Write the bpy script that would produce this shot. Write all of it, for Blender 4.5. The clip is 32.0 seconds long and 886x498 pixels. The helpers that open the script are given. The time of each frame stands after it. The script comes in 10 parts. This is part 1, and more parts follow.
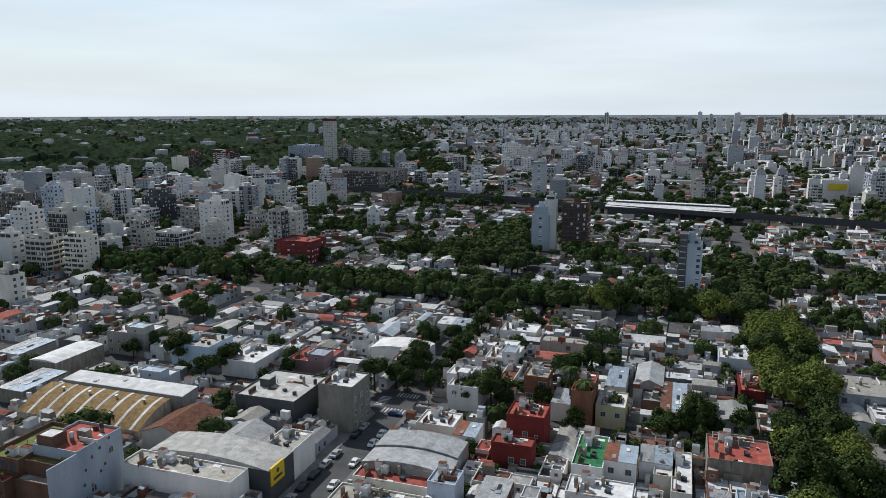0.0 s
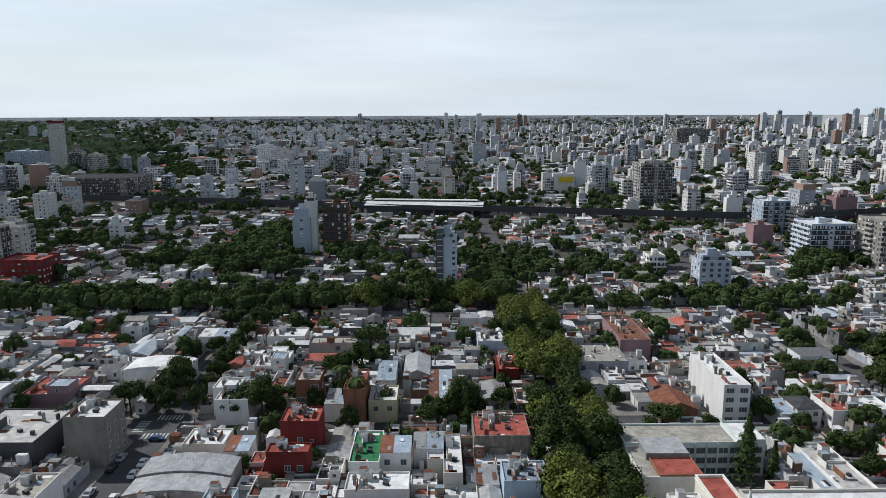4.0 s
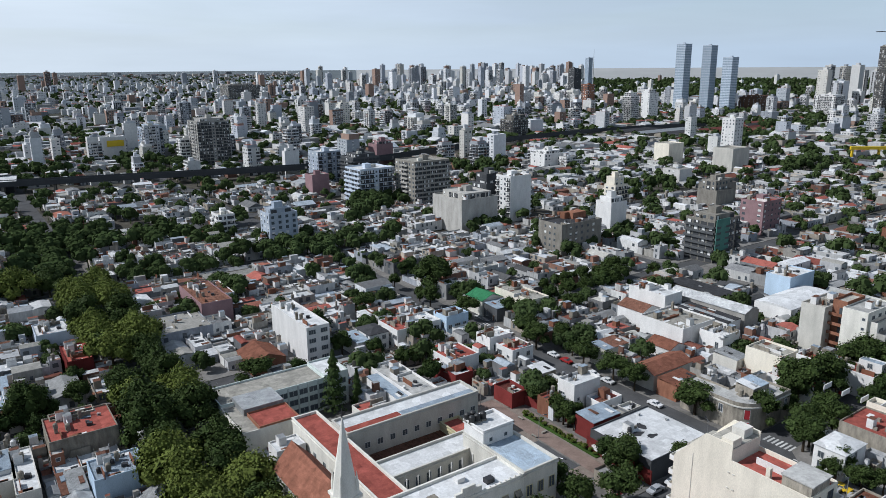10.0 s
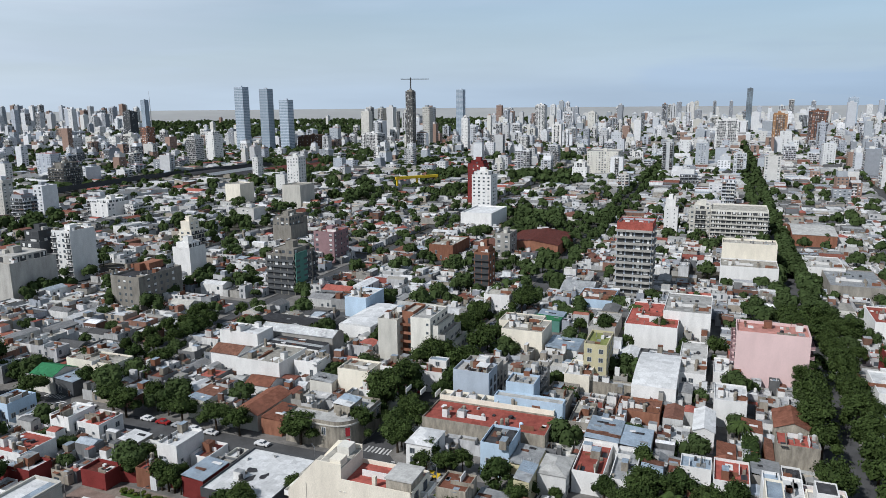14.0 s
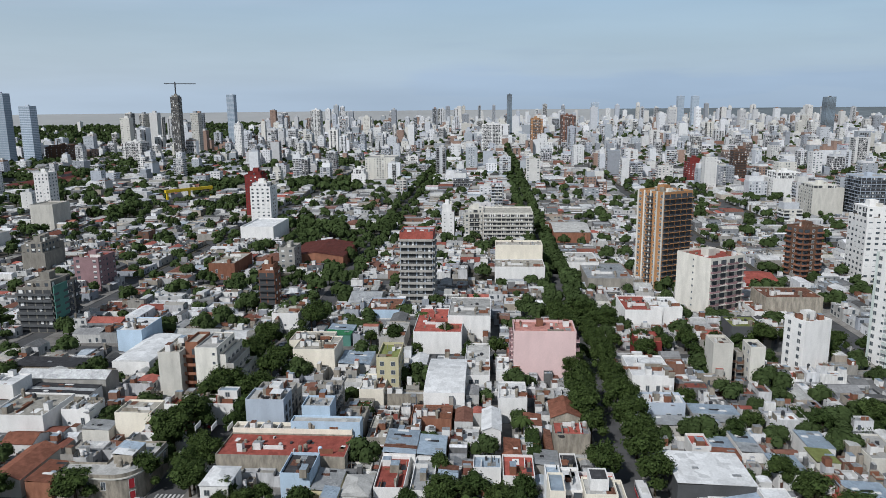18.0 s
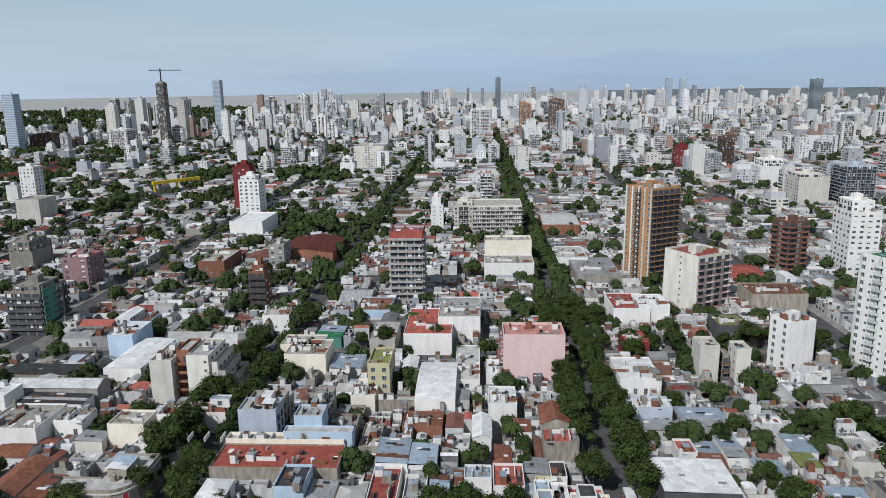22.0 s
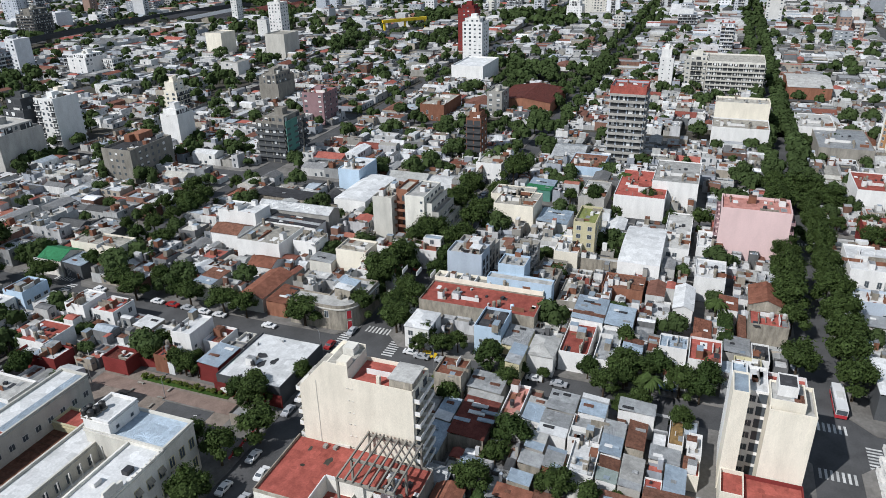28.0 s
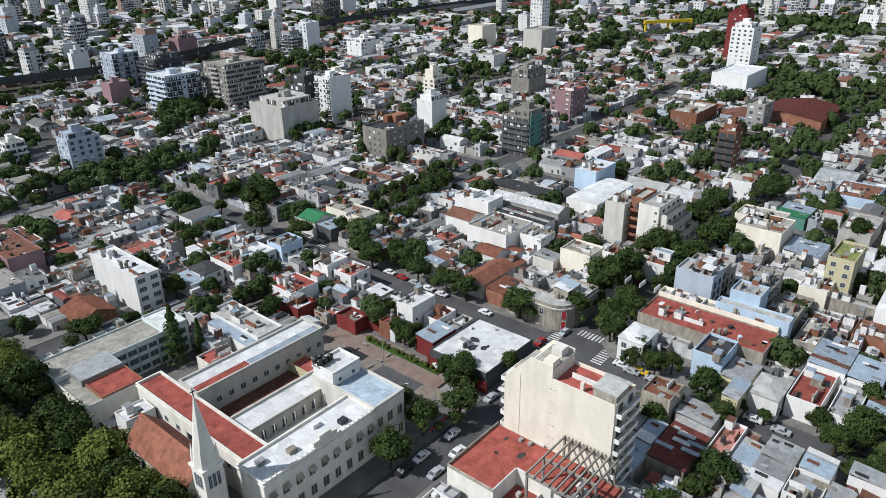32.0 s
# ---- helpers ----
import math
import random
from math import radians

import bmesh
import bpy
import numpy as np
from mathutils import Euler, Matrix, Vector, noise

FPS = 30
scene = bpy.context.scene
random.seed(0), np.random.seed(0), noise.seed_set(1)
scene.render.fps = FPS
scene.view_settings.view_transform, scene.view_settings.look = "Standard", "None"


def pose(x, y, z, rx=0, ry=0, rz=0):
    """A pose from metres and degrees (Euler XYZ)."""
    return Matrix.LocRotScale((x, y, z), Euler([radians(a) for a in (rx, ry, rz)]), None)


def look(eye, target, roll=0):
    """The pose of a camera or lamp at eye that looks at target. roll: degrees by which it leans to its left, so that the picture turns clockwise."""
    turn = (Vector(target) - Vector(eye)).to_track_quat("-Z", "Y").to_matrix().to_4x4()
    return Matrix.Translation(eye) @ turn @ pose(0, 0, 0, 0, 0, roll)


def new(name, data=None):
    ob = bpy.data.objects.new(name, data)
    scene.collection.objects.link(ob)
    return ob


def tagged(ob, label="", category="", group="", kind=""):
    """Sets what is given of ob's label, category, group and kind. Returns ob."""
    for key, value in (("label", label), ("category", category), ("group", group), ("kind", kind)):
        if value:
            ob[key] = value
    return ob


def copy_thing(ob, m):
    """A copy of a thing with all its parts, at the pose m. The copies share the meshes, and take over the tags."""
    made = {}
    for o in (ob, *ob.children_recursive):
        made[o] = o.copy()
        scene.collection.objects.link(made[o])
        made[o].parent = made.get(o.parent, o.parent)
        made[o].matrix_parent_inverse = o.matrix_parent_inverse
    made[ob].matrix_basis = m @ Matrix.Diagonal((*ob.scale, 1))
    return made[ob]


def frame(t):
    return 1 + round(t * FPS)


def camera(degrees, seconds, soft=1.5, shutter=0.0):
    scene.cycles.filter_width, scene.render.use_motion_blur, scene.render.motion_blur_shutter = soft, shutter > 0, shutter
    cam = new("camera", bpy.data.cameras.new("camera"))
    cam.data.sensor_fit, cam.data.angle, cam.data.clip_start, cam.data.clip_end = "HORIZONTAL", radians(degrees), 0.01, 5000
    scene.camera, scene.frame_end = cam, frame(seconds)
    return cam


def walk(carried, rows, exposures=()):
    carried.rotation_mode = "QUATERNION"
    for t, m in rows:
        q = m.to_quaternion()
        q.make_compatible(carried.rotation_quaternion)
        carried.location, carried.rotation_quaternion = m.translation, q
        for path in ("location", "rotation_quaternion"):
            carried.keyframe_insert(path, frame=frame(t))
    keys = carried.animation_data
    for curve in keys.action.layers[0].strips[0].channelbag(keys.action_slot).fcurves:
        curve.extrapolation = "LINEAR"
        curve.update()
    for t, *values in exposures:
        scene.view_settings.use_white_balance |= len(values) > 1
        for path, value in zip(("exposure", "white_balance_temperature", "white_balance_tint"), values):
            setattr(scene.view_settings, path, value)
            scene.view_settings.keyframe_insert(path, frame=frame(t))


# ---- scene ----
cam = camera(63.8, 32.0, soft=0.72)
PATH = [
    (0, (0.00, 0.00, 89.70), (-40.71, 89.37, 70.81), -0.16),
    (0.5, (-0.00, 0.04, 89.69), (-37.28, 90.89, 70.77), -0.17),
    (1, (-0.02, 0.07, 89.68), (-33.55, 92.36, 70.75), -0.17),
    (1.5, (-0.06, 0.07, 89.66), (-29.73, 93.67, 70.73), -0.14),
    (2, (-0.11, 0.07, 89.65), (-25.90, 94.81, 70.71), -0.17),
    (2.5, (-0.15, 0.07, 89.63), (-22.00, 95.80, 70.72), -0.18),
    (3, (-0.21, 0.08, 89.61), (-18.06, 96.64, 70.70), -0.23),
    (3.5, (-0.26, 0.11, 89.59), (-13.73, 97.39, 70.72), -0.22),
    (5.5, (-0.45, 0.30, 89.54), (4.68, 98.37, 70.69), -0.24),
    (6, (-0.51, 0.36, 89.54), (9.32, 98.07, 70.69), -0.25),
    (6.5, (-0.59, 0.42, 89.55), (13.98, 97.54, 70.69), -0.20),
    (7, (-0.63, 0.48, 89.55), (18.67, 96.78, 70.75), -0.24),
    (7.5, (-0.63, 0.52, 89.57), (23.37, 95.77, 70.82), -0.28),
    (8, (-0.61, 0.54, 89.59), (28.04, 94.51, 70.90), -0.32),
    (8.5, (-0.57, 0.55, 89.61), (32.81, 92.95, 70.94), -0.36),
    (9, (-0.54, 0.57, 89.61), (37.52, 91.15, 70.99), -0.40),
    (9.5, (-0.53, 0.63, 89.63), (42.27, 88.83, 69.91), -0.45),
    (10, (-0.50, 0.73, 89.71), (46.66, 85.32, 64.81), -0.43),
    (10.5, (-0.46, 0.86, 89.82), (51.40, 82.16, 63.35), -0.41),
    (11, (-0.41, 0.99, 89.93), (56.27, 78.99, 63.41), -0.37),
    (11.5, (-0.34, 1.12, 90.01), (61.00, 75.50, 63.47), -0.36),
    (12, (-0.27, 1.23, 90.08), (65.48, 71.72, 63.46), -0.40),
    (12.5, (-0.21, 1.32, 90.11), (71.29, 67.02, 66.24), -0.41),
    (13, (-0.22, 1.37, 90.07), (77.50, 60.92, 69.76), -0.46),
    (13.5, (-0.30, 1.41, 90.00), (82.49, 53.87, 70.13), -0.50),
    (14, (-0.44, 1.45, 89.94), (86.68, 46.37, 70.08), -0.48),
    (14.5, (-0.61, 1.50, 89.95), (90.12, 38.59, 70.14), -0.39),
    (15, (-0.78, 1.56, 90.14), (92.41, 31.97, 70.38), -0.34),
    (15.5, (-0.88, 1.65, 90.60), (93.70, 27.37, 70.78), -0.34),
    (17.5, (-0.91, 2.23, 93.87), (95.69, 18.92, 74.12), -0.52),
    (18, (-0.87, 2.32, 94.88), (95.79, 18.72, 75.20), -0.54),
    (18.5, (-0.80, 2.37, 96.01), (95.91, 18.47, 76.34), -0.56),
    (19, (-0.72, 2.39, 97.19), (96.05, 18.22, 77.57), -0.58),
    (19.5, (-0.63, 2.39, 98.38), (96.20, 17.95, 78.81), -0.64),
    (20, (-0.53, 2.38, 99.54), (96.35, 17.65, 80.01), -0.68),
    (20.5, (-0.43, 2.36, 100.62), (96.50, 17.34, 81.11), -0.71),
    (21, (-0.36, 2.34, 101.57), (96.59, 17.29, 82.14), -0.78),
    (21.5, (-0.32, 2.32, 102.32), (96.50, 17.27, 82.29), -0.83),
    (22, (-0.34, 2.30, 102.85), (96.02, 17.20, 80.67), -0.84),
    (22.5, (-0.41, 2.28, 103.16), (95.28, 17.13, 78.22), -0.87),
    (23, (-0.49, 2.25, 103.36), (94.44, 17.02, 75.60), -0.86),
    (23.5, (-0.54, 2.23, 103.53), (93.61, 16.94, 73.22), -0.90),
    (24, (-0.57, 2.21, 103.71), (92.65, 16.80, 70.58), -1.03),
    (24.5, (-0.57, 2.20, 103.90), (91.63, 16.66, 67.98), -1.03),
    (26.5, (-0.47, 2.17, 104.68), (84.95, 33.12, 62.90), -1.29),
    (27, (-0.43, 2.17, 104.81), (82.68, 38.97, 63.11), -1.24),
    (27.5, (-0.40, 2.16, 104.91), (82.04, 40.43, 63.19), -1.22),
    (28, (-0.39, 2.16, 105.00), (80.82, 43.01, 63.32), -1.17),
    (28.5, (-0.40, 2.15, 105.12), (78.53, 47.20, 63.41), -1.17),
    (29, (-0.41, 2.12, 105.24), (76.37, 50.77, 63.55), -1.14),
    (29.5, (-0.42, 2.08, 105.35), (74.61, 53.40, 63.68), -1.14),
    (30, (-0.42, 2.01, 105.45), (72.48, 56.31, 63.78), -1.06),
    (30.5, (-0.43, 1.92, 105.54), (69.72, 59.76, 63.89), -1.05),
    (31, (-0.43, 1.83, 105.61), (67.48, 62.26, 63.94), -1.05),
    (31.5, (-0.42, 1.73, 105.67), (64.98, 64.89, 64.04), -0.99),
    (32, (-0.42, 1.63, 105.71), (62.17, 67.62, 64.15), -0.93),
]
walk(cam, [(t, look(eye, target, roll)) for t, eye, target, roll in PATH], [(0.0, -0.05, 6290, 10), (3.0, -0.08, 6260, 10), (6.0, -0.06, 6240, 10), (10.0, -0.11, 5970, 10), (13.0, -0.08, 6060, 10), (15.0, -0.18, 6140, 10), (19.0, -0.25, 6130, 10), (23.0, -0.17, 6130, 10), (28.0, 0.0, 6120, 10), (32.0, 0.1, 6140, 10)])

# ---- light ----
SUN = Vector((-0.85, 0.42, 0.93)).normalized()
world = bpy.data.worlds.new("sky")
scene.world = world
world.use_nodes = True
wn, wl = world.node_tree.nodes, world.node_tree.links
sky = wn.new("ShaderNodeTexSky")
sky.sky_type, sky.sun_disc = "NISHITA", False
sky.sun_elevation = math.asin(SUN.z)
sky.sun_rotation = math.atan2(SUN.x, SUN.y) % (2 * math.pi)
sky.air_density, sky.dust_density, sky.ozone_density, sky.altitude = 1.1, 0.25, 1.4, 100
bg = wn["Background"]
# a thin veil of high cloud over the blue
coord, veil = wn.new("ShaderNodeTexCoord"), wn.new("ShaderNodeTexNoise")
stretch = wn.new("ShaderNodeMapping")
stretch.inputs["Scale"].default_value = (1.0, 1.0, 8.0)
wl.new(coord.outputs["Generated"], stretch.inputs[0])
wl.new(stretch.outputs[0], veil.inputs["Vector"])
veil.inputs["Scale"].default_value, veil.inputs["Detail"].default_value = 1.6, 6
amount = wn.new("ShaderNodeMapRange")
amount.inputs["From Min"].default_value, amount.inputs["From Max"].default_value = 0.34, 0.66
amount.inputs["To Min"].default_value, amount.inputs["To Max"].default_value = 0.42, 0.99
wl.new(veil.outputs[0], amount.inputs["Value"])
cloud = wn.new("ShaderNodeMix")
cloud.data_type = "RGBA"
# the veil is brighter towards the sun, as thin cloud is
toward, glow = wn.new("ShaderNodeVectorMath"), wn.new("ShaderNodeMapRange")
toward.operation, toward.inputs[1].default_value = "DOT_PRODUCT", SUN
wl.new(coord.outputs["Generated"], toward.inputs[0])
wl.new(toward.outputs["Value"], glow.inputs["Value"])
glow.inputs["From Min"].default_value, glow.inputs["From Max"].default_value = -0.65, 0.45
glow.inputs["To Min"].default_value, glow.inputs["To Max"].default_value = 0.0, 1.0
lit = wn.new("ShaderNodeMix")
lit.data_type = "RGBA"
lit.inputs[6].default_value, lit.inputs[7].default_value = (4.3, 5.5, 6.9, 1), (7.9, 8.6, 9.1, 1)
wl.new(glow.outputs[0], lit.inputs[0])
# brighter and duller streaks in it
streak, level, shade = wn.new("ShaderNodeTexNoise"), wn.new("ShaderNodeMapRange"), wn.new("ShaderNodeVectorMath")
streak.inputs["Scale"].default_value, streak.inputs["Detail"].default_value = 2.3, 7
wl.new(stretch.outputs[0], streak.inputs["Vector"])
wl.new(streak.outputs[0], level.inputs["Value"])
level.inputs["From Min"].default_value, level.inputs["From Max"].default_value = 0.35, 0.65
level.inputs["To Min"].default_value, level.inputs["To Max"].default_value = 0.94, 1.07
shade.operation = "SCALE"
wl.new(lit.outputs[2], shade.inputs[0])
wl.new(level.outputs[0], shade.inputs["Scale"])
wl.new(shade.outputs[0], cloud.inputs[7])
# it closes up towards the horizon
split_dir, low, most = wn.new("ShaderNodeSeparateXYZ"), wn.new("ShaderNodeMapRange"), wn.new("ShaderNodeMath")
wl.new(coord.outputs["Generated"], split_dir.inputs[0])
wl.new(split_dir.outputs[2], low.inputs["Value"])
low.inputs["From Min"].default_value, low.inputs["From Max"].default_value = 0.02, 0.16
low.inputs["To Min"].default_value, low.inputs["To Max"].default_value = 0.97, 0.3
most.operation = "MAXIMUM"
wl.new(low.outputs[0], most.inputs[0])
wl.new(amount.outputs[0], most.inputs[1])
wl.new(most.outputs[0], cloud.inputs[0])
wl.new(sky.outputs[0], cloud.inputs[6])
# the zenith is deeper than the bright band over the horizon
depth, deep, tint = wn.new("ShaderNodeMapRange"), wn.new("ShaderNodeVectorMath"), wn.new("ShaderNodeMix")
wl.new(split_dir.outputs[2], depth.inputs["Value"])
depth.inputs["From Min"].default_value, depth.inputs["From Max"].default_value = 0.2, 0.7
tint.data_type = "RGBA"
tint.inputs[6].default_value, tint.inputs[7].default_value = (1, 1, 1, 1), (0.40, 0.445, 0.515, 1)
wl.new(depth.outputs[0], tint.inputs[0])
deep.operation = "MULTIPLY"
wl.new(cloud.outputs[2], deep.inputs[0])
wl.new(tint.outputs[2], deep.inputs[1])
wl.new(deep.outputs[0], bg.inputs[0])
bg.inputs[1].default_value = 0.10
sun_data = bpy.data.lights.new("sun", "SUN")
sun_data.energy, sun_data.angle, sun_data.color = 5.0, radians(0.6), (1.0, 0.968, 0.925)
sun = new("sun", sun_data)
sun.matrix_world = look((SUN * 500)[:], (0, 0, 0))
scene.view_settings.exposure = 0.0

# ---- materials ----
MATS = {}
TONE = 0.78
WALLS = ("white", "cream", "ivory", "greywall", "concrete", "bluegrey", "lightblue", "pink", "old", "brick", "orange", "yellowwall", "far_wall")


def material(name, color, rough=0.85, grain=6.0, blotch=0.12, spread=0.25, bump=0.0, metal=0.0, ribs=0.0, vary=0.25, island=False, ramp=None, coat=0.0, dirt=0.35):
    """A weathered surface: base colour, two scales of noise, optional ribs, and a shift from piece to piece."""
    color = color and tuple(c * TONE for c in color)
    m = bpy.data.materials.new(name)
    m.use_nodes = True
    n, l = m.node_tree.nodes, m.node_tree.links
    bsdf = n["Principled BSDF"]
    geo, info = n.new("ShaderNodeNewGeometry"), n.new("ShaderNodeObjectInfo")
    rnd = geo.outputs["Random Per Island"] if island else info.outputs["Random"]
    big, fine = n.new("ShaderNodeTexNoise"), n.new("ShaderNodeTexNoise")
    big.inputs["Scale"].default_value, big.inputs["Detail"].default_value = blotch, 9
    fine.inputs["Scale"].default_value, fine.inputs["Detail"].default_value = grain, 6
    big.inputs["Roughness"].default_value = fine.inputs["Roughness"].default_value = 0.62
    # rain draws the stains of walls downwards
    drip = n.new("ShaderNodeMapping")
    drip.inputs["Scale"].default_value = (1.7, 1.7, 0.5) if name in WALLS else (1.0, 1.0, 1.0)
    l.new(geo.outputs["Position"], drip.inputs[0])
    for tex in (big, fine):
        l.new(drip.outputs[0], tex.inputs["Vector"])
    if ramp:
        cr = n.new("ShaderNodeValToRGB")
        cr.color_ramp.interpolation = "CONSTANT"
        els = cr.color_ramp.elements
        while len(els) < len(ramp):
            els.new(0.5)
        for k, c in enumerate(ramp):
            els[k].position, els[k].color = k / len(ramp), (*(e * TONE for e in c), 1)
        l.new(rnd, cr.inputs[0])
        base = cr.outputs[0]
    else:
        rgb = n.new("ShaderNodeRGB")
        rgb.outputs[0].default_value = (*color, 1)
        base = rgb.outputs[0]
    hsv = n.new("ShaderNodeHueSaturation")
    l.new(base, hsv.inputs["Color"])
    mr = n.new("ShaderNodeMapRange")
    mr.inputs["To Min"].default_value, mr.inputs["To Max"].default_value = 1 - vary, 1 + vary * 0.6
    wob = n.new("ShaderNodeMath")
    wob.operation = "FRACT"
    mul = n.new("ShaderNodeMath")
    mul.operation, mul.inputs[1].default_value = "MULTIPLY", 7.31
    l.new(rnd, mul.inputs[0])
    l.new(mul.outputs[0], wob.inputs[0])
    l.new(wob.outputs[0], mr.inputs["Value"])
    l.new(mr.outputs[0], hsv.inputs["Value"])
    mix = n.new("ShaderNodeMix")
    mix.data_type, mix.blend_type = "RGBA", "MULTIPLY"
    mix.inputs[0].default_value = 1.0
    l.new(hsv.outputs[0], mix.inputs[6])
    tone = n.new("ShaderNodeMapRange")
    tone.inputs["From Min"].default_value, tone.inputs["From Max"].default_value = 0.3, 0.7
    tone.inputs["To Min"].default_value, tone.inputs["To Max"].default_value = 1 - spread, 1.08
    l.new(big.outputs[0], tone.inputs["Value"])
    tone2 = n.new("ShaderNodeMapRange")
    tone2.inputs["From Min"].default_value, tone2.inputs["From Max"].default_value = 0.3, 0.7
    tone2.inputs["To Min"].default_value, tone2.inputs["To Max"].default_value = 1 - dirt * 0.6, 1.05
    l.new(fine.outputs[0], tone2.inputs["Value"])
    both = n.new("ShaderNodeMath")
    both.operation = "MULTIPLY"
    l.new(tone.outputs[0], both.inputs[0])
    l.new(tone2.outputs[0], both.inputs[1])
    if name.startswith("r_"):
        # patched sheets and coats
        cell, patch, with_patch = n.new("ShaderNodeTexVoronoi"), n.new("ShaderNodeMapRange"), n.new("ShaderNodeMath")
        cell.distance = "CHEBYCHEV"
        cell.inputs["Scale"].default_value = 0.42
        tco = n.new("ShaderNodeTexCoord")
        l.new(tco.outputs["Object"], cell.inputs["Vector"])
        patch.inputs["To Min"].default_value, patch.inputs["To Max"].default_value = 0.72, 1.08
        l.new(cell.outputs["Color"], patch.inputs["Value"])
        with_patch.operation = "MULTIPLY"
        l.new(both.outputs[0], with_patch.inputs[0])
        l.new(patch.outputs[0], with_patch.inputs[1])
        both = with_patch
    l.new(both.outputs[0], mix.inputs[7])
    l.new(mix.outputs[2], bsdf.inputs["Base Color"])
    bsdf.inputs["Roughness"].default_value = rough
    bsdf.inputs["Metallic"].default_value = metal
    bsdf.inputs["Specular IOR Level"].default_value = 0.35 if rough < 0.55 else 0.0 if name in ("canopy", "far_leaf", "soil") else 0.03
    if ribs:
        tc = n.new("ShaderNodeTexCoord")
        wave = n.new("ShaderNodeTexWave")
        wave.inputs["Scale"].default_value = ribs
        l.new(tc.outputs["Object"], wave.inputs["Vector"])
        bp = n.new("ShaderNodeBump")
        bp.inputs["Strength"].default_value, bp.inputs["Distance"].default_value = 0.6, 0.06
        l.new(wave.outputs[0], bp.inputs["Height"])
        l.new(bp.outputs[0], bsdf.inputs["Normal"])
    elif bump:
        bp = n.new("ShaderNodeBump")
        bp.inputs["Strength"].default_value, bp.inputs["Distance"].default_value = bump, 0.05
        l.new(fine.outputs[0], bp.inputs["Height"])
        l.new(bp.outputs[0], bsdf.inputs["Normal"])
    MATS[name] = m
    return m


def plain(name, color, rough, metal=0.0):
    return material(name, color, rough, vary=0.05, spread=0.08, dirt=0.1, metal=metal)


# walls
material("white", (0.90, 0.885, 0.855), blotch=0.25, spread=0.13, vary=0.1)
material("cream", (0.95, 0.88, 0.74), blotch=0.2, spread=0.15, vary=0.08)
material("ivory", (0.82, 0.79, 0.71), blotch=0.2, spread=0.22)
material("greywall", (0.52, 0.50, 0.46), blotch=0.2, spread=0.3)
material("concrete", (0.37, 0.345, 0.30), blotch=0.3, spread=0.4, bump=0.3)
material("darkgrey", (0.13, 0.135, 0.14), blotch=0.2, spread=0.25)
material("bluegrey", (0.58, 0.65, 0.74), blotch=0.15, spread=0.18)
material("lightblue", (0.56, 0.70, 0.84), blotch=0.15, spread=0.15)
material("pink", (0.84, 0.62, 0.60), blotch=0.12, spread=0.12, vary=0.05)
material("dustypink", (0.42, 0.27, 0.28), blotch=0.2, spread=0.2)
material("palegreen", (0.66, 0.72, 0.68), blotch=0.2, spread=0.18)
material("yellowwall", (0.78, 0.71, 0.46), blotch=0.2, spread=0.15)
material("brick", (0.36, 0.17, 0.11), grain=9, blotch=0.4, spread=0.35, bump=0.4)
material("redwall", (0.25, 0.052, 0.048), blotch=0.25, spread=0.3)
material("brown", (0.20, 0.12, 0.085), blotch=0.3, spread=0.3)
material("orange", (0.50, 0.27, 0.13), blotch=0.2, spread=0.15, vary=0.05)
material("greenwall", (0.16, 0.36, 0.30), blotch=0.25, spread=0.2)
material("old", (0.50, 0.45, 0.37), blotch=0.5, spread=0.55, bump=0.3)
# roofs
material("r_grey", (0.56, 0.55, 0.52), grain=2.0, blotch=0.48, spread=0.3)
material("r_white", (0.80, 0.80, 0.79), grain=2.0, blotch=0.44, spread=0.1, vary=0.12)
material("r_beige", (0.58, 0.55, 0.48), grain=2.0, blotch=0.66, spread=0.4)
material("r_red", (0.50, 0.142, 0.112), grain=2.5, blotch=0.55, spread=0.35)
material("r_tile", (0.38, 0.165, 0.11), grain=5, blotch=0.66, spread=0.4, ribs=3.0)
material("r_zinc", (0.56, 0.57, 0.57), rough=0.45, metal=0.35, grain=1.5, blotch=0.66, spread=0.35, ribs=4.0)
material("r_bluezinc", (0.48, 0.58, 0.68), rough=0.5, metal=0.2, grain=1.5, blotch=0.66, spread=0.2, ribs=4.0)
material("r_rust", (0.33, 0.165, 0.115), rough=0.8, grain=2.5, blotch=1.10, spread=0.5, ribs=4.0)
material("r_pink", (0.62, 0.30, 0.25), grain=2.5, blotch=0.55, spread=0.3)
material("r_maroon", (0.22, 0.075, 0.06), rough=0.7, grain=2.5, blotch=0.8, spread=0.45, ribs=4.0)
material("r_palegreen", (0.48, 0.56, 0.52), rough=0.6, grain=2.0, blotch=0.6, spread=0.2, ribs=4.0)
material("r_dark", (0.09, 0.09, 0.095), grain=2, blotch=0.66, spread=0.4)
material("r_green", (0.07, 0.28, 0.13), grain=2, blotch=0.66, spread=0.25)
material("r_olive", (0.30, 0.33, 0.12), grain=2, blotch=0.66, spread=0.3)
material("r_ochre", (0.55, 0.36, 0.16), rough=0.6, grain=1.5, blotch=0.88, spread=0.45, ribs=4.0)
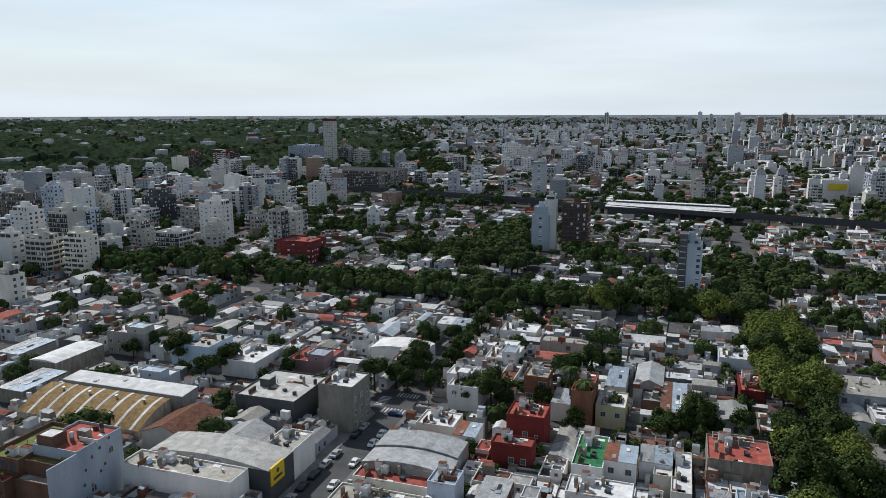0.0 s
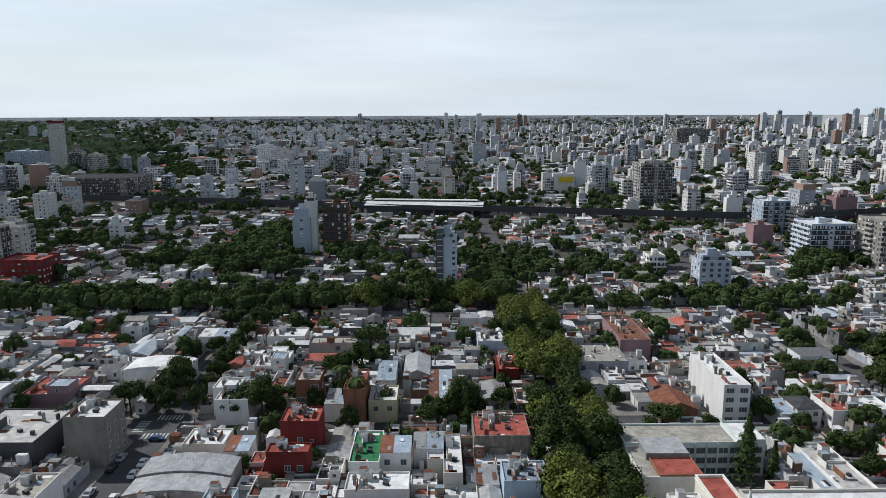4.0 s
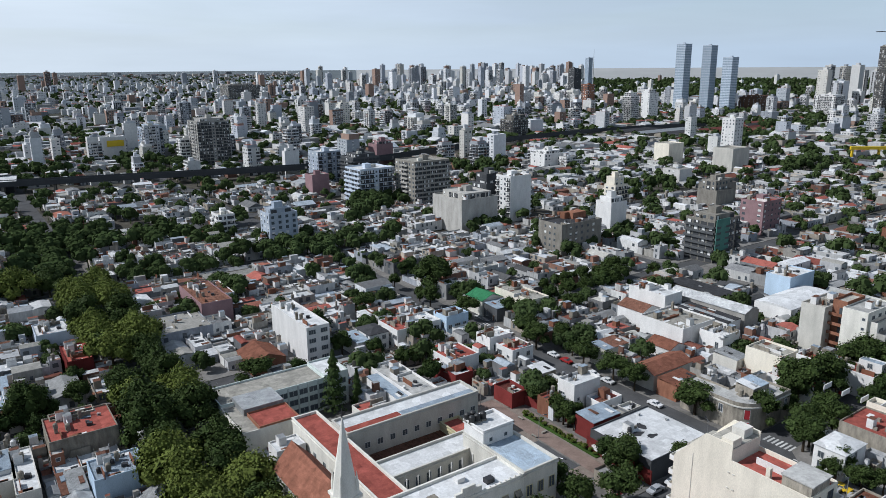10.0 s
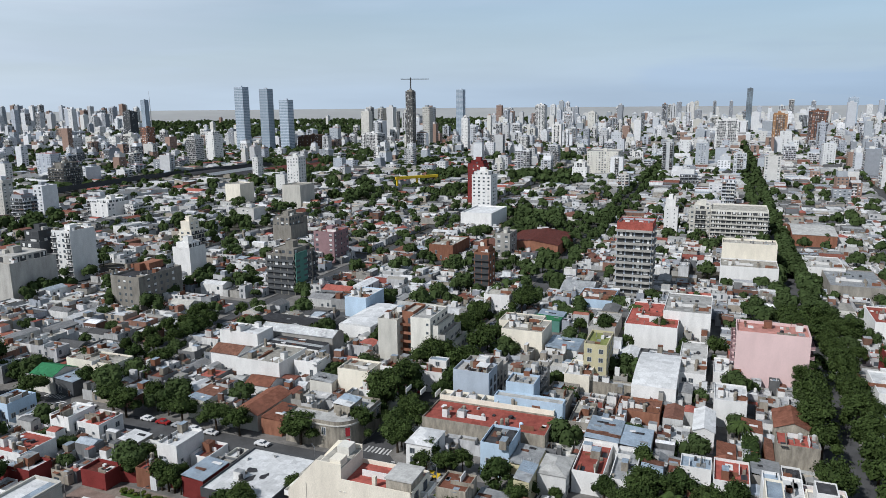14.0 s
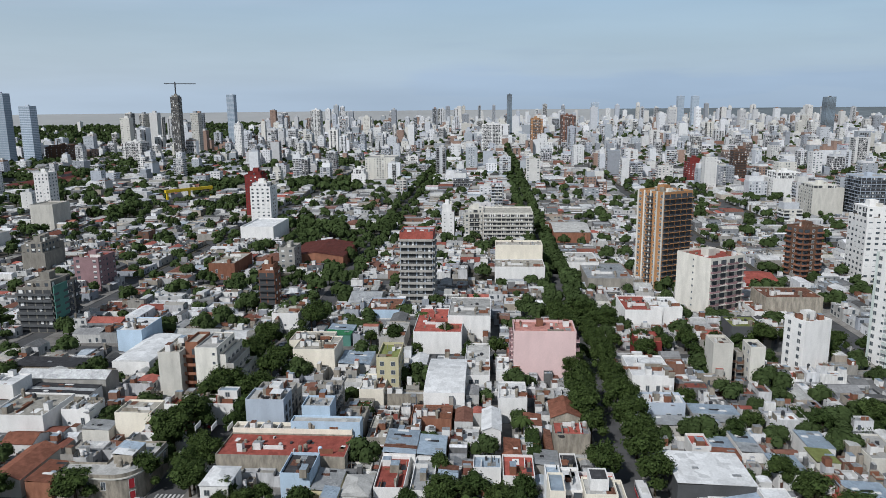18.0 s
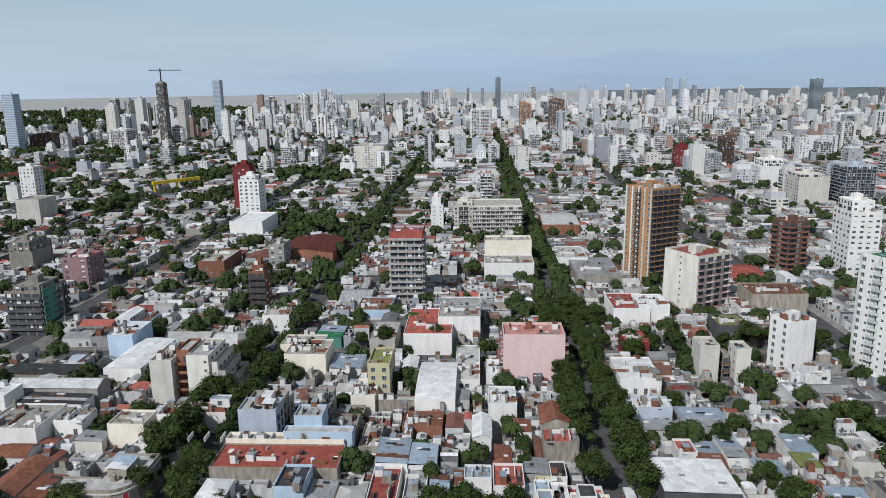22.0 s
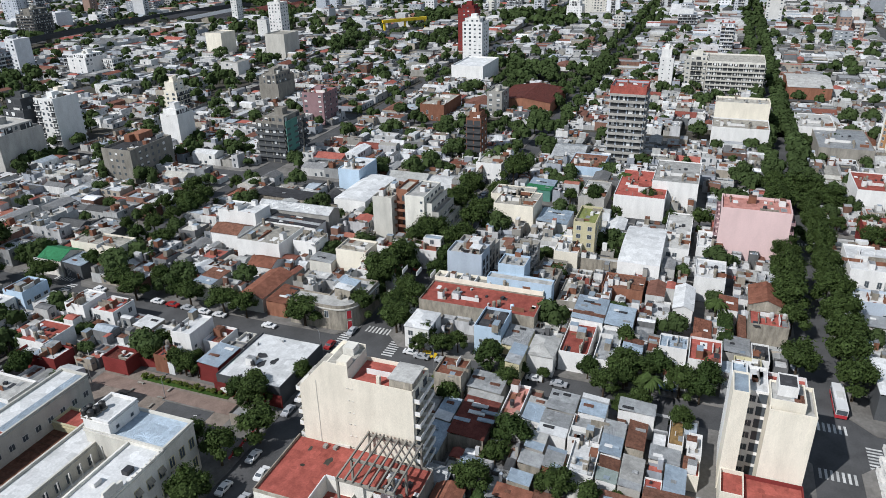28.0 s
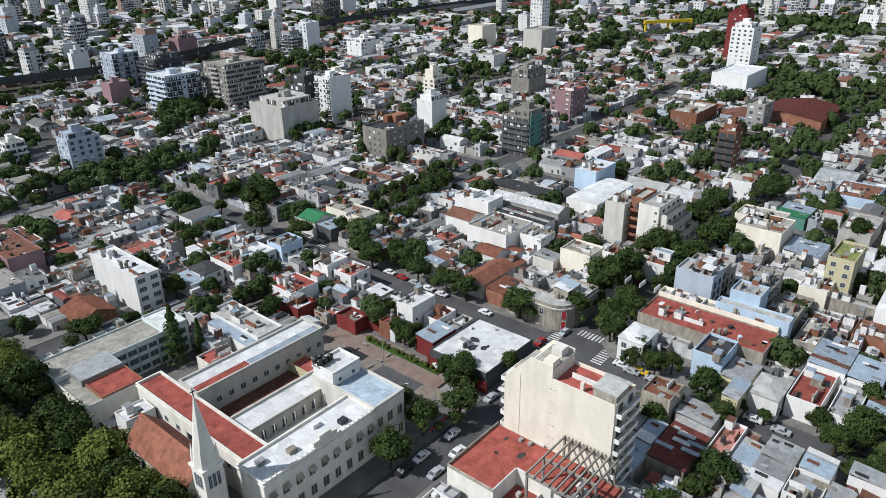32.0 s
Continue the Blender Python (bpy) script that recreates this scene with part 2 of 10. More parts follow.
# ground and green
material("asphalt", (0.15, 0.15, 0.152), grain=3, blotch=0.15, spread=0.35, dirt=0.3)
material("pavement", (0.30, 0.285, 0.265), grain=1.2, blotch=0.2, spread=0.45)
material("brickpath", (0.38, 0.28, 0.235), grain=3.0, blotch=0.4, spread=0.3)
material("paving", (0.27, 0.225, 0.19), grain=2.5, blotch=0.5, spread=0.35)
material("yard", (0.13, 0.12, 0.10), grain=1.0, blotch=0.15, spread=0.6)
material("soil", (0.14, 0.14, 0.12), grain=0.05, blotch=0.008, spread=0.5)
material("grass", (0.07, 0.13, 0.03), grain=3, blotch=0.2, spread=0.4)
material("marking", (0.72, 0.72, 0.70), grain=3, blotch=0.6, spread=0.35)
material("bark", (0.09, 0.07, 0.05), grain=8, bump=0.5)
material("leaf", (0.066, 0.098, 0.030), rough=0.6, island=True, vary=0.45, blotch=0.35, spread=0.35)
material("leaf_light", (0.160, 0.198, 0.046), rough=0.6, island=True, vary=0.4, blotch=0.35, spread=0.3)
material("leaf_dark", (0.052, 0.082, 0.026), rough=0.65, island=True, vary=0.4, blotch=0.35, spread=0.35)
material("leaf_yellow", (0.40, 0.30, 0.03), rough=0.6, island=True, vary=0.3)
material("far_leaf", (0.072, 0.104, 0.040), rough=0.7, island=True, vary=0.25, blotch=0.05, spread=0.4)
# fittings
plain("glass", (0.09, 0.105, 0.12), 0.12)
plain("frame", (0.6, 0.6, 0.58), 0.5)
plain("darkmetal", (0.06, 0.06, 0.065), 0.5, 0.4)
plain("steel", (0.5, 0.5, 0.5), 0.4, 0.6)
plain("tank_grey", (0.5, 0.5, 0.48), 0.6)
plain("tank_black", (0.03, 0.03, 0.03), 0.5)
plain("rubber", (0.02, 0.02, 0.02), 0.7)
plain("yellow", (0.75, 0.52, 0.02), 0.5)
plain("signred", (0.50, 0.04, 0.05), 0.5)
plain("blueglass", (0.27, 0.34, 0.40), 0.2)
for car_name, car_color in (("car_white", (0.75, 0.75, 0.75)), ("car_silver", (0.42, 0.43, 0.45)), ("car_black", (0.03, 0.03, 0.035)), ("car_red", (0.35, 0.03, 0.03)), ("car_blue", (0.06, 0.10, 0.2)), ("car_taxi", (0.75, 0.5, 0.03))):
    plain(car_name, car_color, 0.3)
# joined distance
ROOFS_FAR = [(0.90, 0.90, 0.89), (0.80, 0.80, 0.80), (0.40, 0.40, 0.40), (0.70, 0.70, 0.69), (0.52, 0.50, 0.45), (0.22, 0.22, 0.22), (0.42, 0.14, 0.11), (0.52, 0.58, 0.64), (0.62, 0.62, 0.61), (0.14, 0.14, 0.14), (0.46, 0.46, 0.44), (0.88, 0.88, 0.87), (0.24, 0.12, 0.09), (0.56, 0.57, 0.58), (0.34, 0.34, 0.33), (0.36, 0.15, 0.11)]
WALLS_FAR = [(0.88, 0.88, 0.86), (0.82, 0.81, 0.78), (0.74, 0.74, 0.74), (0.50, 0.50, 0.49), (0.44, 0.42, 0.38), (0.26, 0.27, 0.28), (0.66, 0.66, 0.66), (0.54, 0.48, 0.40), (0.22, 0.22, 0.22), (0.50, 0.53, 0.58), (0.28, 0.16, 0.12), (0.87, 0.88, 0.89), (0.80, 0.79, 0.76)]
material("far_roof", None, island=True, ramp=ROOFS_FAR, grain=1.2, blotch=0.3, spread=0.3, vary=0.35)
material("far_wall", None, island=True, ramp=WALLS_FAR, grain=1.0, blotch=0.3, spread=0.3, vary=0.3)
material("far_tower", None, island=True, ramp=[(0.84, 0.84, 0.83), (0.72, 0.73, 0.74), (0.62, 0.64, 0.67), (0.78, 0.76, 0.72), (0.50, 0.53, 0.58), (0.36, 0.38, 0.41), (0.68, 0.66, 0.60), (0.36, 0.25, 0.20), (0.86, 0.86, 0.87), (0.58, 0.58, 0.58), (0.76, 0.75, 0.72), (0.44, 0.47, 0.50)], grain=1.0, blotch=0.3, spread=0.14, vary=0.16, dirt=0.2)
plain("shutter", (0.78, 0.78, 0.76), 0.6)
# flat colour for the shade inside balcony bays, and for plainly dark parts
plain("dark_and_recess_shade", (0.075, 0.078, 0.082), 0.6)
# land by the horizon, with the blue-grey of haze put into its colour
material("haze_land", (0.24, 0.275, 0.29), grain=0.02, blotch=0.004, spread=0.3, dirt=0.4)
material("canopy", (0.050, 0.074, 0.042), rough=0.8, grain=0.09, blotch=0.012, spread=0.55, dirt=0.6, vary=0.02)
material("river", (0.50, 0.49, 0.46), rough=0.5, grain=0.01, blotch=0.0015, spread=0.12, dirt=0.1)

# ---- building tools ----
GRID = radians(5.8)
CG, SG = math.cos(GRID), math.sin(GRID)


def xy(u, v):
    """World place of a point of the street grid."""
    return u * CG - v * SG, u * SG + v * CG


def grid_uv(x, y):
    return x * CG + y * SG, -x * SG + y * CG


class Mesh:
    """Collects faces for one mesh."""

    def __init__(self):
        self.v, self.f, self.m = [], [], []

    def face(self, pts, mat=0):
        k = len(self.v)
        self.v.extend(pts)
        self.f.append(tuple(range(k, k + len(pts))))
        self.m.append(mat)

    def box(self, x0, y0, z0, x1, y1, z1, mat=0, top=None, bottom=False, turn=None):
        p = [(x0, y0, z0), (x1, y0, z0), (x1, y1, z0), (x0, y1, z0), (x0, y0, z1), (x1, y0, z1), (x1, y1, z1), (x0, y1, z1)]
        if turn:
            cx, cy, a = turn
            c, s = math.cos(a), math.sin(a)
            p = [(cx + x * c - y * s, cy + x * s + y * c, z) for x, y, z in p]
        k = len(self.v)
        self.v.extend(p)
        quads = [(0, 1, 5, 4), (1, 2, 6, 5), (2, 3, 7, 6), (3, 0, 4, 7)]
        self.f.extend(tuple(k + i for i in q) for q in quads)
        self.m.extend([mat] * 4)
        self.f.append((k + 4, k + 5, k + 6, k + 7))
        self.m.append(mat if top is None else top)
        if bottom:
            self.f.append((k + 3, k + 2, k + 1, k))
            self.m.append(mat)

    def ring(self, x0, y0, x1, y1, z0, z1, t, mat=0):
        """A wall round a rectangle, in one piece."""
        k = len(self.v)
        for z in (z0, z1):
            for o in (0, t):
                self.v += [(x0 + o, y0 + o, z), (x1 - o, y0 + o, z), (x1 - o, y1 - o, z), (x0 + o, y1 - o, z)]
        for i in range(4):
            j = (i + 1) % 4
            self.f += [(k + i, k + j, k + 8 + j, k + 8 + i), (k + 4 + j, k + 4 + i, k + 12 + i, k + 12 + j), (k + 8 + i, k + 8 + j, k + 12 + j, k + 12 + i)]
            self.m += [mat] * 3

    def tube(self, pts, radii, sides=7, mat=0, cap=True):
        k = len(self.v)
        for i, (p, r) in enumerate(zip(pts, radii)):
            p = Vector(p)
            d = (Vector(pts[min(i + 1, len(pts) - 1)]) - Vector(pts[max(i - 1, 0)])).normalized()
            a = d.orthogonal().normalized()
            b = d.cross(a)
            for j in range(sides):
                an = 2 * math.pi * j / sides
                self.v.append(tuple(p + (a * math.cos(an) + b * math.sin(an)) * r))
        for i in range(len(pts) - 1):
            for j in range(sides):
                j2 = (j + 1) % sides
                self.f.append((k + i * sides + j, k + i * sides + j2, k + (i + 1) * sides + j2, k + (i + 1) * sides + j))
                self.m.append(mat)
        if cap:
            self.f.append(tuple(k + (len(pts) - 1) * sides + j for j in range(sides)))
            self.m.append(mat)

    def data(self, name, mats):
        me = bpy.data.meshes.new(name)
        me.from_pydata(self.v, [], self.f)
        for m in mats:
            me.materials.append(MATS[m])
        if len(mats) > 1:
            me.polygons.foreach_set("material_index", self.m)
        me.update()
        return me


def thing(name, mesh, mats, label, category, group="", kind="", place=None):
    ob = new(name, mesh.data(name, mats) if isinstance(mesh, Mesh) else mesh)
    if place is not None:
        ob.matrix_world = place
    return tagged(ob, label, category, group, kind)


def part(name, mesh, mats, parent, label="", at=None, kind=""):
    """One mesh under a thing or a part, in the parent's own coordinates."""
    ob = new(name, mesh.data(name, mats) if isinstance(mesh, Mesh) else mesh)
    ob.parent = parent
    if at is not None:
        ob.matrix_local = at
    return tagged(ob, label, kind=kind)


def empty(name, label, category, group="", place=None):
    ob = new(name)
    ob.empty_display_size = 0.5
    if place is not None:
        ob.matrix_world = place
    return tagged(ob, label, category, group)


# openings shared by all buildings: x along the wall, y out of it, sill at z = 0
def window_mesh(w, h, bars=1, frame_mat="frame", proud=0.07):
    """A framed window in one piece: raised frame and bars, panes set back between them."""
    t, b = 0.1, 0.05
    xs = [-w / 2 - t, -w / 2]
    for k in range(bars):
        x = -w / 2 + w * (k + 1) / (bars + 1)
        xs += [x - b / 2, x + b / 2]
    xs += [w / 2, w / 2 + t]
    zs = [-t, 0, h, h + t]
    m, at = Mesh(), {}

    def vert(x, y, z):
        key = (round(x, 4), round(y, 4), round(z, 4))
        if key not in at:
            at[key] = len(m.v)
            m.v.append(key)
        return at[key]

    for i in range(len(xs) - 1):
        for j in range(3):
            c = [(xs[i], zs[j]), (xs[i + 1], zs[j]), (xs[i + 1], zs[j + 1]), (xs[i], zs[j + 1])]
            if i % 2 and j == 1:
                for (xa, za), (xb, zb) in zip(c, c[1:] + c[:1]):
                    m.f.append((vert(xa, proud, za), vert(xb, proud, zb), vert(xb, 0.015, zb), vert(xa, 0.015, za)))
                    m.m.append(0)
                m.f.append(tuple(vert(x, 0.015, z) for x, z in c))
                m.m.append(1)
            else:
                m.f.append(tuple(vert(x, proud, z) for x, z in c))
                m.m.append(0)
    for i in range(len(xs) - 1):
        for z in (zs[0], zs[3]):
            m.f.append((vert(xs[i], -0.03, z), vert(xs[i + 1], -0.03, z), vert(xs[i + 1], proud, z), vert(xs[i], proud, z)))
            m.m.append(0)
    for j in range(3):
        for x in (xs[0], xs[-1]):
            m.f.append((vert(x, -0.03, zs[j]), vert(x, -0.03, zs[j + 1]), vert(x, proud, zs[j + 1]), vert(x, proud, zs[j])))
            m.m.append(0)
    return m.data("window", [frame_mat, "glass"])


WINDOW = window_mesh(1.3, 1.4)
WINDOW_TALL = window_mesh(1.1, 2.1, 1)
WINDOW_WIDE = window_mesh(2.2, 1.4, 2)
WINDOW_SMALL = window_mesh(0.8, 0.8, 0)
WINDOW_SCHOOL = window_mesh(2.3, 1.5, 1, "palegreen")
# frame coloured dark for the shade inside a loggia
WINDOW_LOGGIA = window_mesh(2.9, 2.15, 2, "dark_and_recess_shade")
WINDOW_SHADE = window_mesh(1.5, 1.9, 1, "darkgrey")


def door_mesh(w, h, mat):
    m = Mesh()
    m.box(-w / 2, -0.02, 0, w / 2, 0.05, h, 0)
    m.box(-w / 2 - 0.08, -0.02, 0, -w / 2, 0.08, h, 1)
    m.box(w / 2, -0.02, 0, w / 2 + 0.08, 0.08, h, 1)
    m.box(-w / 2 - 0.08, -0.02, h, w / 2 + 0.08, 0.08, h + 0.1, 1, bottom=True)
    return m.data("door", [mat, "frame"])


DOOR = door_mesh(1.0, 2.1, "brown")
GARAGE = door_mesh(2.6, 2.3, "darkgrey")


def on_wall(side, w, d, along, z):
    """Pose on a wall of a box that is centred on its origin: side 0 front (-y), 1 right (+x), 2 back (+y), 3 left (-x)."""
    if side == 0:
        return pose(along, -d / 2, z, 0, 0, 180)
    if side == 2:
        return pose(along, d / 2, z)
    if side == 1:
        return pose(w / 2, along, z, 0, 0, -90)
    return pose(-w / 2, along, z, 0, 0, 90)


TAKEN = []  # plan rectangles that are already built on: u, v, half length, half depth, turn


def is_free(u, v, hw, hd, gap=0.0):
    """Whether a grid rectangle keeps clear of what is built."""
    r = math.hypot(hw, hd)
    for tu, tv, tw, td, a in TAKEN:
        if abs(u - tu) > r + tw + td or abs(v - tv) > r + tw + td:
            continue
        c, s = math.cos(a), math.sin(a)
        hit = True
        # separating axes of two rectangles
        for ax, ay in ((1, 0), (0, 1), (c, s), (-s, c)):
            dist = abs((u - tu) * ax + (v - tv) * ay)
            mine = hw * abs(ax) + hd * abs(ay)
            other = tw * abs(c * ax + s * ay) + td * abs(-s * ax + c * ay)
            if dist >= mine + other - 0.4 + gap:
                hit = False
                break
        if hit:
            return False
    return True


def take(x, y, w, d, turn):
    u, v = grid_uv(x, y)
    TAKEN.append((u, v, w / 2, d / 2, radians(turn) - GRID))

# ---- ground, blocks and streets ----
STREETS_U = [-1035, -915, -795, -675, -555, -435, -315, -197, -80, 40, 145.5, 262, 377, 492, 607, 722, 837, 952, 1067, 1182, 1297, 1412, 1527]
STREETS_V = [-1140, -1025, -910, -795, -680, -565, -450, -335, -222, -145, -32.5, 83, 195, 315, 430, 545, 660, 775, 890, 1005, 1120, 1235, 1350, 1465]
m = Mesh()
rings = [0, 60, 150, 300, 600, 1200, 2400, 4200, 4950]
steps = 96
heights = {4200: 0.0, 4950: 68.0}
for i, r in enumerate(rings[1:], 1):
    for k in range(steps):
        a0, a1 = 2 * math.pi * k / steps, 2 * math.pi * (k + 1) / steps
        q, z0, z1 = rings[i - 1], 0.0, heights.get(r, 0.0)
        if i == 1:
            m.face([(0, 0, 0), (r * math.cos(a0), r * math.sin(a0), 0), (r * math.cos(a1), r * math.sin(a1), 0)])
        else:
            # the river lies east of the city, beyond the woods on its bank
            mid = math.degrees((a0 + a1) / 2)
            mid = mid - 360 if mid > 180 else mid
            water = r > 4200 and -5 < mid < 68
            # land past 4200 m takes the haze-tinted colour
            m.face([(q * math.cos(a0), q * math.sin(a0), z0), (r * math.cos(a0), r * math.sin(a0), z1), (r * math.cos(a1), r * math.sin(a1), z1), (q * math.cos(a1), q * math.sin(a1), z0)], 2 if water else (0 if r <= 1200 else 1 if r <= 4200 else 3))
thing("ground", m, ["asphalt", "soil", "river", "haze_land"], "flat asphalt streets and city ground running to a brown river", "ground", kind="structure")


def blocks():
    for i in range(len(STREETS_U) - 1):
        for j in range(len(STREETS_V) - 1):
            yield STREETS_U[i] + 4.6, STREETS_V[j] + 4.6, STREETS_U[i + 1] - 4.6, STREETS_V[j + 1] - 4.6


NEAR = 178.0
SECTOR = (-116.0, 60.0)


def bearing(x, y):
    return math.degrees(math.atan2(-x, y))


def in_view(x, y, grow=0.0):
    return SECTOR[0] - grow < bearing(x, y) < SECTOR[1] + grow


far_slabs = Mesh()
for u0, v0, u1, v1 in blocks():
    cx, cy = xy((u0 + u1) / 2, (v0 + v1) / 2)
    if not in_view(cx, cy, 25) and math.hypot(cx, cy) > 200:
        continue
    # kerbed pavement with a chamfered corner, as the corners of the grid have
    k = 5.0
    outline = [(u0 + k, v0), (u1 - k, v0), (u1, v0 + k), (u1, v1 - k), (u1 - k, v1), (u0 + k, v1), (u0, v1 - k), (u0, v0 + k)]
    pts = [xy(*p) for p in outline]
    if math.hypot(cx, cy) < 420:
        m = Mesh()
        m.face([(*p, 0.16) for p in pts])
        for a, b in zip(pts, pts[1:] + pts[:1]):
            m.face([(*a, -0.02), (*b, -0.02), (*b, 0.16), (*a, 0.16)])
        thing("pavement", m, ["pavement"], "grey kerbed pavement round a city block", "pavement", kind="structure")
    else:
        far_slabs.face([(*p, 0.16) for p in pts])
        for a, b in zip(pts, pts[1:] + pts[:1]):
            far_slabs.face([(*a, -0.02), (*b, -0.02), (*b, 0.16), (*a, 0.16)])
thing("distant_pavement", far_slabs, ["yard"], "grey and brown ground of distant city blocks", "pavement", kind="structure")


def crosswalk(u, v, along, length, name="crosswalk"):
    """White bars across a street. along: 0 when the bars run along u."""
    n = int(length / 1.1)
    e = empty(name, "white zebra crossing painted on grey asphalt", "crosswalk", "zebra crossings", Matrix.Translation((*xy(u, v), 0.0)) @ pose(0, 0, 0, 0, 0, 5.8 + (90 if along else 0)))
    bar = Mesh()
    bar.box(-1.6, -0.27, 0.002, 1.6, 0.27, 0.012)
    data = bar.data("bar", ["marking"])
    for k in range(n):
        part("bar", data, [], e, at=pose(0, (k - (n - 1) / 2) * 1.1, 0))


def crossing(u, v, half=6.2):
    crosswalk(u - half, v, 0, 8.5)
    crosswalk(u + half, v, 0, 8.5)
    crosswalk(u, v - half, 1, 8.5)
    crosswalk(u, v + half, 1, 8.5)


for cu, cv, ch in ((148.5, 82, 7.5), (142, -32.5, 8.2), (-80, 195, 6.2), (300, 83, 6.2), (147, 195, 6.2), (262, -32.5, 6.2)):
    crossing(cu, cv, ch)
# the slanting street and its open crossing stay clear of houses
TAKEN.append((145.5, 25, 62, 5.0, radians(86.5)))
TAKEN.append((147, 84, 10, 9, 0.0))
TAKEN.append((143, -32, 9, 9, 0.0))

# ---- trees ----
def crown_mesh(seed, width, height, base, leaves, size, mats, flat=0.0, lumps=7):
    """A crown of many small leaves on uneven lumps, with gaps between them."""
    rng = random.Random(seed)
    m = Mesh()
    balls = []
    lumps = int(lumps * 2.2)
    for k in range(lumps):
        a = 2.4 * k + rng.uniform(-0.5, 0.5)
        out = math.sqrt(k / lumps) * rng.uniform(0.75, 1.12)
        r = width * 0.37 * out
        s = width * rng.uniform(0.11, 0.21)
        z = base + (height - base) * (rng.uniform(0.62, 0.86) - 0.42 * out * out * rng.uniform(0.5, 1.1))
        balls.append((Vector((r * math.cos(a), r * math.sin(a), z)), s, s * rng.uniform(0.75, 1.05)))
    per = leaves // lumps
    for c, s, sz in balls:
        # twiggy dark core
        for k in range(16):
            d = Vector((rng.gauss(0, 1), rng.gauss(0, 1), rng.gauss(0, 1))).normalized()
            p = c + Vector((d.x * s, d.y * s, d.z * sz - s * 0.3)) * rng.uniform(0.4, 0.8)
            t = d.orthogonal().normalized() * s * 0.42
            b = d.cross(t)
            m.face([tuple(p - t - b), tuple(p + t - b), tuple(p + t + b), tuple(p - t + b)])
        for k in range(per):
            d = Vector((rng.gauss(0, 1), rng.gauss(0, 1), rng.gauss(0.15, 1))).normalized()
            p = c + Vector((d.x * s, d.y * s, d.z * sz)) * rng.uniform(0.7, 1.25)
            nrm = (d + Vector((rng.gauss(0, 0.5), rng.gauss(0, 0.5), rng.gauss(0.3, 0.5)))).normalized()
            t = nrm.orthogonal().normalized()
            t.rotate(Matrix.Rotation(rng.uniform(0, 6.28), 3, nrm))
            b = nrm.cross(t)
            w = size * rng.uniform(0.6, 1.3)
            t, b = t * w * 0.5, b * w * 0.42
            m.face([tuple(p - t), tuple(p - b * 0.9), tuple(p + t), tuple(p + b)])
    return m.data("crown", mats)


def trunk_mesh(seed, height, radius, reach):
    rng = random.Random(seed)
    m = Mesh()
    h = height * 0.48
    m.tube([(0, 0, -0.1), (0.05, 0, h * 0.5), (rng.uniform(-0.2, 0.2), rng.uniform(-0.2, 0.2), h)], [radius * 1.25, radius, radius * 0.75], 8)
    for k in range(5):
        a = 2 * math.pi * (k + rng.random() * 0.5) / 5
        e = Vector((math.cos(a) * reach, math.sin(a) * reach, height * rng.uniform(0.62, 0.8)))
        mid = Vector((e.x * 0.4, e.y * 0.4, h + (e.z - h) * 0.45))
        m.tube([(0, 0, h * 0.85), tuple(mid), tuple(e)], [radius * 0.6, radius * 0.4, radius * 0.12], 5)
    return m.data("trunk", ["bark"])


TREES = {}
LATER, SIZES = [], {}


def tree_kind(key, seed, width, height, leaves, size, mat, label, base=None, lumps=7, category="tree"):
    SIZES[key] = (width + height) / 2
    TREES[key] = (trunk_mesh(seed, height, 0.10 + height * 0.016, width * 0.26), crown_mesh(seed, width, height, height * 0.16 if base is None else base, leaves, size, [mat], lumps=lumps), label, category)


tree_kind("plane_a", 1, 14.0, 14.0, 3121, 0.59, "leaf_light", "tall plane tree with a broad bright green crown", lumps=9)
tree_kind("plane_b", 2, 12.5, 15.0, 2890, 0.59, "leaf", "tall plane tree with a broad green crown", lumps=9)
tree_kind("plane_c", 3, 11.0, 12.5, 2543, 0.56, "leaf", "street tree with a rounded green crown", lumps=8)
tree_kind("street_a", 4, 9.0, 9.5, 1965, 0.50, "leaf", "street tree with an uneven green crown")
tree_kind("street_b", 5, 8.0, 8.5, 1618, 0.49, "leaf_dark", "street tree with a dense dark green crown")
tree_kind("street_c", 6, 6.0, 7.5, 1040, 0.42, "leaf", "small street tree with a thin green crown", lumps=6)
tree_kind("garden", 7, 5.0, 5.0, 716, 0.38, "leaf", "small green garden tree behind a house", lumps=5)
tree_kind("shrub", 8, 3.6, 2.8, 439, 0.32, "leaf_light", "low green shrub in a yard", base=0.3, lumps=5, category="shrub")
tree_kind("yellow", 9, 5.0, 12.0, 578, 0.47, "leaf_yellow", "tree top in yellow flower", lumps=4)


def tree(key, x, y, scale=1.0, turn=0.0, group="", tall=1.0):
    trunk, crown, label, category = TREES[key]
    if math.hypot(x, y) > 310:
        # past this range trees join the distant ones
        LATER.append((x, y, SIZES[key] * scale))
        return None
    e = empty("tree" if category == "tree" else "shrub", label, category, group, Matrix.Translation((x, y, 0.16)) @ pose(0, 0, 0, 0, 0, turn) @ Matrix.Diagonal((scale, scale, scale * tall, 1)))
    part("trunk", trunk, [], e)
    part("crown", crown, [], e)
    return e


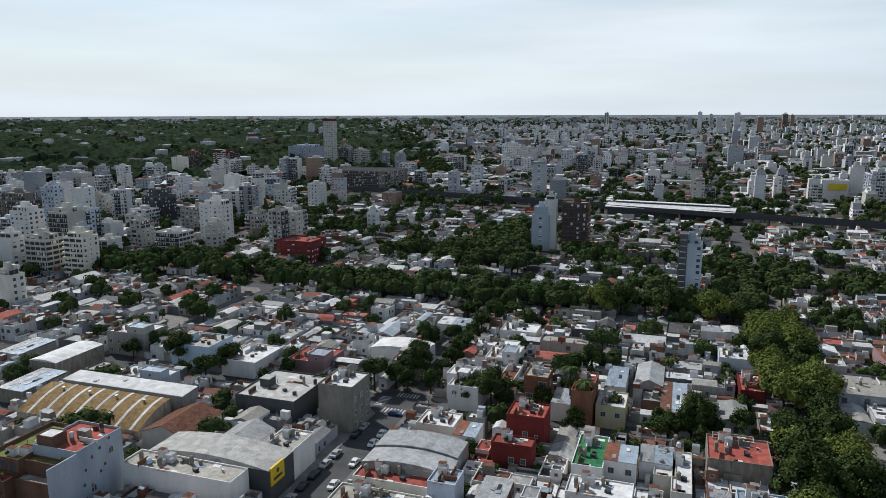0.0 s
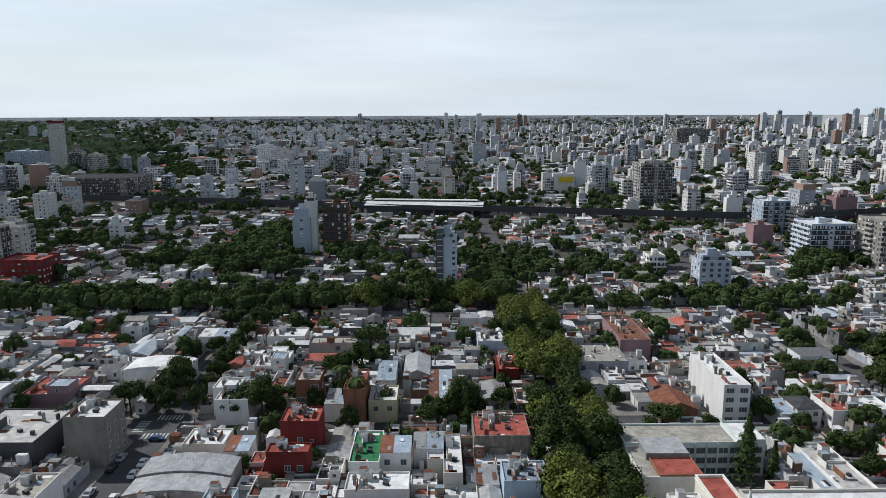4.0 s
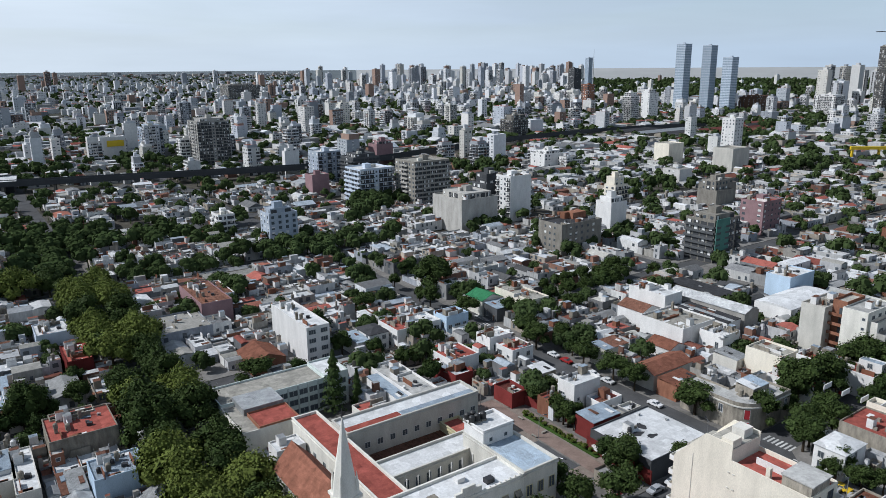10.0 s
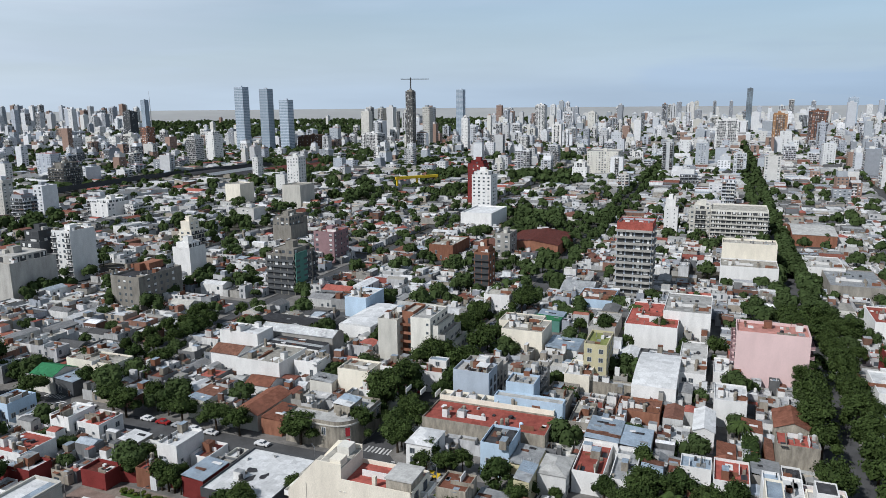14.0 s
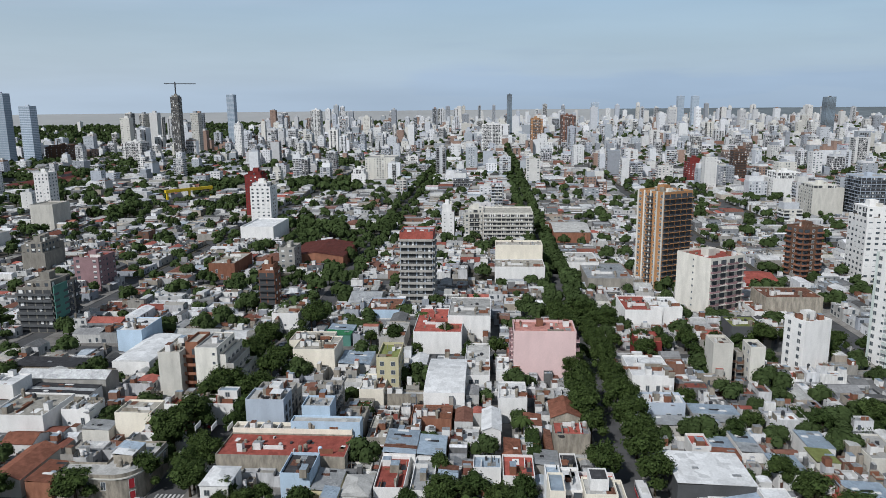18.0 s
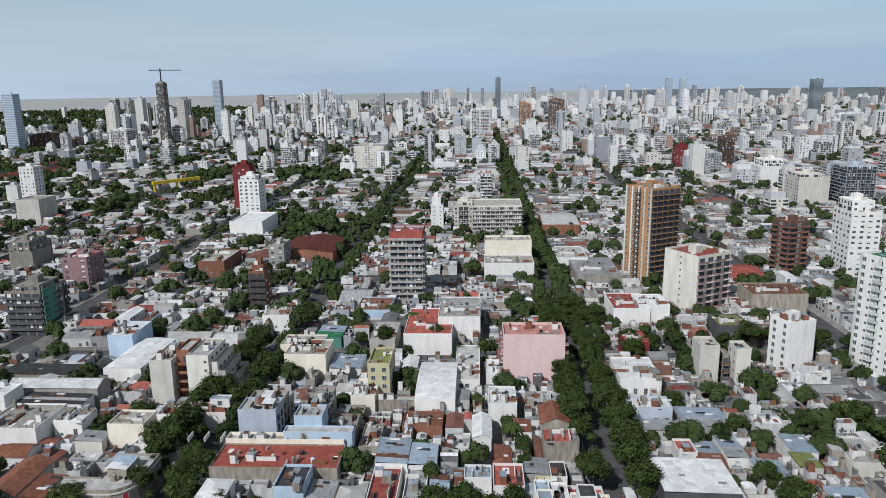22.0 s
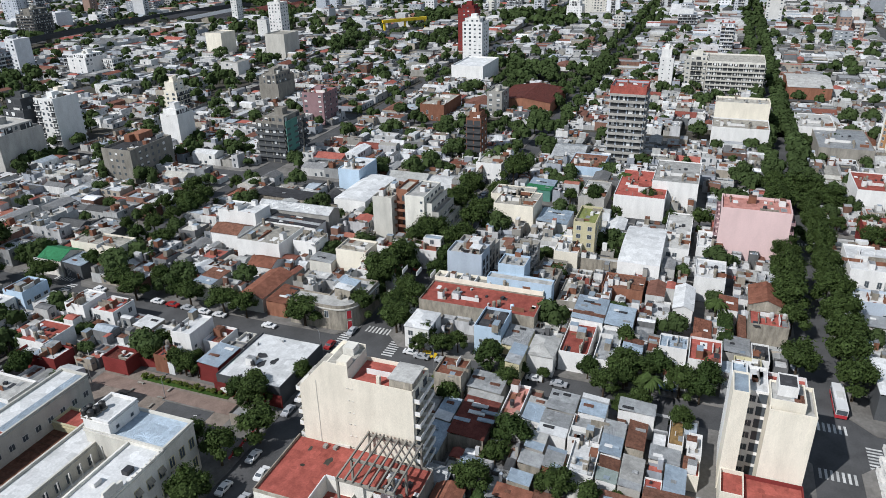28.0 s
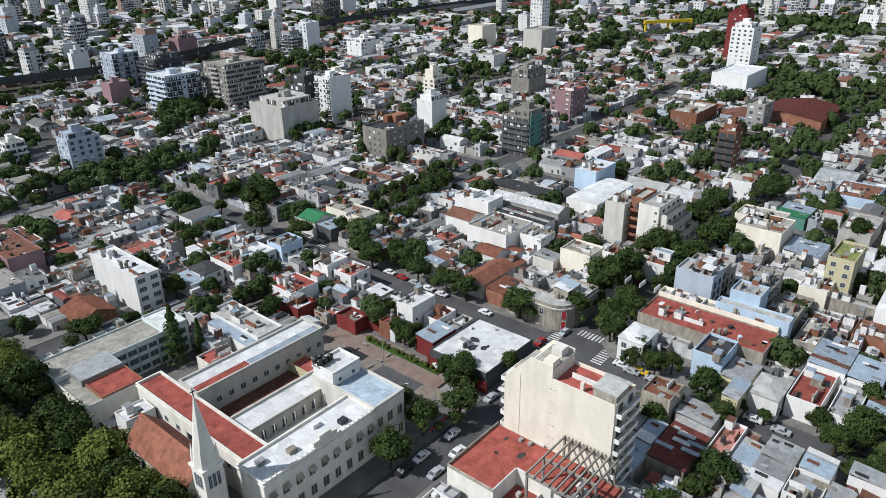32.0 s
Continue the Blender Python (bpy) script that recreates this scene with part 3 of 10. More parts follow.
def tree_row(u0, v0, u1, v1, gap, keys, low=0.85, high=1.15, seed=0, skip=0.0, group="street trees", shift=1.0):
    rng = random.Random(seed)
    n = max(1, int(math.hypot(u1 - u0, v1 - v0) / gap))
    for k in range(n + 1):
        if rng.random() < skip:
            continue
        f = k / max(n, 1)
        u, v = u0 + (u1 - u0) * f + rng.uniform(-shift, shift), v0 + (v1 - v0) * f + rng.uniform(-shift, shift) * 0.5
        x, y = xy(u, v)
        tree(rng.choice(keys), x, y, rng.uniform(low, high), rng.uniform(0, 360), group)


BIG, MID, SMALL = ["plane_a", "plane_b", "plane_c"], ["plane_c", "street_a", "street_b"], ["street_a", "street_b", "street_c"]
# the broad avenue of planes
for side in (-6.5, 6.5):
    tree_row(35.5 + side * 0.8, 104, 36.5 + side * 0.8, 300, 8.8, ["plane_a", "plane_a", "plane_b", "plane_c"], 0.95, 1.15, 11 + int(side), 0.07)
    tree_row(-190, 315 + side, 25, 315 + side, 9.0, BIG, 1.0, 1.25, 21 + int(side), 0.05)
    tree_row(58, 315 + side, 190, 315 + side, 9.5, BIG, 0.75, 1.0, 23 + int(side), 0.15)
    tree_row(40 + side, 335, 40 + side, 430, 10, BIG, 0.8, 1.0, 25 + int(side), 0.2)
    tree_row(206, -32.4 + side * 0.9, 420, -32.4 + side * 0.95, 9.0, ["plane_b", "plane_c", "plane_b"], 0.75, 0.95, 31 + int(side), 0.12)
    tree_row(167 if side > 0 else 163, -32.3 + side * 0.9, 200, -32.3 + side * 0.9, 9.0, ["plane_c", "plane_c", "street_a", "plane_b"], 0.95, 1.12, 32 + int(side), 0.1)
    tree_row(160, 83 + side, 300, 83 + side, 9.0, MID, 0.9, 1.2, 35 + int(side), 0.15)
    tree_row(310, 83 + side, 430, 83 + side, 11.0, MID, 0.8, 1.1, 36 + int(side), 0.25)
    tree_row(-80 + side, 205, -80 + side, 300, 10.0, SMALL, 0.9, 1.2, 41 + int(side), 0.3)
    tree_row(-70, 195 + side, 30, 195 + side, 10.5, SMALL, 0.8, 1.1, 45 + int(side), 0.4)
    tree_row(-190, 195 + side, -92, 195 + side, 10.0, MID, 0.8, 1.1, 47 + int(side), 0.4)
    tree_row(150 + side, 205, 150 + side, 300, 9.0, SMALL, 0.9, 1.2, 51 + int(side), 0.3)
    tree_row(160, 195 + side, 250, 195 + side, 9.5, SMALL, 0.9, 1.2, 53 + int(side), 0.3)
    tree_row(262 + side, -20, 262 + side, 60, 10, SMALL, 0.9, 1.2, 55 + int(side), 0.4)
for side in (-5.5, 5.5):
    tree_row(262 + side, -46, 262 + side, -140, 9.0, MID, 0.8, 1.1, 71 + int(side), 0.12)
tree_row(150, -5, 152, 66, 8.0, SMALL, 0.7, 1.1, 63, 0.2)
tree_row(137, -15, 140, 66, 12.0, SMALL, 0.7, 1.0, 64, 0.5)

# ---- generic city ----
RNG = random.Random(77)


def split(u0, v0, u1, v1, out, least=9.0):
    """Cuts a block into building plots."""
    w, d = u1 - u0, v1 - v0
    if max(w, d) < least * 2.1 or (max(w, d) < least * 2.9 and RNG.random() < 0.25):
        out.append((u0, v0, u1, v1))
        return
    f = RNG.uniform(0.36, 0.64)
    if w > d:
        split(u0, v0, u0 + w * f, v1, out, least)
        split(u0 + w * f, v0, u1, v1, out, least)
    else:
        split(u0, v0, u1, v0 + d * f, out, least)
        split(u0, v0 + d * f, u1, v1, out, least)


WALL_MIX = ["white"] * 20 + ["cream"] * 4 + ["ivory"] * 7 + ["greywall"] * 3 + ["concrete"] * 2 + ["old"] * 6 + ["brick"] * 4 + ["pink", "bluegrey", "yellowwall", "dustypink", "brown"]
ROOF_MIX = ["r_grey"] * 4 + ["r_white"] * 12 + ["r_beige"] * 3 + ["r_red"] * 8 + ["r_zinc"] * 7 + ["r_tile"] * 5 + ["r_rust"] * 5 + ["r_maroon"] * 2 + ["r_dark"] * 2 + ["r_bluezinc"] * 2
ROOF_WORD = {"r_grey": "grey flat roof", "r_white": "white coated flat roof", "r_beige": "beige concrete roof", "r_red": "red coated terrace roof", "r_zinc": "corrugated zinc roof", "r_tile": "red tile roof", "r_rust": "rusty corrugated roof", "r_dark": "black tarred roof", "r_bluezinc": "pale blue metal roof", "r_green": "green coated roof", "r_olive": "olive green roof", "r_ochre": "ochre stained metal roof", "r_pink": "faded pink coated roof", "r_maroon": "dark maroon sheet roof", "r_palegreen": "pale green sheet roof"}
WALL_WORD = {"white": "white painted", "cream": "cream painted", "ivory": "off-white", "greywall": "grey rendered", "concrete": "bare concrete", "old": "weathered rendered", "brick": "red brick", "pink": "pink painted", "bluegrey": "blue-grey painted", "lightblue": "light blue painted", "yellowwall": "yellow painted", "dustypink": "dusty pink", "redwall": "dark red", "brown": "brown", "orange": "orange brick", "greenwall": "green", "darkgrey": "dark grey"}


def flat_top(w, d, h, parapet, t=0.18):
    """Walls with a parapet that stands round the roof."""
    m = Mesh()
    m.ring(-w / 2, -d / 2, w / 2, d / 2, 0, h + parapet, t)
    return m


def roof_slab(w, d, h):
    m = Mesh()
    m.box(-w / 2 + 0.17, -d / 2 + 0.17, h - 0.25, w / 2 - 0.17, d / 2 - 0.17, h)
    return m


def gable(w, d, h, rise, over=0.25):
    """A double pitched sheet roof with its two gable walls; the ridge runs along y."""
    m, g = Mesh(), Mesh()
    a, b = w / 2 + over, d / 2 + over
    t = 0.12
    for s in (-1, 1):
        lo, hi = h - over * rise / (w / 2), h + rise
        m.face([(s * a, -b, lo), (s * a, b, lo), (0, b, hi), (0, -b, hi)])
        m.face([(s * a, -b, lo - t), (s * a, b, lo - t), (s * a, b, lo), (s * a, -b, lo)])
        for y in (-b, b):
            m.face([(s * a, y, lo - t), (s * a, y, lo), (0, y, hi), (0, y, hi - t)])
        g.face([(-w / 2, s * d / 2, h), (w / 2, s * d / 2, h), (0, s * d / 2, h + rise)])
    return m, g


def shed(w, d, h, rise):
    """A single slope of sheet metal with a shallow edge."""
    m = Mesh()
    p = [(-w / 2, -d / 2, h), (w / 2, -d / 2, h), (w / 2, d / 2, h + rise), (-w / 2, d / 2, h + rise)]
    m.face(p)
    for a, b in zip(p, p[1:] + p[:1]):
        m.face([(a[0], a[1], a[2] - 0.14), (b[0], b[1], b[2] - 0.14), b, a])
    return m


def tank_meshes():
    made = []
    for mat in ("tank_grey", "tank_black", "lightblue"):
        m = Mesh()
        m.tube([(0, 0, 0.35), (0, 0, 1.35), (0, 0, 1.55), (0, 0, 1.62)], [0.55, 0.55, 0.3, 0.12], 12)
        body = m.data("tank", [mat])
        s = Mesh()
        s.box(-0.5, -0.5, 0, 0.5, 0.5, 0.36)
        made.append((body, s.data("stand", ["concrete"]), mat))
    return made


TANKS = tank_meshes()
TANK_LABEL = {"tank_grey": "grey rooftop water tank on a short stand", "tank_black": "black plastic rooftop water tank", "lightblue": "light blue rooftop water tank"}


def tank(x, y, z, k=0, s=1.0):
    body, stand, mat = TANKS[k]
    ob = empty("water_tank", TANK_LABEL[mat], "water tank", "rooftop water tanks", Matrix.Translation((x, y, z)) @ Matrix.Diagonal((s, s, s, 1)))
    part("tank", body, [], ob)
    part("stand", stand, [], ob)


def ac_mesh():
    m = Mesh()
    m.box(-0.42, -0.18, 0.08, 0.42, 0.18, 0.68, 0)
    m.box(-0.36, -0.15, 0, -0.28, 0.15, 0.08, 1)
    m.box(0.28, -0.15, 0, 0.36, 0.15, 0.08, 1)
    m.tube([(0.08, -0.185, 0.38), (0.08, -0.2, 0.38)], [0.24, 0.24], 10, 1)
    return m.data("air_conditioner", ["frame", "darkmetal"])


AC = ac_mesh()
HOUSES = {"n": 0}
BITS = Mesh()


def roof_bits(place, w, d, h, rng, many=1.0, into=None):
    """Vents, pipes, ledges, tanks, planks and pots that lie about on a roof, joined for the whole city."""
    bits = into or BITS
    for k in range(min(int(rng.uniform(0.06, 0.12) * many * w * d) + 2, 16)):
        px, py = rng.uniform(-w / 2 + 0.5, w / 2 - 0.5), rng.uniform(-d / 2 + 0.5, d / 2 - 0.5)
        p = place @ Vector((px, py, h - 0.02))
        kind = rng.random()
        a = GRID + rng.choice((0, 0, math.pi / 2, rng.uniform(0, 3)))
        mat = rng.choice((0, 0, 1, 2, 3, 4))
        if kind < 0.22:
            s = rng.uniform(0.25, 0.6)
            bits.box(-s, -s * 0.8, p.z, s, s * 0.8, p.z + rng.uniform(0.3, 1.1), mat, turn=(p.x, p.y, a))
        elif kind < 0.36:
            s = rng.uniform(0.8, min(3.2, max(1.0, min(w, d) * 0.4)))
            bits.box(-s, -0.09, p.z, s, 0.09, p.z + rng.uniform(0.5, 1.9), rng.choice((0, 0, 2, 6)), turn=(p.x, p.y, GRID + rng.choice((0, math.pi / 2))))
        elif kind < 0.46:
            bits.tube([(p.x, p.y, p.z), (p.x, p.y, p.z + rng.uniform(0.8, 2.2))], [0.1, 0.09], 5, mat)
        elif kind < 0.53:
            q = rng.uniform(0.45, 0.6)
            t = p.z + rng.uniform(0.2, 1.4)
            bits.tube([(p.x, p.y, t), (p.x, p.y, t + 1.1), (p.x, p.y, t + 1.35)], [q, q, q * 0.4], 8, rng.choice((2, 0, 4, 0, 1)))
            bits.box(-q * 0.7, -q * 0.7, p.z, q * 0.7, q * 0.7, t, 0, turn=(p.x, p.y, a))
        elif kind < 0.88:
            s = rng.uniform(0.6, 1.6)
            bits.box(-s, -s * 0.6, p.z + 0.02, s, s * 0.6, p.z + 0.08, rng.choice((1, 2, 3, 5, 6, 4)), turn=(p.x, p.y, GRID))
        else:
            s, c = rng.uniform(0.8, 1.5), rng.uniform(0.7, 1.2)
            bits.box(-s, -c, p.z, s, c, p.z + rng.uniform(1.8, 2.4), rng.choice((0, 2, 6)), rng.choice((1, 3, 5)), turn=(p.x, p.y, GRID))


def house(x, y, turn, w, d, h, wall, roof, style="flat", openings=(), parapet=0.7, hut=False, label="", clutter=0, seed=1, upper=False, bits=1.7):
    """One low building. openings: rows of (side, along, sill, kind)."""
    rng = random.Random(seed * 131 + 7)
    place = Matrix.Translation((x, y, 0.15)) @ pose(0, 0, 0, 0, 0, turn)
    label = label or f"{WALL_WORD[wall]} house with a {ROOF_WORD[roof]}"
    if style == "flat":
        ob = thing("house", flat_top(w, d, h, parapet), [wall], label, "house", "houses of the block", place=place)
        part("roof", roof_slab(w, d, h), [roof], ob)
    elif style == "gable":
        walls = Mesh()
        walls.ring(-w / 2, -d / 2, w / 2, d / 2, 0, h, 0.2)
        sheet, ends = gable(w, d, h, min(w * 0.2, 2.4))
        k = len(walls.v)
        walls.v += ends.v
        walls.f += [tuple(k + i for i in f) for f in ends.f]
        walls.m += ends.m
        ob = thing("house", walls, [wall], label, "house", "houses of the block", place=place)
        part("roof", sheet, [roof], ob)
    elif style == "hip":
        walls = Mesh()
        walls.ring(-w / 2, -d / 2, w / 2, d / 2, 0, h, 0.2)
        ob = thing("house", walls, [wall], label, "house", "houses of the block", place=place)
        sheet, a, b, e = Mesh(), w / 2 + 0.2, d / 2 + 0.2, min(w, d) * 0.16
        rx, ry = max(0.0, a - b), max(0.0, b - a)
        ridge = [(-rx, -ry, h + e), (rx, ry, h + e)]
        eaves = [(-a, -b, h), (a, -b, h), (a, b, h), (-a, b, h)]
        if w >= d:
            sheet.face([eaves[0], eaves[1], ridge[1], ridge[0]])
            sheet.face([eaves[2], eaves[3], ridge[0], ridge[1]])
            sheet.face([eaves[1], eaves[2], ridge[1]])
            sheet.face([eaves[3], eaves[0], ridge[0]])
        else:
            sheet.face([eaves[0], eaves[1], ridge[0]])
            sheet.face([eaves[2], eaves[3], ridge[1]])
            sheet.face([eaves[1], eaves[2], ridge[1], ridge[0]])
            sheet.face([eaves[3], eaves[0], ridge[0], ridge[1]])
        for p, q in zip(eaves, eaves[1:] + eaves[:1]):
            sheet.face([(p[0], p[1], h - 0.15), (q[0], q[1], h - 0.15), q, p])
        part("roof", sheet, [roof], ob)
    elif style == "vault":
        walls = Mesh()
        walls.ring(-w / 2, -d / 2, w / 2, d / 2, 0, h, 0.2)
        ob = thing("shed", walls, [wall], label, "warehouse", "sheds of the block", place=place)
        sheet = Mesh()
        n, rise = 10, min(w * 0.06, 1.6)
        prof = [(-w / 2 + w * k / n, h + rise * (1 - (2 * k / n - 1) ** 2)) for k in range(n + 1)]
        for (xa, za), (xb, zb) in zip(prof, prof[1:]):
            sheet.face([(xa, -d / 2, za), (xb, -d / 2, zb), (xb, d / 2, zb), (xa, d / 2, za)])
        for yy in (-d / 2, d / 2):
            sheet.face([(px, yy, pz) for px, pz in prof])
        part("roof", sheet, [roof], ob)
    else:
        ob = thing("house", flat_top(w, d, h, 0.0), [wall], label, "house", "houses of the block", place=place)
        # patchwork of sheets, each strip laid at its own time
        n = 1 if w < 4.5 or w * d > 260 else rng.choice((1, 2, 2, 3)) if w < 12 else rng.choice((2, 3, 4))
        cuts = sorted(rng.uniform(0.15, 0.85) for k in range(n - 1))
        cuts = [0.0] + cuts + [1.0]
        for a, b in zip(cuts, cuts[1:]):
            sheet = shed(w * (b - a) + 0.1, d + 0.2, h + 0.05 + rng.uniform(0, 0.12), 0.5)
            part("roof", sheet, [roof if a == 0 or rng.random() < 0.4 else rng.choice(("r_zinc", "r_zinc", "r_bluezinc", "r_white", "r_rust", "r_grey"))], ob, at=pose(w * ((a + b) / 2 - 0.5), 0, 0))
        for k in range(min(9, int(w * d / 22)) if w * d < 260 else 2):
            px, py, s = rng.uniform(-w / 2 + 0.8, w / 2 - 0.8), rng.uniform(-d / 2 + 1, d / 2 - 1), rng.uniform(0.5, 1.6)
            p = place @ Vector((px, py, h + 0.2 + 0.5 * (py / d + 0.5)))
            BITS.box(-0.45, -s, p.z - 0.3, 0.45, s, p.z + 0.04, rng.choice((2, 5, 1, 3, 7)), turn=(p.x, p.y, GRID))
    for side, along, sill, kind in openings:
        data = {"w": WINDOW, "t": WINDOW_TALL, "l": WINDOW_WIDE, "s": WINDOW_SMALL, "d": DOOR, "g": GARAGE, "x": WINDOW_SHADE}[kind]
        part("door" if kind in "dg" else "window", data, [], ob, at=on_wall(side, w, d, along, sill))
    if hut and w > 5 and d > 5:
        hw, hd = min(3.2, w * 0.4), min(3.6, d * 0.4)
        hx, hy = rng.uniform(-w / 2 + hw / 2 + 0.3, w / 2 - hw / 2 - 0.3), rng.uniform(-d / 2 + hd / 2 + 0.3, d / 2 - hd / 2 - 0.3)
        hm = Mesh()
        hm.ring(-hw / 2, -hd / 2, hw / 2, hd / 2, 0, 2.5, 0.15)
        hob = part("stair_hut", hm, [wall], ob, at=pose(hx, hy, h))
        cap = Mesh()
        cap.box(-hw / 2 - 0.12, -hd / 2 - 0.12, 2.48, hw / 2 + 0.12, hd / 2 + 0.12, 2.62, bottom=True)
        part("hut_roof", cap, [roof], hob)
        part("door", DOOR, [], hob, at=on_wall(rng.randrange(4), hw, hd, 0, 0.02))
    if upper and style == "flat" and w > 4.5 and d > 4.5:
        # a further storey over part of the roof
        uw, ud = w * rng.uniform(0.4, 0.62), d * rng.uniform(0.35, 0.6)
        ux, uy = (w - uw) / 2 * rng.choice((-1, 1)), (d - ud) / 2 * rng.choice((-1, 1))
        um = Mesh()
        um.ring(-uw / 2 + 0.01, -ud / 2 + 0.01, uw / 2 - 0.01, ud / 2 - 0.01, 0, 2.9, 0.16)
        room = part("upper_room", um, [wall], ob, at=pose(ux, uy, h + 0.02))
        sheet = Mesh()
        sheet.box(-uw / 2 + 0.1, -ud / 2 + 0.1, 2.4, uw / 2 - 0.1, ud / 2 - 0.1, 2.62)
        part("upper_roof", sheet, [rng.choice(("r_zinc", "r_white", "r_grey", "r_red", "r_bluezinc", roof))], room)
        part("window", WINDOW, [], room, at=on_wall(3, uw, ud, 0, 0.9))
        part("window", WINDOW_SMALL, [], room, at=on_wall(0, uw, ud, 0, 1.1))
    if style == "flat" and w > 2.5 and d > 2.5:
        roof_bits(place, w, d, h, rng, bits)
        if w > 6 and d > 6 and bits > 0.5:
            # low walls that part one terrace from the next
            for k in range(rng.randint(1, 3)):
                p = place @ Vector((rng.uniform(-w / 3, w / 3), rng.uniform(-d / 3, d / 3), h))
                half = min(w, d) * rng.uniform(0.2, 0.3)
                BITS.box(-half, -0.1, p.z - 0.05, half, 0.1, p.z + rng.uniform(0.7, 1.5), rng.choice((2, 2, 0, 6)), turn=(p.x, p.y, GRID + rng.choice((0, math.pi / 2))))
    m = place
    for k in range(clutter):
        px, py = rng.uniform(-w / 2 + 0.8, w / 2 - 0.8), rng.uniform(-d / 2 + 0.8, d / 2 - 0.8)
        p = m @ Vector((px, py, h + 0.0))
        if rng.random() < 0.55:
            tank(p.x, p.y, p.z, rng.choice((0, 0, 0, 1, 2)), rng.uniform(0.8, 1.05))
        else:
            thing("air_conditioner", AC, [], "white outdoor air conditioner unit on a roof", "air conditioner", "rooftop air conditioners", place=Matrix.Translation(p) @ pose(0, 0, 0, 0, 0, rng.uniform(0, 360)))
    HOUSES["n"] += 1
    return ob


def near_plot(u0, v0, u1, v1, front):
    w, d = u1 - u0, v1 - v0
    u, v = (u0 + u1) / 2, (v0 + v1) / 2
    if not is_free(u, v, w / 2, d / 2):
        # cut the plot smaller round what stands there
        if max(w, d) > 3.0:
            if w > d:
                near_plot(u0, v0, u, v1, front)
                near_plot(u, v0, u1, v1, front)
            else:
                near_plot(u0, v0, u1, v, front)
                near_plot(u0, v, u1, v1, front)
        return
    x, y = xy(u, v)
    r = RNG.random()
    small = min(w, d) < 3.6
    if min(w, d) < 1.4:
        return
    if small:
        r = 0.05 if r < 0.1 else 0.5
    if (92 < u < 143 and 112 < v < 192 and r < 0.42) or (156 < u < 225 and -26 < v < 72 and r < 0.2):
        # the garden blocks behind the square
        r = 0.05
    if u < -60 and r < 0.19 or u < 40 and 0.05 < r < 0.19:
        r = 0.5
    if r < 0.17 and not front:
        g = RNG.choice(("garden", "shrub", "street_c", "garden"))
        tree(g, x, y, RNG.uniform(0.7, 1.2), RNG.uniform(0, 360), "garden trees")
        return
    if r < 0.19:
        return
    h = RNG.choice((2.8, 2.9, 3.0, 3.2, 3.3, 3.5, 3.8, 4.2, 4.6, 6.0)) + RNG.uniform(-0.2, 0.3)
    if not front and RNG.random() < 0.4:
        h = min(h, 4.4)
    if small:
        # lean-tos and back rooms that fill the gaps
        compound(u0, v0, u1, v1, 950.0, 4.6)
        return
    wall, roof = RNG.choice(WALL_MIX), RNG.choice(ROOF_MIX)
    style = "flat"
    if roof in ("r_zinc", "r_rust", "r_bluezinc", "r_tile"):
        style = "gable" if RNG.random() < (0.8 if roof == "r_tile" else 0.35) else "shed"
    ops = []
    if h > 2.9 and not small:
        for side in (0, 2, 3, 1):
            span = w if side in (0, 2) else d
            if RNG.random() < 0.55:
                continue
            for fl in range(int(h / 3.0)):
                if RNG.random() < 0.75:
                    ops.append((side, RNG.uniform(-span / 2 + 1.2, span / 2 - 1.2) if span > 3 else 0, fl * 2.95 + 0.95, RNG.choice("wwtls")))
        ops = ops[:4]
    gap = 0.06
    house(x, y, 5.8 + (0 if d >= w or style != "gable" else 90), (w if d >= w or style != "gable" else d) - gap, (d if d >= w or style != "gable" else w) - gap, h, wall, roof, style, ops if style == "flat" or d >= w or style != "gable" else (), RNG.uniform(0.3, 1.0), RNG.random() < 0.07 and style == "flat", clutter=1 if RNG.random() < 0.3 and style == "flat" else 0, seed=HOUSES["n"], upper=RNG.random() < 0.2)


FAR_HOUSES = Mesh()
FAR_TREES = Mesh()


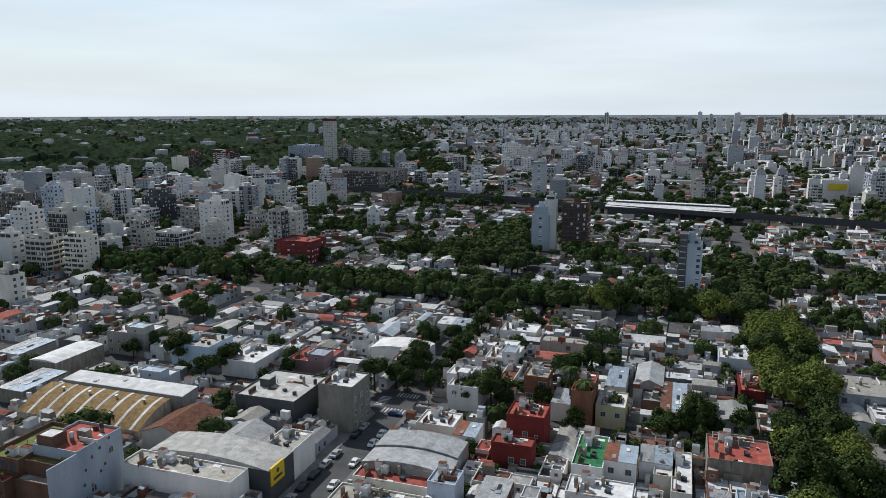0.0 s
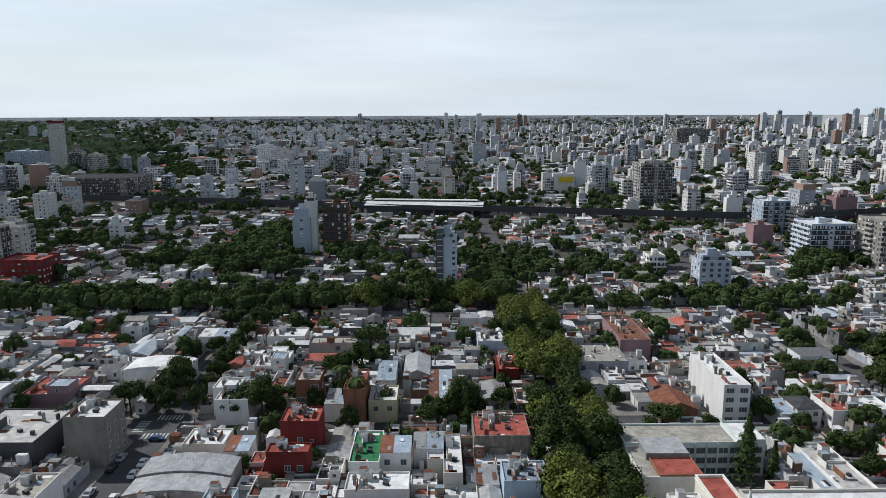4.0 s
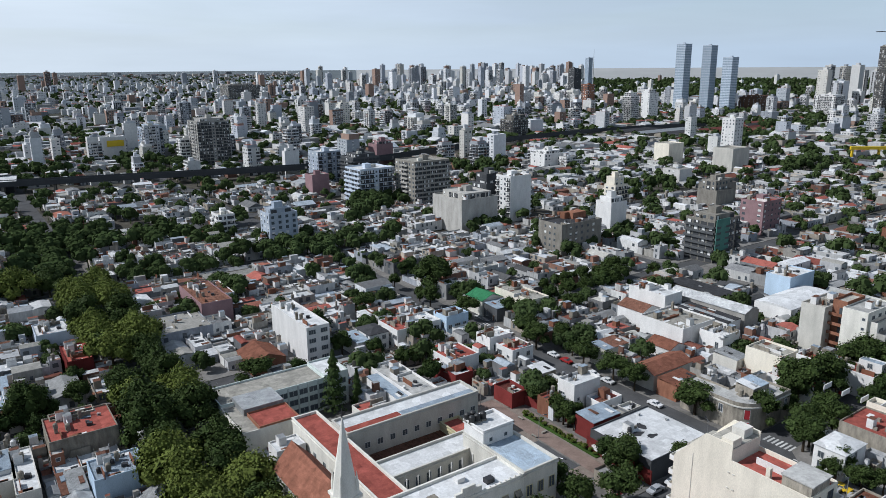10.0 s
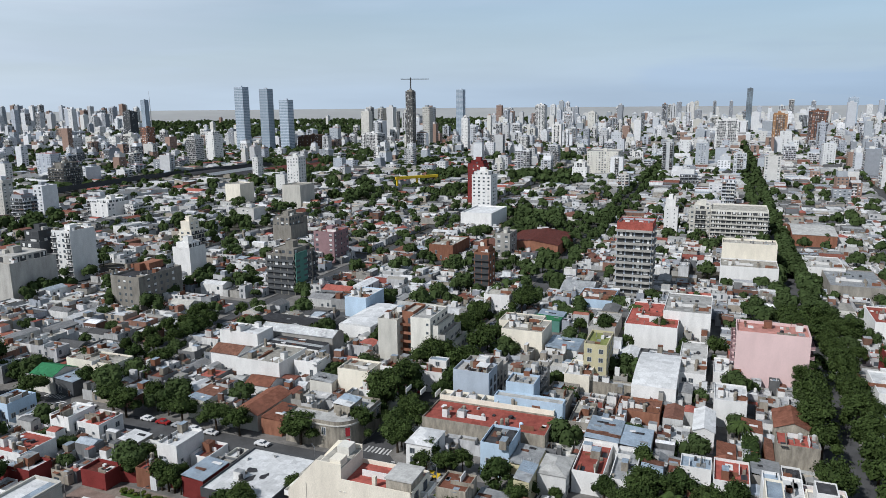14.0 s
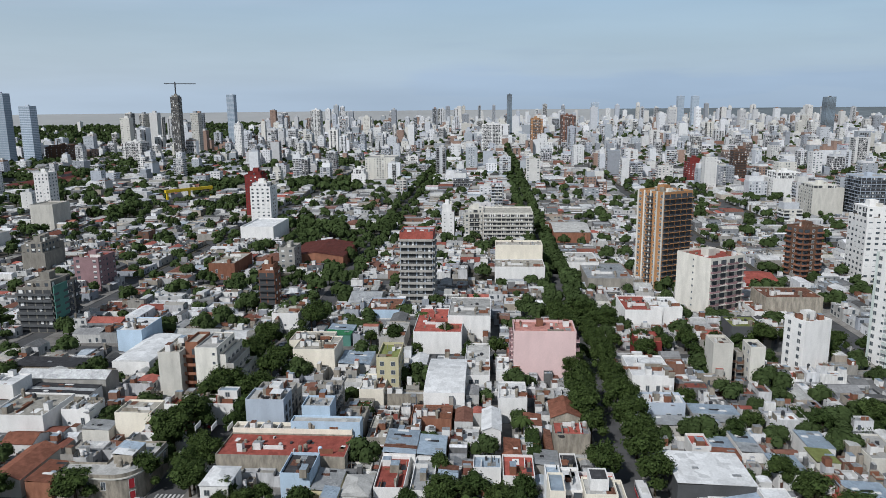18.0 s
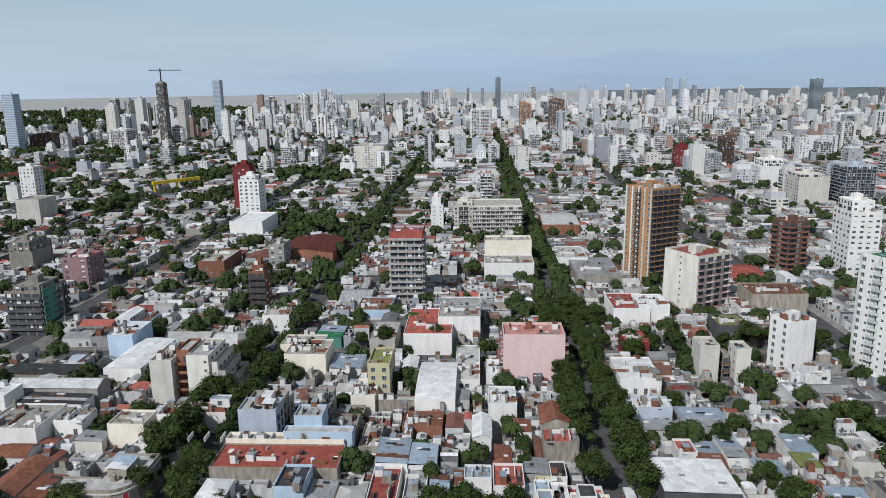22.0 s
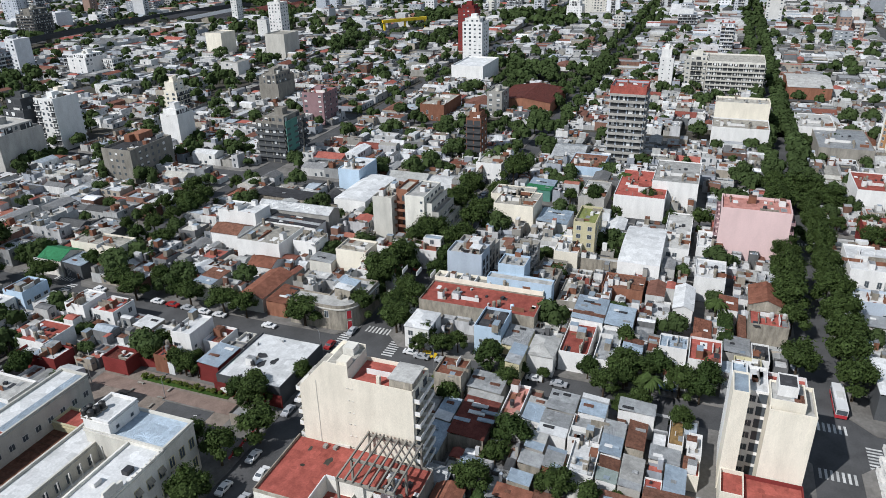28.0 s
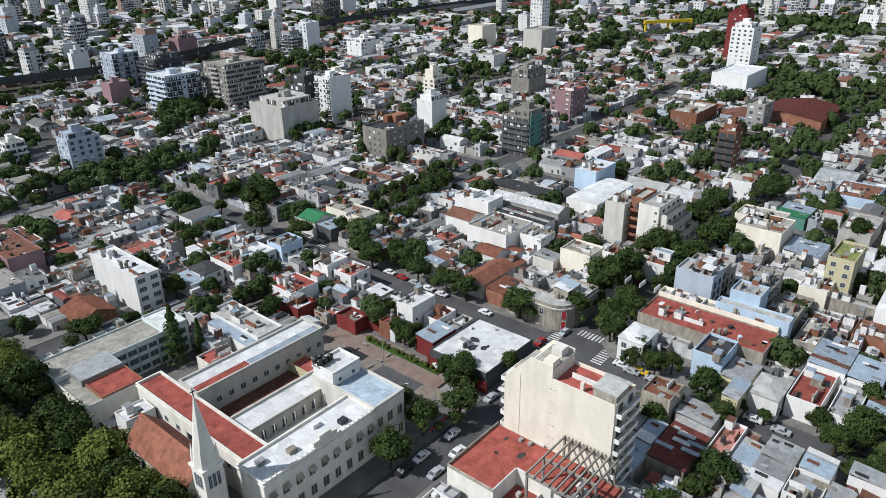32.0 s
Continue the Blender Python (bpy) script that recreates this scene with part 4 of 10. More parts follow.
def far_tree(x, y, s, z0=0.0):
    """A distant crown: uneven clumps of leaves, joined with the other distant trees."""
    r = math.hypot(x, y)
    clumps, leaves, big = (9, 60, 0.15) if r < 340 else (8, 26, 0.22) if r < 480 else (6, 14, 0.30) if r < 800 else (3, 8, 0.52) if r < 1500 else (1, 9, 0.6)
    for k in range(clumps):
        e, c = RNG.uniform(0, 6.28), math.sqrt((k + 0.2) / clumps) * 0.36 * s if clumps > 1 else 0.0
        cx, cy, cz = x + c * math.cos(e), y + c * math.sin(e), z0 + s * RNG.uniform(0.6, 0.76) - c * RNG.uniform(0.4, 0.8)
        r = s * (RNG.uniform(0.15, 0.25) if clumps > 4 else RNG.uniform(0.2, 0.34) if clumps > 1 else RNG.uniform(0.32, 0.42))
        for j in range(leaves):
            d = Vector((RNG.gauss(0, 1), RNG.gauss(0, 1), RNG.gauss(0.35, 0.9))).normalized()
            p = Vector((cx, cy, cz)) + d * r * RNG.uniform(0.85, 1.15)
            n = (d + Vector((RNG.gauss(0, 0.25), RNG.gauss(0, 0.25), RNG.gauss(0.15, 0.25)))).normalized()
            t = n.orthogonal().normalized() * r * big * RNG.uniform(0.8, 1.3)
            b = n.cross(t) * RNG.uniform(0.8, 1.1)
            FAR_TREES.face([tuple(p - t - b * 0.6), tuple(p + t - b), tuple(p + t * 0.8 + b), tuple(p - t * 0.7 + b * 0.8)])
        # dense inside
        q = r * 0.93
        top = (cx, cy, cz + q)
        ring = [(cx + q * 0.8 * math.cos(e), cy + q * 0.8 * math.sin(e), cz + q * 0.6) for e in (0, 1.257, 2.513, 3.77, 5.027)]
        base = [(cx + q * math.cos(e), cy + q * math.sin(e), cz - q * 0.5) for e in (0, 1.257, 2.513, 3.77, 5.027)]
        for e in range(5):
            FAR_TREES.face([ring[e], ring[(e + 1) % 5], top])
            FAR_TREES.face([base[e], base[(e + 1) % 5], ring[(e + 1) % 5], ring[e]])
    FAR_TREES.tube([(x, y, z0), (x, y, z0 + s * 0.5)], [s * 0.03, s * 0.02], 3, cap=False)


def zone(b, r):
    """How green, how dense and how high the city is, by bearing and range."""
    if b > 36 and 430 < r < 1050:
        return 0.34, 0.24, 7
    if b > 20 and r > 1050:
        return 0.42 + 0.5 * min(1, (b - 20) / 10), 0.06 - 0.05 * min(1, (b - 20) / 10), 8
    if b > 25:
        return (0.27, 0.008, 6) if r < 600 else (0.38, 0.09, 7)
    if b > 4:
        return (0.26, 0.006, 6) if r < 620 else (0.34, 0.07, 8)
    if b > -14:
        return (0.28, 0.006, 6) if r < 620 else (0.34, 0.08, 8)
    if b > -35:
        return (0.30, 0.008, 6) if r < 600 else (0.42, 0.06, 8)
    if b > -62:
        return (0.27, 0.008, 5) if r < 900 else (0.42, 0.06, 8)
    if b > -84:
        return (0.25, 0.008, 5) if r < 800 else (0.32, 0.06, 8)
    return (0.22, 0.008, 6) if r < 500 else (0.27, 0.03, 8) if r < 850 else (0.23, 0.10, 9)


TOWERS = []
FAR_TOWERS = Mesh()


def slab_box(m, at, x0, y0, z0, x1, y1, z1, mat):
    """A box on a wall: x along it, y out of it."""
    p = [tuple(at @ Vector(c)) for c in ((x0, y0, z0), (x1, y0, z0), (x1, y1, z0), (x0, y1, z0), (x0, y0, z1), (x1, y0, z1), (x1, y1, z1), (x0, y1, z1))]
    k = len(m.v)
    m.v.extend(p)
    for q in ((3, 2, 6, 7), (0, 3, 7, 4), (2, 1, 5, 6), (4, 7, 6, 5), (0, 1, 2, 3)):
        m.f.append(tuple(k + i for i in q))
        m.m.append(mat)


def facade(m, at, span, floors, fh, base, rng, style, relief=True, glass=0, wall=1, pale=2, dark=3):
    """One face of an apartment house in bays that repeat from floor to floor: windows, balconies with flat sheets
    behind coloured dark as their shade, plain strips.
    """
    n = max(1, int(span / rng.uniform(2.9, 3.8)))
    step = span / n
    pool = {"band": "bbbbw", "mixed": "bbww-", "grid": "wwws-w", "glass": "g"}[style]
    half = [rng.choice(pool) for k in range((n + 1) // 2)]
    row = half + half[::-1][n % 2:]
    ww, wh, sill = step * rng.uniform(0.34, 0.5), rng.uniform(1.2, 1.6), rng.uniform(0.75, 1.0)
    depth, solid = rng.uniform(0.8, 1.3), rng.random() < 0.6
    for fl in range(floors):
        z = base + fl * fh
        for k, kind in enumerate(row):
            a = -span / 2 + step * (k + 0.5)
            if kind == "-":
                continue
            if kind == "s":
                q = (a - 0.35, z + 1.3, a + 0.35, z + 2.0)
            elif kind == "w":
                q = (a - ww / 2, z + sill, a + ww / 2, z + sill + wh)
            elif kind == "g":
                q = (a - step * 0.44, z + 0.95, a + step * 0.44, z + fh - 0.3)
            else:
                q = (a - step * 0.42, z + 0.15, a + step * 0.42, z + fh - 0.35)
            # behind a balcony the shade is a dark sheet flat on the wall
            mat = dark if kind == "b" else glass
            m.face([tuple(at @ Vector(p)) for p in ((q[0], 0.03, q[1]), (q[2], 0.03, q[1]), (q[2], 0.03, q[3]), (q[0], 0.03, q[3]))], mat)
            if kind in "wb" and rng.random() < 0.42:
                # a roller shutter let part of the way down
                x0, x1 = (q[0], q[2]) if kind == "w" else (a - step * 0.2, a + step * rng.uniform(0.0, 0.3))
                low = q[1] + (q[3] - q[1]) * rng.uniform(0.0, 0.6)
                m.face([tuple(at @ Vector(p)) for p in ((x0, 0.06, low), (x1, 0.06, low), (x1, 0.06, q[3]), (x0, 0.06, q[3]))], pale)
            if kind == "b" and fl and relief:
                slab_box(m, at, a - step * 0.49, 0, z - 0.12, a + step * 0.49, depth, z + (0.85 if solid else 0.06), wall)
                if not solid:
                    slab_box(m, at, a - step * 0.49, depth - 0.05, z + 0.4, a + step * 0.49, depth, z + 0.95, dark)


def joined_tower(x, y, w, d, floors):
    """A distant apartment house with its bays of openings, a set-back top and its roof huts."""
    fh = 2.9
    t, h = (x, y, GRID), floors * fh
    place, r = Matrix.Translation((x, y, 0)) @ pose(0, 0, 0, 0, 0, 5.8), math.hypot(x, y)
    back = RNG.choice((0, 0, 1, 2)) if floors > 5 else 0
    low = floors - back
    FAR_TOWERS.box(-w / 2, -d / 2, 0, w / 2, d / 2, low * fh + 0.7, 0, 2, turn=t)
    if back:
        e, c = RNG.choice((-0.09, 0.0, 0.09)) * w, RNG.choice((-0.09, 0.0, 0.09)) * d
        FAR_TOWERS.box(-w * 0.4 + e, -d * 0.4 + c, low * fh, w * 0.4 + e, d * 0.4 + c, h, 0, 2, turn=t)
    e, c = RNG.uniform(-0.2, 0.2) * w, RNG.uniform(-0.2, 0.2) * d
    FAR_TOWERS.box(-w / 6 + e, -d / 6 + c, h - 1, w / 6 + e, d / 6 + c, h + 3.2, 0, 2, turn=t)
    FAR_TOWERS.box(-1.2 - e, -1.0 - c, h - 1, 1.2 - e, 1.0 - c, h + 1.9, 0, 2, turn=t)
    bare, style = RNG.randrange(5), RNG.choice(("band", "mixed", "mixed", "grid", "grid", "band"))
    for side in range(4):
        at = on_wall(side, w, d, 0, 0)
        out = (place @ at).to_3x3() @ Vector((0, 1, 0))
        if side == bare or out.x * x + out.y * y > 0.25 * r:
            continue
        facade(FAR_TOWERS, place @ at, w if side in (0, 2) else d, low, fh, 0, RNG, style, r < 1100, 1, 0, 3, 4)


def far_plot(u0, v0, u1, v1, front):
    u, v, w, d = (u0 + u1) / 2, (v0 + v1) / 2, u1 - u0, v1 - v0
    x, y = xy(u, v)
    if not is_free(u, v, w / 2, d / 2):
        if max(w, d) > 5 and math.hypot(x, y) < 520:
            if w > d:
                far_plot(u0, v0, u, v1, front)
                far_plot(u, v0, u1, v1, front)
            else:
                far_plot(u0, v0, u1, v, front)
                far_plot(u0, v, u1, v1, front)
        return
    b, r = bearing(x, y), math.hypot(x, y)
    green, high, floors = zone(b, r)
    if r < 360:
        green *= 0.5
    if RNG.random() < green * 0.9:
        far_tree(x, y, RNG.uniform(7, 13))
        if green > 0.5:
            far_tree(x + RNG.uniform(-5, 5), y + RNG.uniform(-5, 5), RNG.uniform(8, 13))
            return
        if RNG.random() < 0.6:
            return
    if r > 400 and RNG.random() < high and min(w, d) > 7:
        fl = max(4, int(RNG.gauss(floors, 2.6)))
        if r < 560:
            TOWERS.append((x, y, w, d, fl))
        else:
            joined_tower(x, y, w, d, fl)
        return
    compound(u0, v0, u1, v1, r)


def compound(u0, v0, u1, v1, r, cap=99.0):
    """A plot with a front house, a lower back, a yard between them, its windows and its roof clutter."""
    w, d = u1 - u0, v1 - v0
    if r < 760 and max(w, d) > 4.5 and RNG.random() < 0.8:
        f = RNG.uniform(0.35, 0.6)
        g = RNG.uniform(0.04, 0.24)
        if w > d:
            pieces = [(u0, v0, u0 + w * f, v1), (u0 + w * (f + g), v0, u1, v1)]
        else:
            pieces = [(u0, v0, u1, v0 + d * f), (u0, v0 + d * (f + g), u1, v1)]
    else:
        pieces = [(u0, v0, u1, v1)]
    for a0, b0, a1, b1 in pieces:
        w, d = a1 - a0, b1 - b0
        if min(w, d) < 1.6:
            continue
        x, y = xy((a0 + a1) / 2, (b0 + b1) / 2)
        h = RNG.choice((2.7, 2.9, 3.0, 3.2, 3.4, 3.6, 3.8, 4.2, 4.8, 5.6, 6.4) if r < 800 else (2.8, 3.2, 3.6, 4.2, 5.0, 5.8, 6.6, 8.0))
        h = min(h, cap * RNG.uniform(0.75, 1.0))
        if r < 760 and RNG.random() < 0.05:
            far_tree(x, y, RNG.uniform(5, 8))
            continue
        t = (x, y, GRID)
        if RNG.random() < 0.25:
            # a pitched sheet roof
            rise = min(w, d) * RNG.uniform(0.1, 0.22)
            FAR_HOUSES.box(-w / 2, -d / 2, 0, w / 2, d / 2, h, 0, 1, turn=t)
            p = [(-w / 2, -d / 2, h), (w / 2, -d / 2, h), (w / 2, d / 2, h), (-w / 2, d / 2, h), (0, -d / 2, h + rise), (0, d / 2, h + rise)]
            if d < w:
                p = [(-w / 2, d / 2, h), (-w / 2, -d / 2, h), (w / 2, -d / 2, h), (w / 2, d / 2, h), (-w / 2, 0, h + rise), (w / 2, 0, h + rise)]
            k = len(FAR_HOUSES.v)
            FAR_HOUSES.v.extend((x + e * CG - g * SG, y + e * SG + g * CG, z) for e, g, z in p)
            FAR_HOUSES.f.extend(((k, k + 3, k + 5, k + 4), (k + 1, k + 4, k + 5, k + 2), (k, k + 4, k + 1), (k + 3, k + 2, k + 5)))
            FAR_HOUSES.m.extend((1, 1, 1, 1))
        else:
            FAR_HOUSES.box(-w / 2, -d / 2, 0, w / 2, d / 2, h, 0, turn=t)
            FAR_HOUSES.f.pop(), FAR_HOUSES.m.pop()
            FAR_HOUSES.box(-w / 2 + 0.2, -d / 2 + 0.2, h - 0.9, w / 2 - 0.2, d / 2 - 0.2, h - 0.6, 1, turn=t)
            if r < 560:
                roof_bits(Matrix.Translation((x, y, 0)) @ pose(0, 0, 0, 0, 0, 5.8), w, d, h - 0.6, RNG, 0.75)
            if RNG.random() < 0.2 and r < 1000:
                e, c = RNG.choice((-0.48, 0.0, 0.12)) * w, RNG.choice((-0.48, 0.0, 0.12)) * d
                FAR_HOUSES.box(e, c, h - 0.6, e + w * 0.36, c + d * 0.36, h + 2.0, 0, 1, turn=t)
        if r < 680:
            for side in range(4):
                span, out = (w, d / 2) if side in (0, 2) else (d, w / 2)
                for fl in range(int(h / 2.8)):
                    for k in range(int(span / 3)):
                        if RNG.random() < 0.5:
                            continue
                        a, hw, z = -span / 2 + 3 * (k + 0.5), RNG.uniform(0.4, 0.9), fl * 2.8 + RNG.uniform(0.4, 0.9)
                        o, zt = out + 0.03, min(z + RNG.uniform(1.1, 1.8), h - 0.2)
                        q = [(a - hw, z), (a + hw, z), (a + hw, zt), (a - hw, zt)]
                        q = {0: [(e, -o, f) for e, f in q], 2: [(-e, o, f) for e, f in q], 1: [(o, e, f) for e, f in q], 3: [(-o, -e, f) for e, f in q]}[side]
                        FAR_HOUSES.face([(x + e * CG - g * SG, y + e * SG + g * CG, f) for e, g, f in q], 2)


def fill_city():
    for u0, v0, u1, v1 in blocks():
        cx, cy = xy((u0 + u1) / 2, (v0 + v1) / 2)
        r = math.hypot(cx, cy)
        if r > 1750 or not in_view(cx, cy, 14 if r > 250 else 30):
            continue
        plots = []
        inset = 3.6
        split(u0 + inset, v0 + inset, u1 - inset, v1 - inset, plots, 6.4 if r < NEAR + 60 else 7.0 if r < 470 else 7.8 if r < 760 else 8.8)
        for p in plots:
            px, py = xy((p[0] + p[2]) / 2, (p[1] + p[3]) / 2)
            pr = math.hypot(px, py)
            if not in_view(px, py, 10 if pr > 150 else 25) or pr < 62:
                continue
            front = min(p[0] - u0, p[1] - v0, u1 - p[2], v1 - p[3]) < inset + 1
            if pr < NEAR:
                near_plot(*p, front)
            else:
                far_plot(*p, front)


def far_street_trees():
    for i, u in enumerate(STREETS_U):
        for v in range(-1100, 1450, 13):
            plant(u + RNG.choice((-6, 6)), v + RNG.uniform(-3, 3), i)
    for i, v in enumerate(STREETS_V):
        for u in range(-1000, 1500, 13):
            plant(u + RNG.uniform(-3, 3), v + RNG.choice((-6, 6)), i)
    for k in range(2):
        for u in range(400, 1500, 9):
            far_tree(*xy(u, -30 + RNG.choice((-6, 6))), RNG.uniform(9, 13))
    for u in range(430, 1100, 11):
        far_tree(*xy(u, 83 + RNG.choice((-6, 6))), RNG.uniform(8, 11))


def plant(u, v, i):
    x, y = xy(u, v)
    r = math.hypot(x, y)
    if r < 345 or r > 1700 or not in_view(x, y, 4):
        return
    green = zone(bearing(x, y), r)[0]
    if RNG.random() < 0.3 + green * 0.9:
        far_tree(x, y, RNG.uniform(6.5, 11.5))

# ---- apartment houses ----
BALCONIES = {}


def balcony_mesh(step, wall, accent, open_rail=False):
    key = (round(step, 2), wall, accent, open_rail)
    if key not in BALCONIES:
        m, a = Mesh(), step * 0.48
        m.box(-a, -0.05, 0, a, 1.25, 0.16, 0, bottom=True)
        if open_rail:
            m.box(-a, 1.19, 0.95, a, 1.25, 1.03, 1, bottom=True)
            for k in range(int(step / 0.45) + 1):
                x = -a + 2 * a * k / int(step / 0.45)
                m.box(x - 0.025, 1.2, 0.16, x + 0.025, 1.24, 0.95, 1)
        else:
            m.box(-a, 1.17, 0.16, a, 1.25, 1.05, 1)
        for x in (-a, a - 0.08):
            m.box(x, 0, 0.16, x + 0.08, 1.17, 1.05, 1)
        BALCONIES[key] = m.data("balcony", [wall, accent])
    return BALCONIES[key]


def block_tower(x, y, turn, w, d, floors, wall, roof="r_grey", style="band", label="", fh=2.9, group="", near=False, accent=None, blank=(), base_h=0.0, name="apartment_building", top=True, hut=0.3, columns=None, crown=None, bays=None):
    """An apartment house. style: band = balconies across the front, grid = windows alone, mixed = both, glass = curtain wall.
    blank: sides with no window. bays: openings of a side, bay by bay (b balcony, w window, s small window, o open loggia, - plain)."""
    rng = random.Random(int(x * 3 + y * 7))
    h = floors * fh + base_h
    back = 0 if near or floors < 6 or not top or crown or style == "glass" else rng.choice((0, 1, 1, 2))
    low = h - back * fh
    m = Mesh()
    m.ring(-w / 2, -d / 2, w / 2, d / 2, 0, low + 0.9, 0.25)
    ob = thing(name, m, [wall], label or f"{WALL_WORD[wall]} apartment building of {floors} floors", "building", group or "apartment buildings", place=Matrix.Translation((x, y, 0.1)) @ pose(0, 0, 0, 0, 0, turn))
    part("roof", roof_slab(w, d, low), [roof], ob)
    ox, oy = rng.uniform(-0.16, 0.16) * w, rng.uniform(-0.16, 0.16) * d
    if back:
        # the top floors stand back behind a terrace
        pent = Mesh()
        pw, pd = w * 0.74, d * 0.74
        pent.ring(-pw / 2, -pd / 2, pw / 2, pd / 2, 0, back * fh + 0.4, 0.2)
        pent.box(-pw / 2 + 0.2, -pd / 2 + 0.2, back * fh - 0.2, pw / 2 - 0.2, pd / 2 - 0.2, back * fh)
        upper = part("penthouse", pent, [wall], ob, at=pose(ox * 0.5, oy * 0.5, low))
        relief = Mesh()
        for side in range(4):
            facade(relief, on_wall(side, pw, pd, 0, 0), pw if side in (0, 2) else pd, back, fh, 0, rng, "mixed", False)
        part("facade_relief", relief, ["glass", wall, "shutter", "dark_and_recess_shade"], upper, kind="stuff")
    if top:
        hm = Mesh()
        a, b = max(2.2, min(w * hut, 4.5)), max(2.2, min(d * hut, 4.5))
        hm.ring(-a / 2, -b / 2, a / 2, b / 2, 0, 3.2, 0.2)
        hm.box(-a / 2 + 0.2, -b / 2 + 0.2, 2.6, a / 2 - 0.2, b / 2 - 0.2, 2.9)
        part("machine_room", hm, [wall], ob, at=pose(ox * 0.6, oy * 0.6, h))
        tk = Mesh()
        tk.box(-1.1, -0.9, 0, 1.1, 0.9, 1.9)
        tk.tube([(2.4, 0.4, 0), (2.4, 0.4, 1.6), (2.4, 0.4, 1.8)], [0.7, 0.7, 0.3], 8)
        part("roof_tank", tk, ["ivory"], ob, at=pose(-ox * 1.2, -oy * 1.2, h - 0.05))
    if math.hypot(x, y) < 460:
        roof_bits(ob.matrix_world @ Matrix.Translation((0, 0, 0)), w - 1, d - 1, low, random.Random(int(x * 7 + y)), 1.3)
    if crown:
        band = Mesh()
        band.ring(-w / 2 - 0.12, -d / 2 - 0.12, w / 2 + 0.12, d / 2 + 0.12, h - 2.6, h + 1.3, 0.3)
        part("top_band", band, [crown], ob)
    if columns:
        # upright ribs that run the whole height of one face
        mat, face, count = columns
        span = w if face in (0, 2) else d
        for k in range(count + 1):
            rib = Mesh()
            rib.box(-0.45, -0.05, 0, 0.45, 0.35, h + 0.9)
            part("column", rib, [mat], ob, at=on_wall(face, w, d, (k / count - 0.5) * (span - 1), 0))
    relief = Mesh()
    for side in range(4):
        if side in blank:
            continue
        span = w if side in (0, 2) else d
        if not near:
            lean = style if style in ("glass", "band", "grid") else ("band", "grid")[side % 2]
            facade(relief, on_wall(side, w, d, 0, 0), span, floors - back, fh, base_h, rng, lean, math.hypot(x, y) < 1300)
            continue
        row = (bays or {}).get(side)
        if not row:
            n = max(1, int(span / 3.6))
            row = ("b" if style == "band" or (style == "mixed" and side in (0, 2)) else "w") * n
        step = span / len(row)
        for fl in range(floors):
            z = base_h + fl * fh
            for k, kind in enumerate(row):
                a = -span / 2 + step * (k + 0.5)
                if kind == "-":
                    continue
                if kind in "bo" and fl:
                    part("balcony", balcony_mesh(step, wall, accent or wall, kind == "o"), [], ob, at=on_wall(side, w, d, a, z))
                part("window", {"w": WINDOW, "s": WINDOW_SMALL, "o": WINDOW_LOGGIA, "b": WINDOW_LOGGIA if step > 3.3 else WINDOW_SHADE}[kind], [], ob, at=on_wall(side, w, d, a, z + {"w": 0.9, "s": 1.2}.get(kind, 0.3)))
    if relief.f:
        part("facade_relief", relief, ["blueglass" if style == "glass" else "glass", accent or wall, "shutter", "dark_and_recess_shade"], ob, kind="stuff")
    return ob

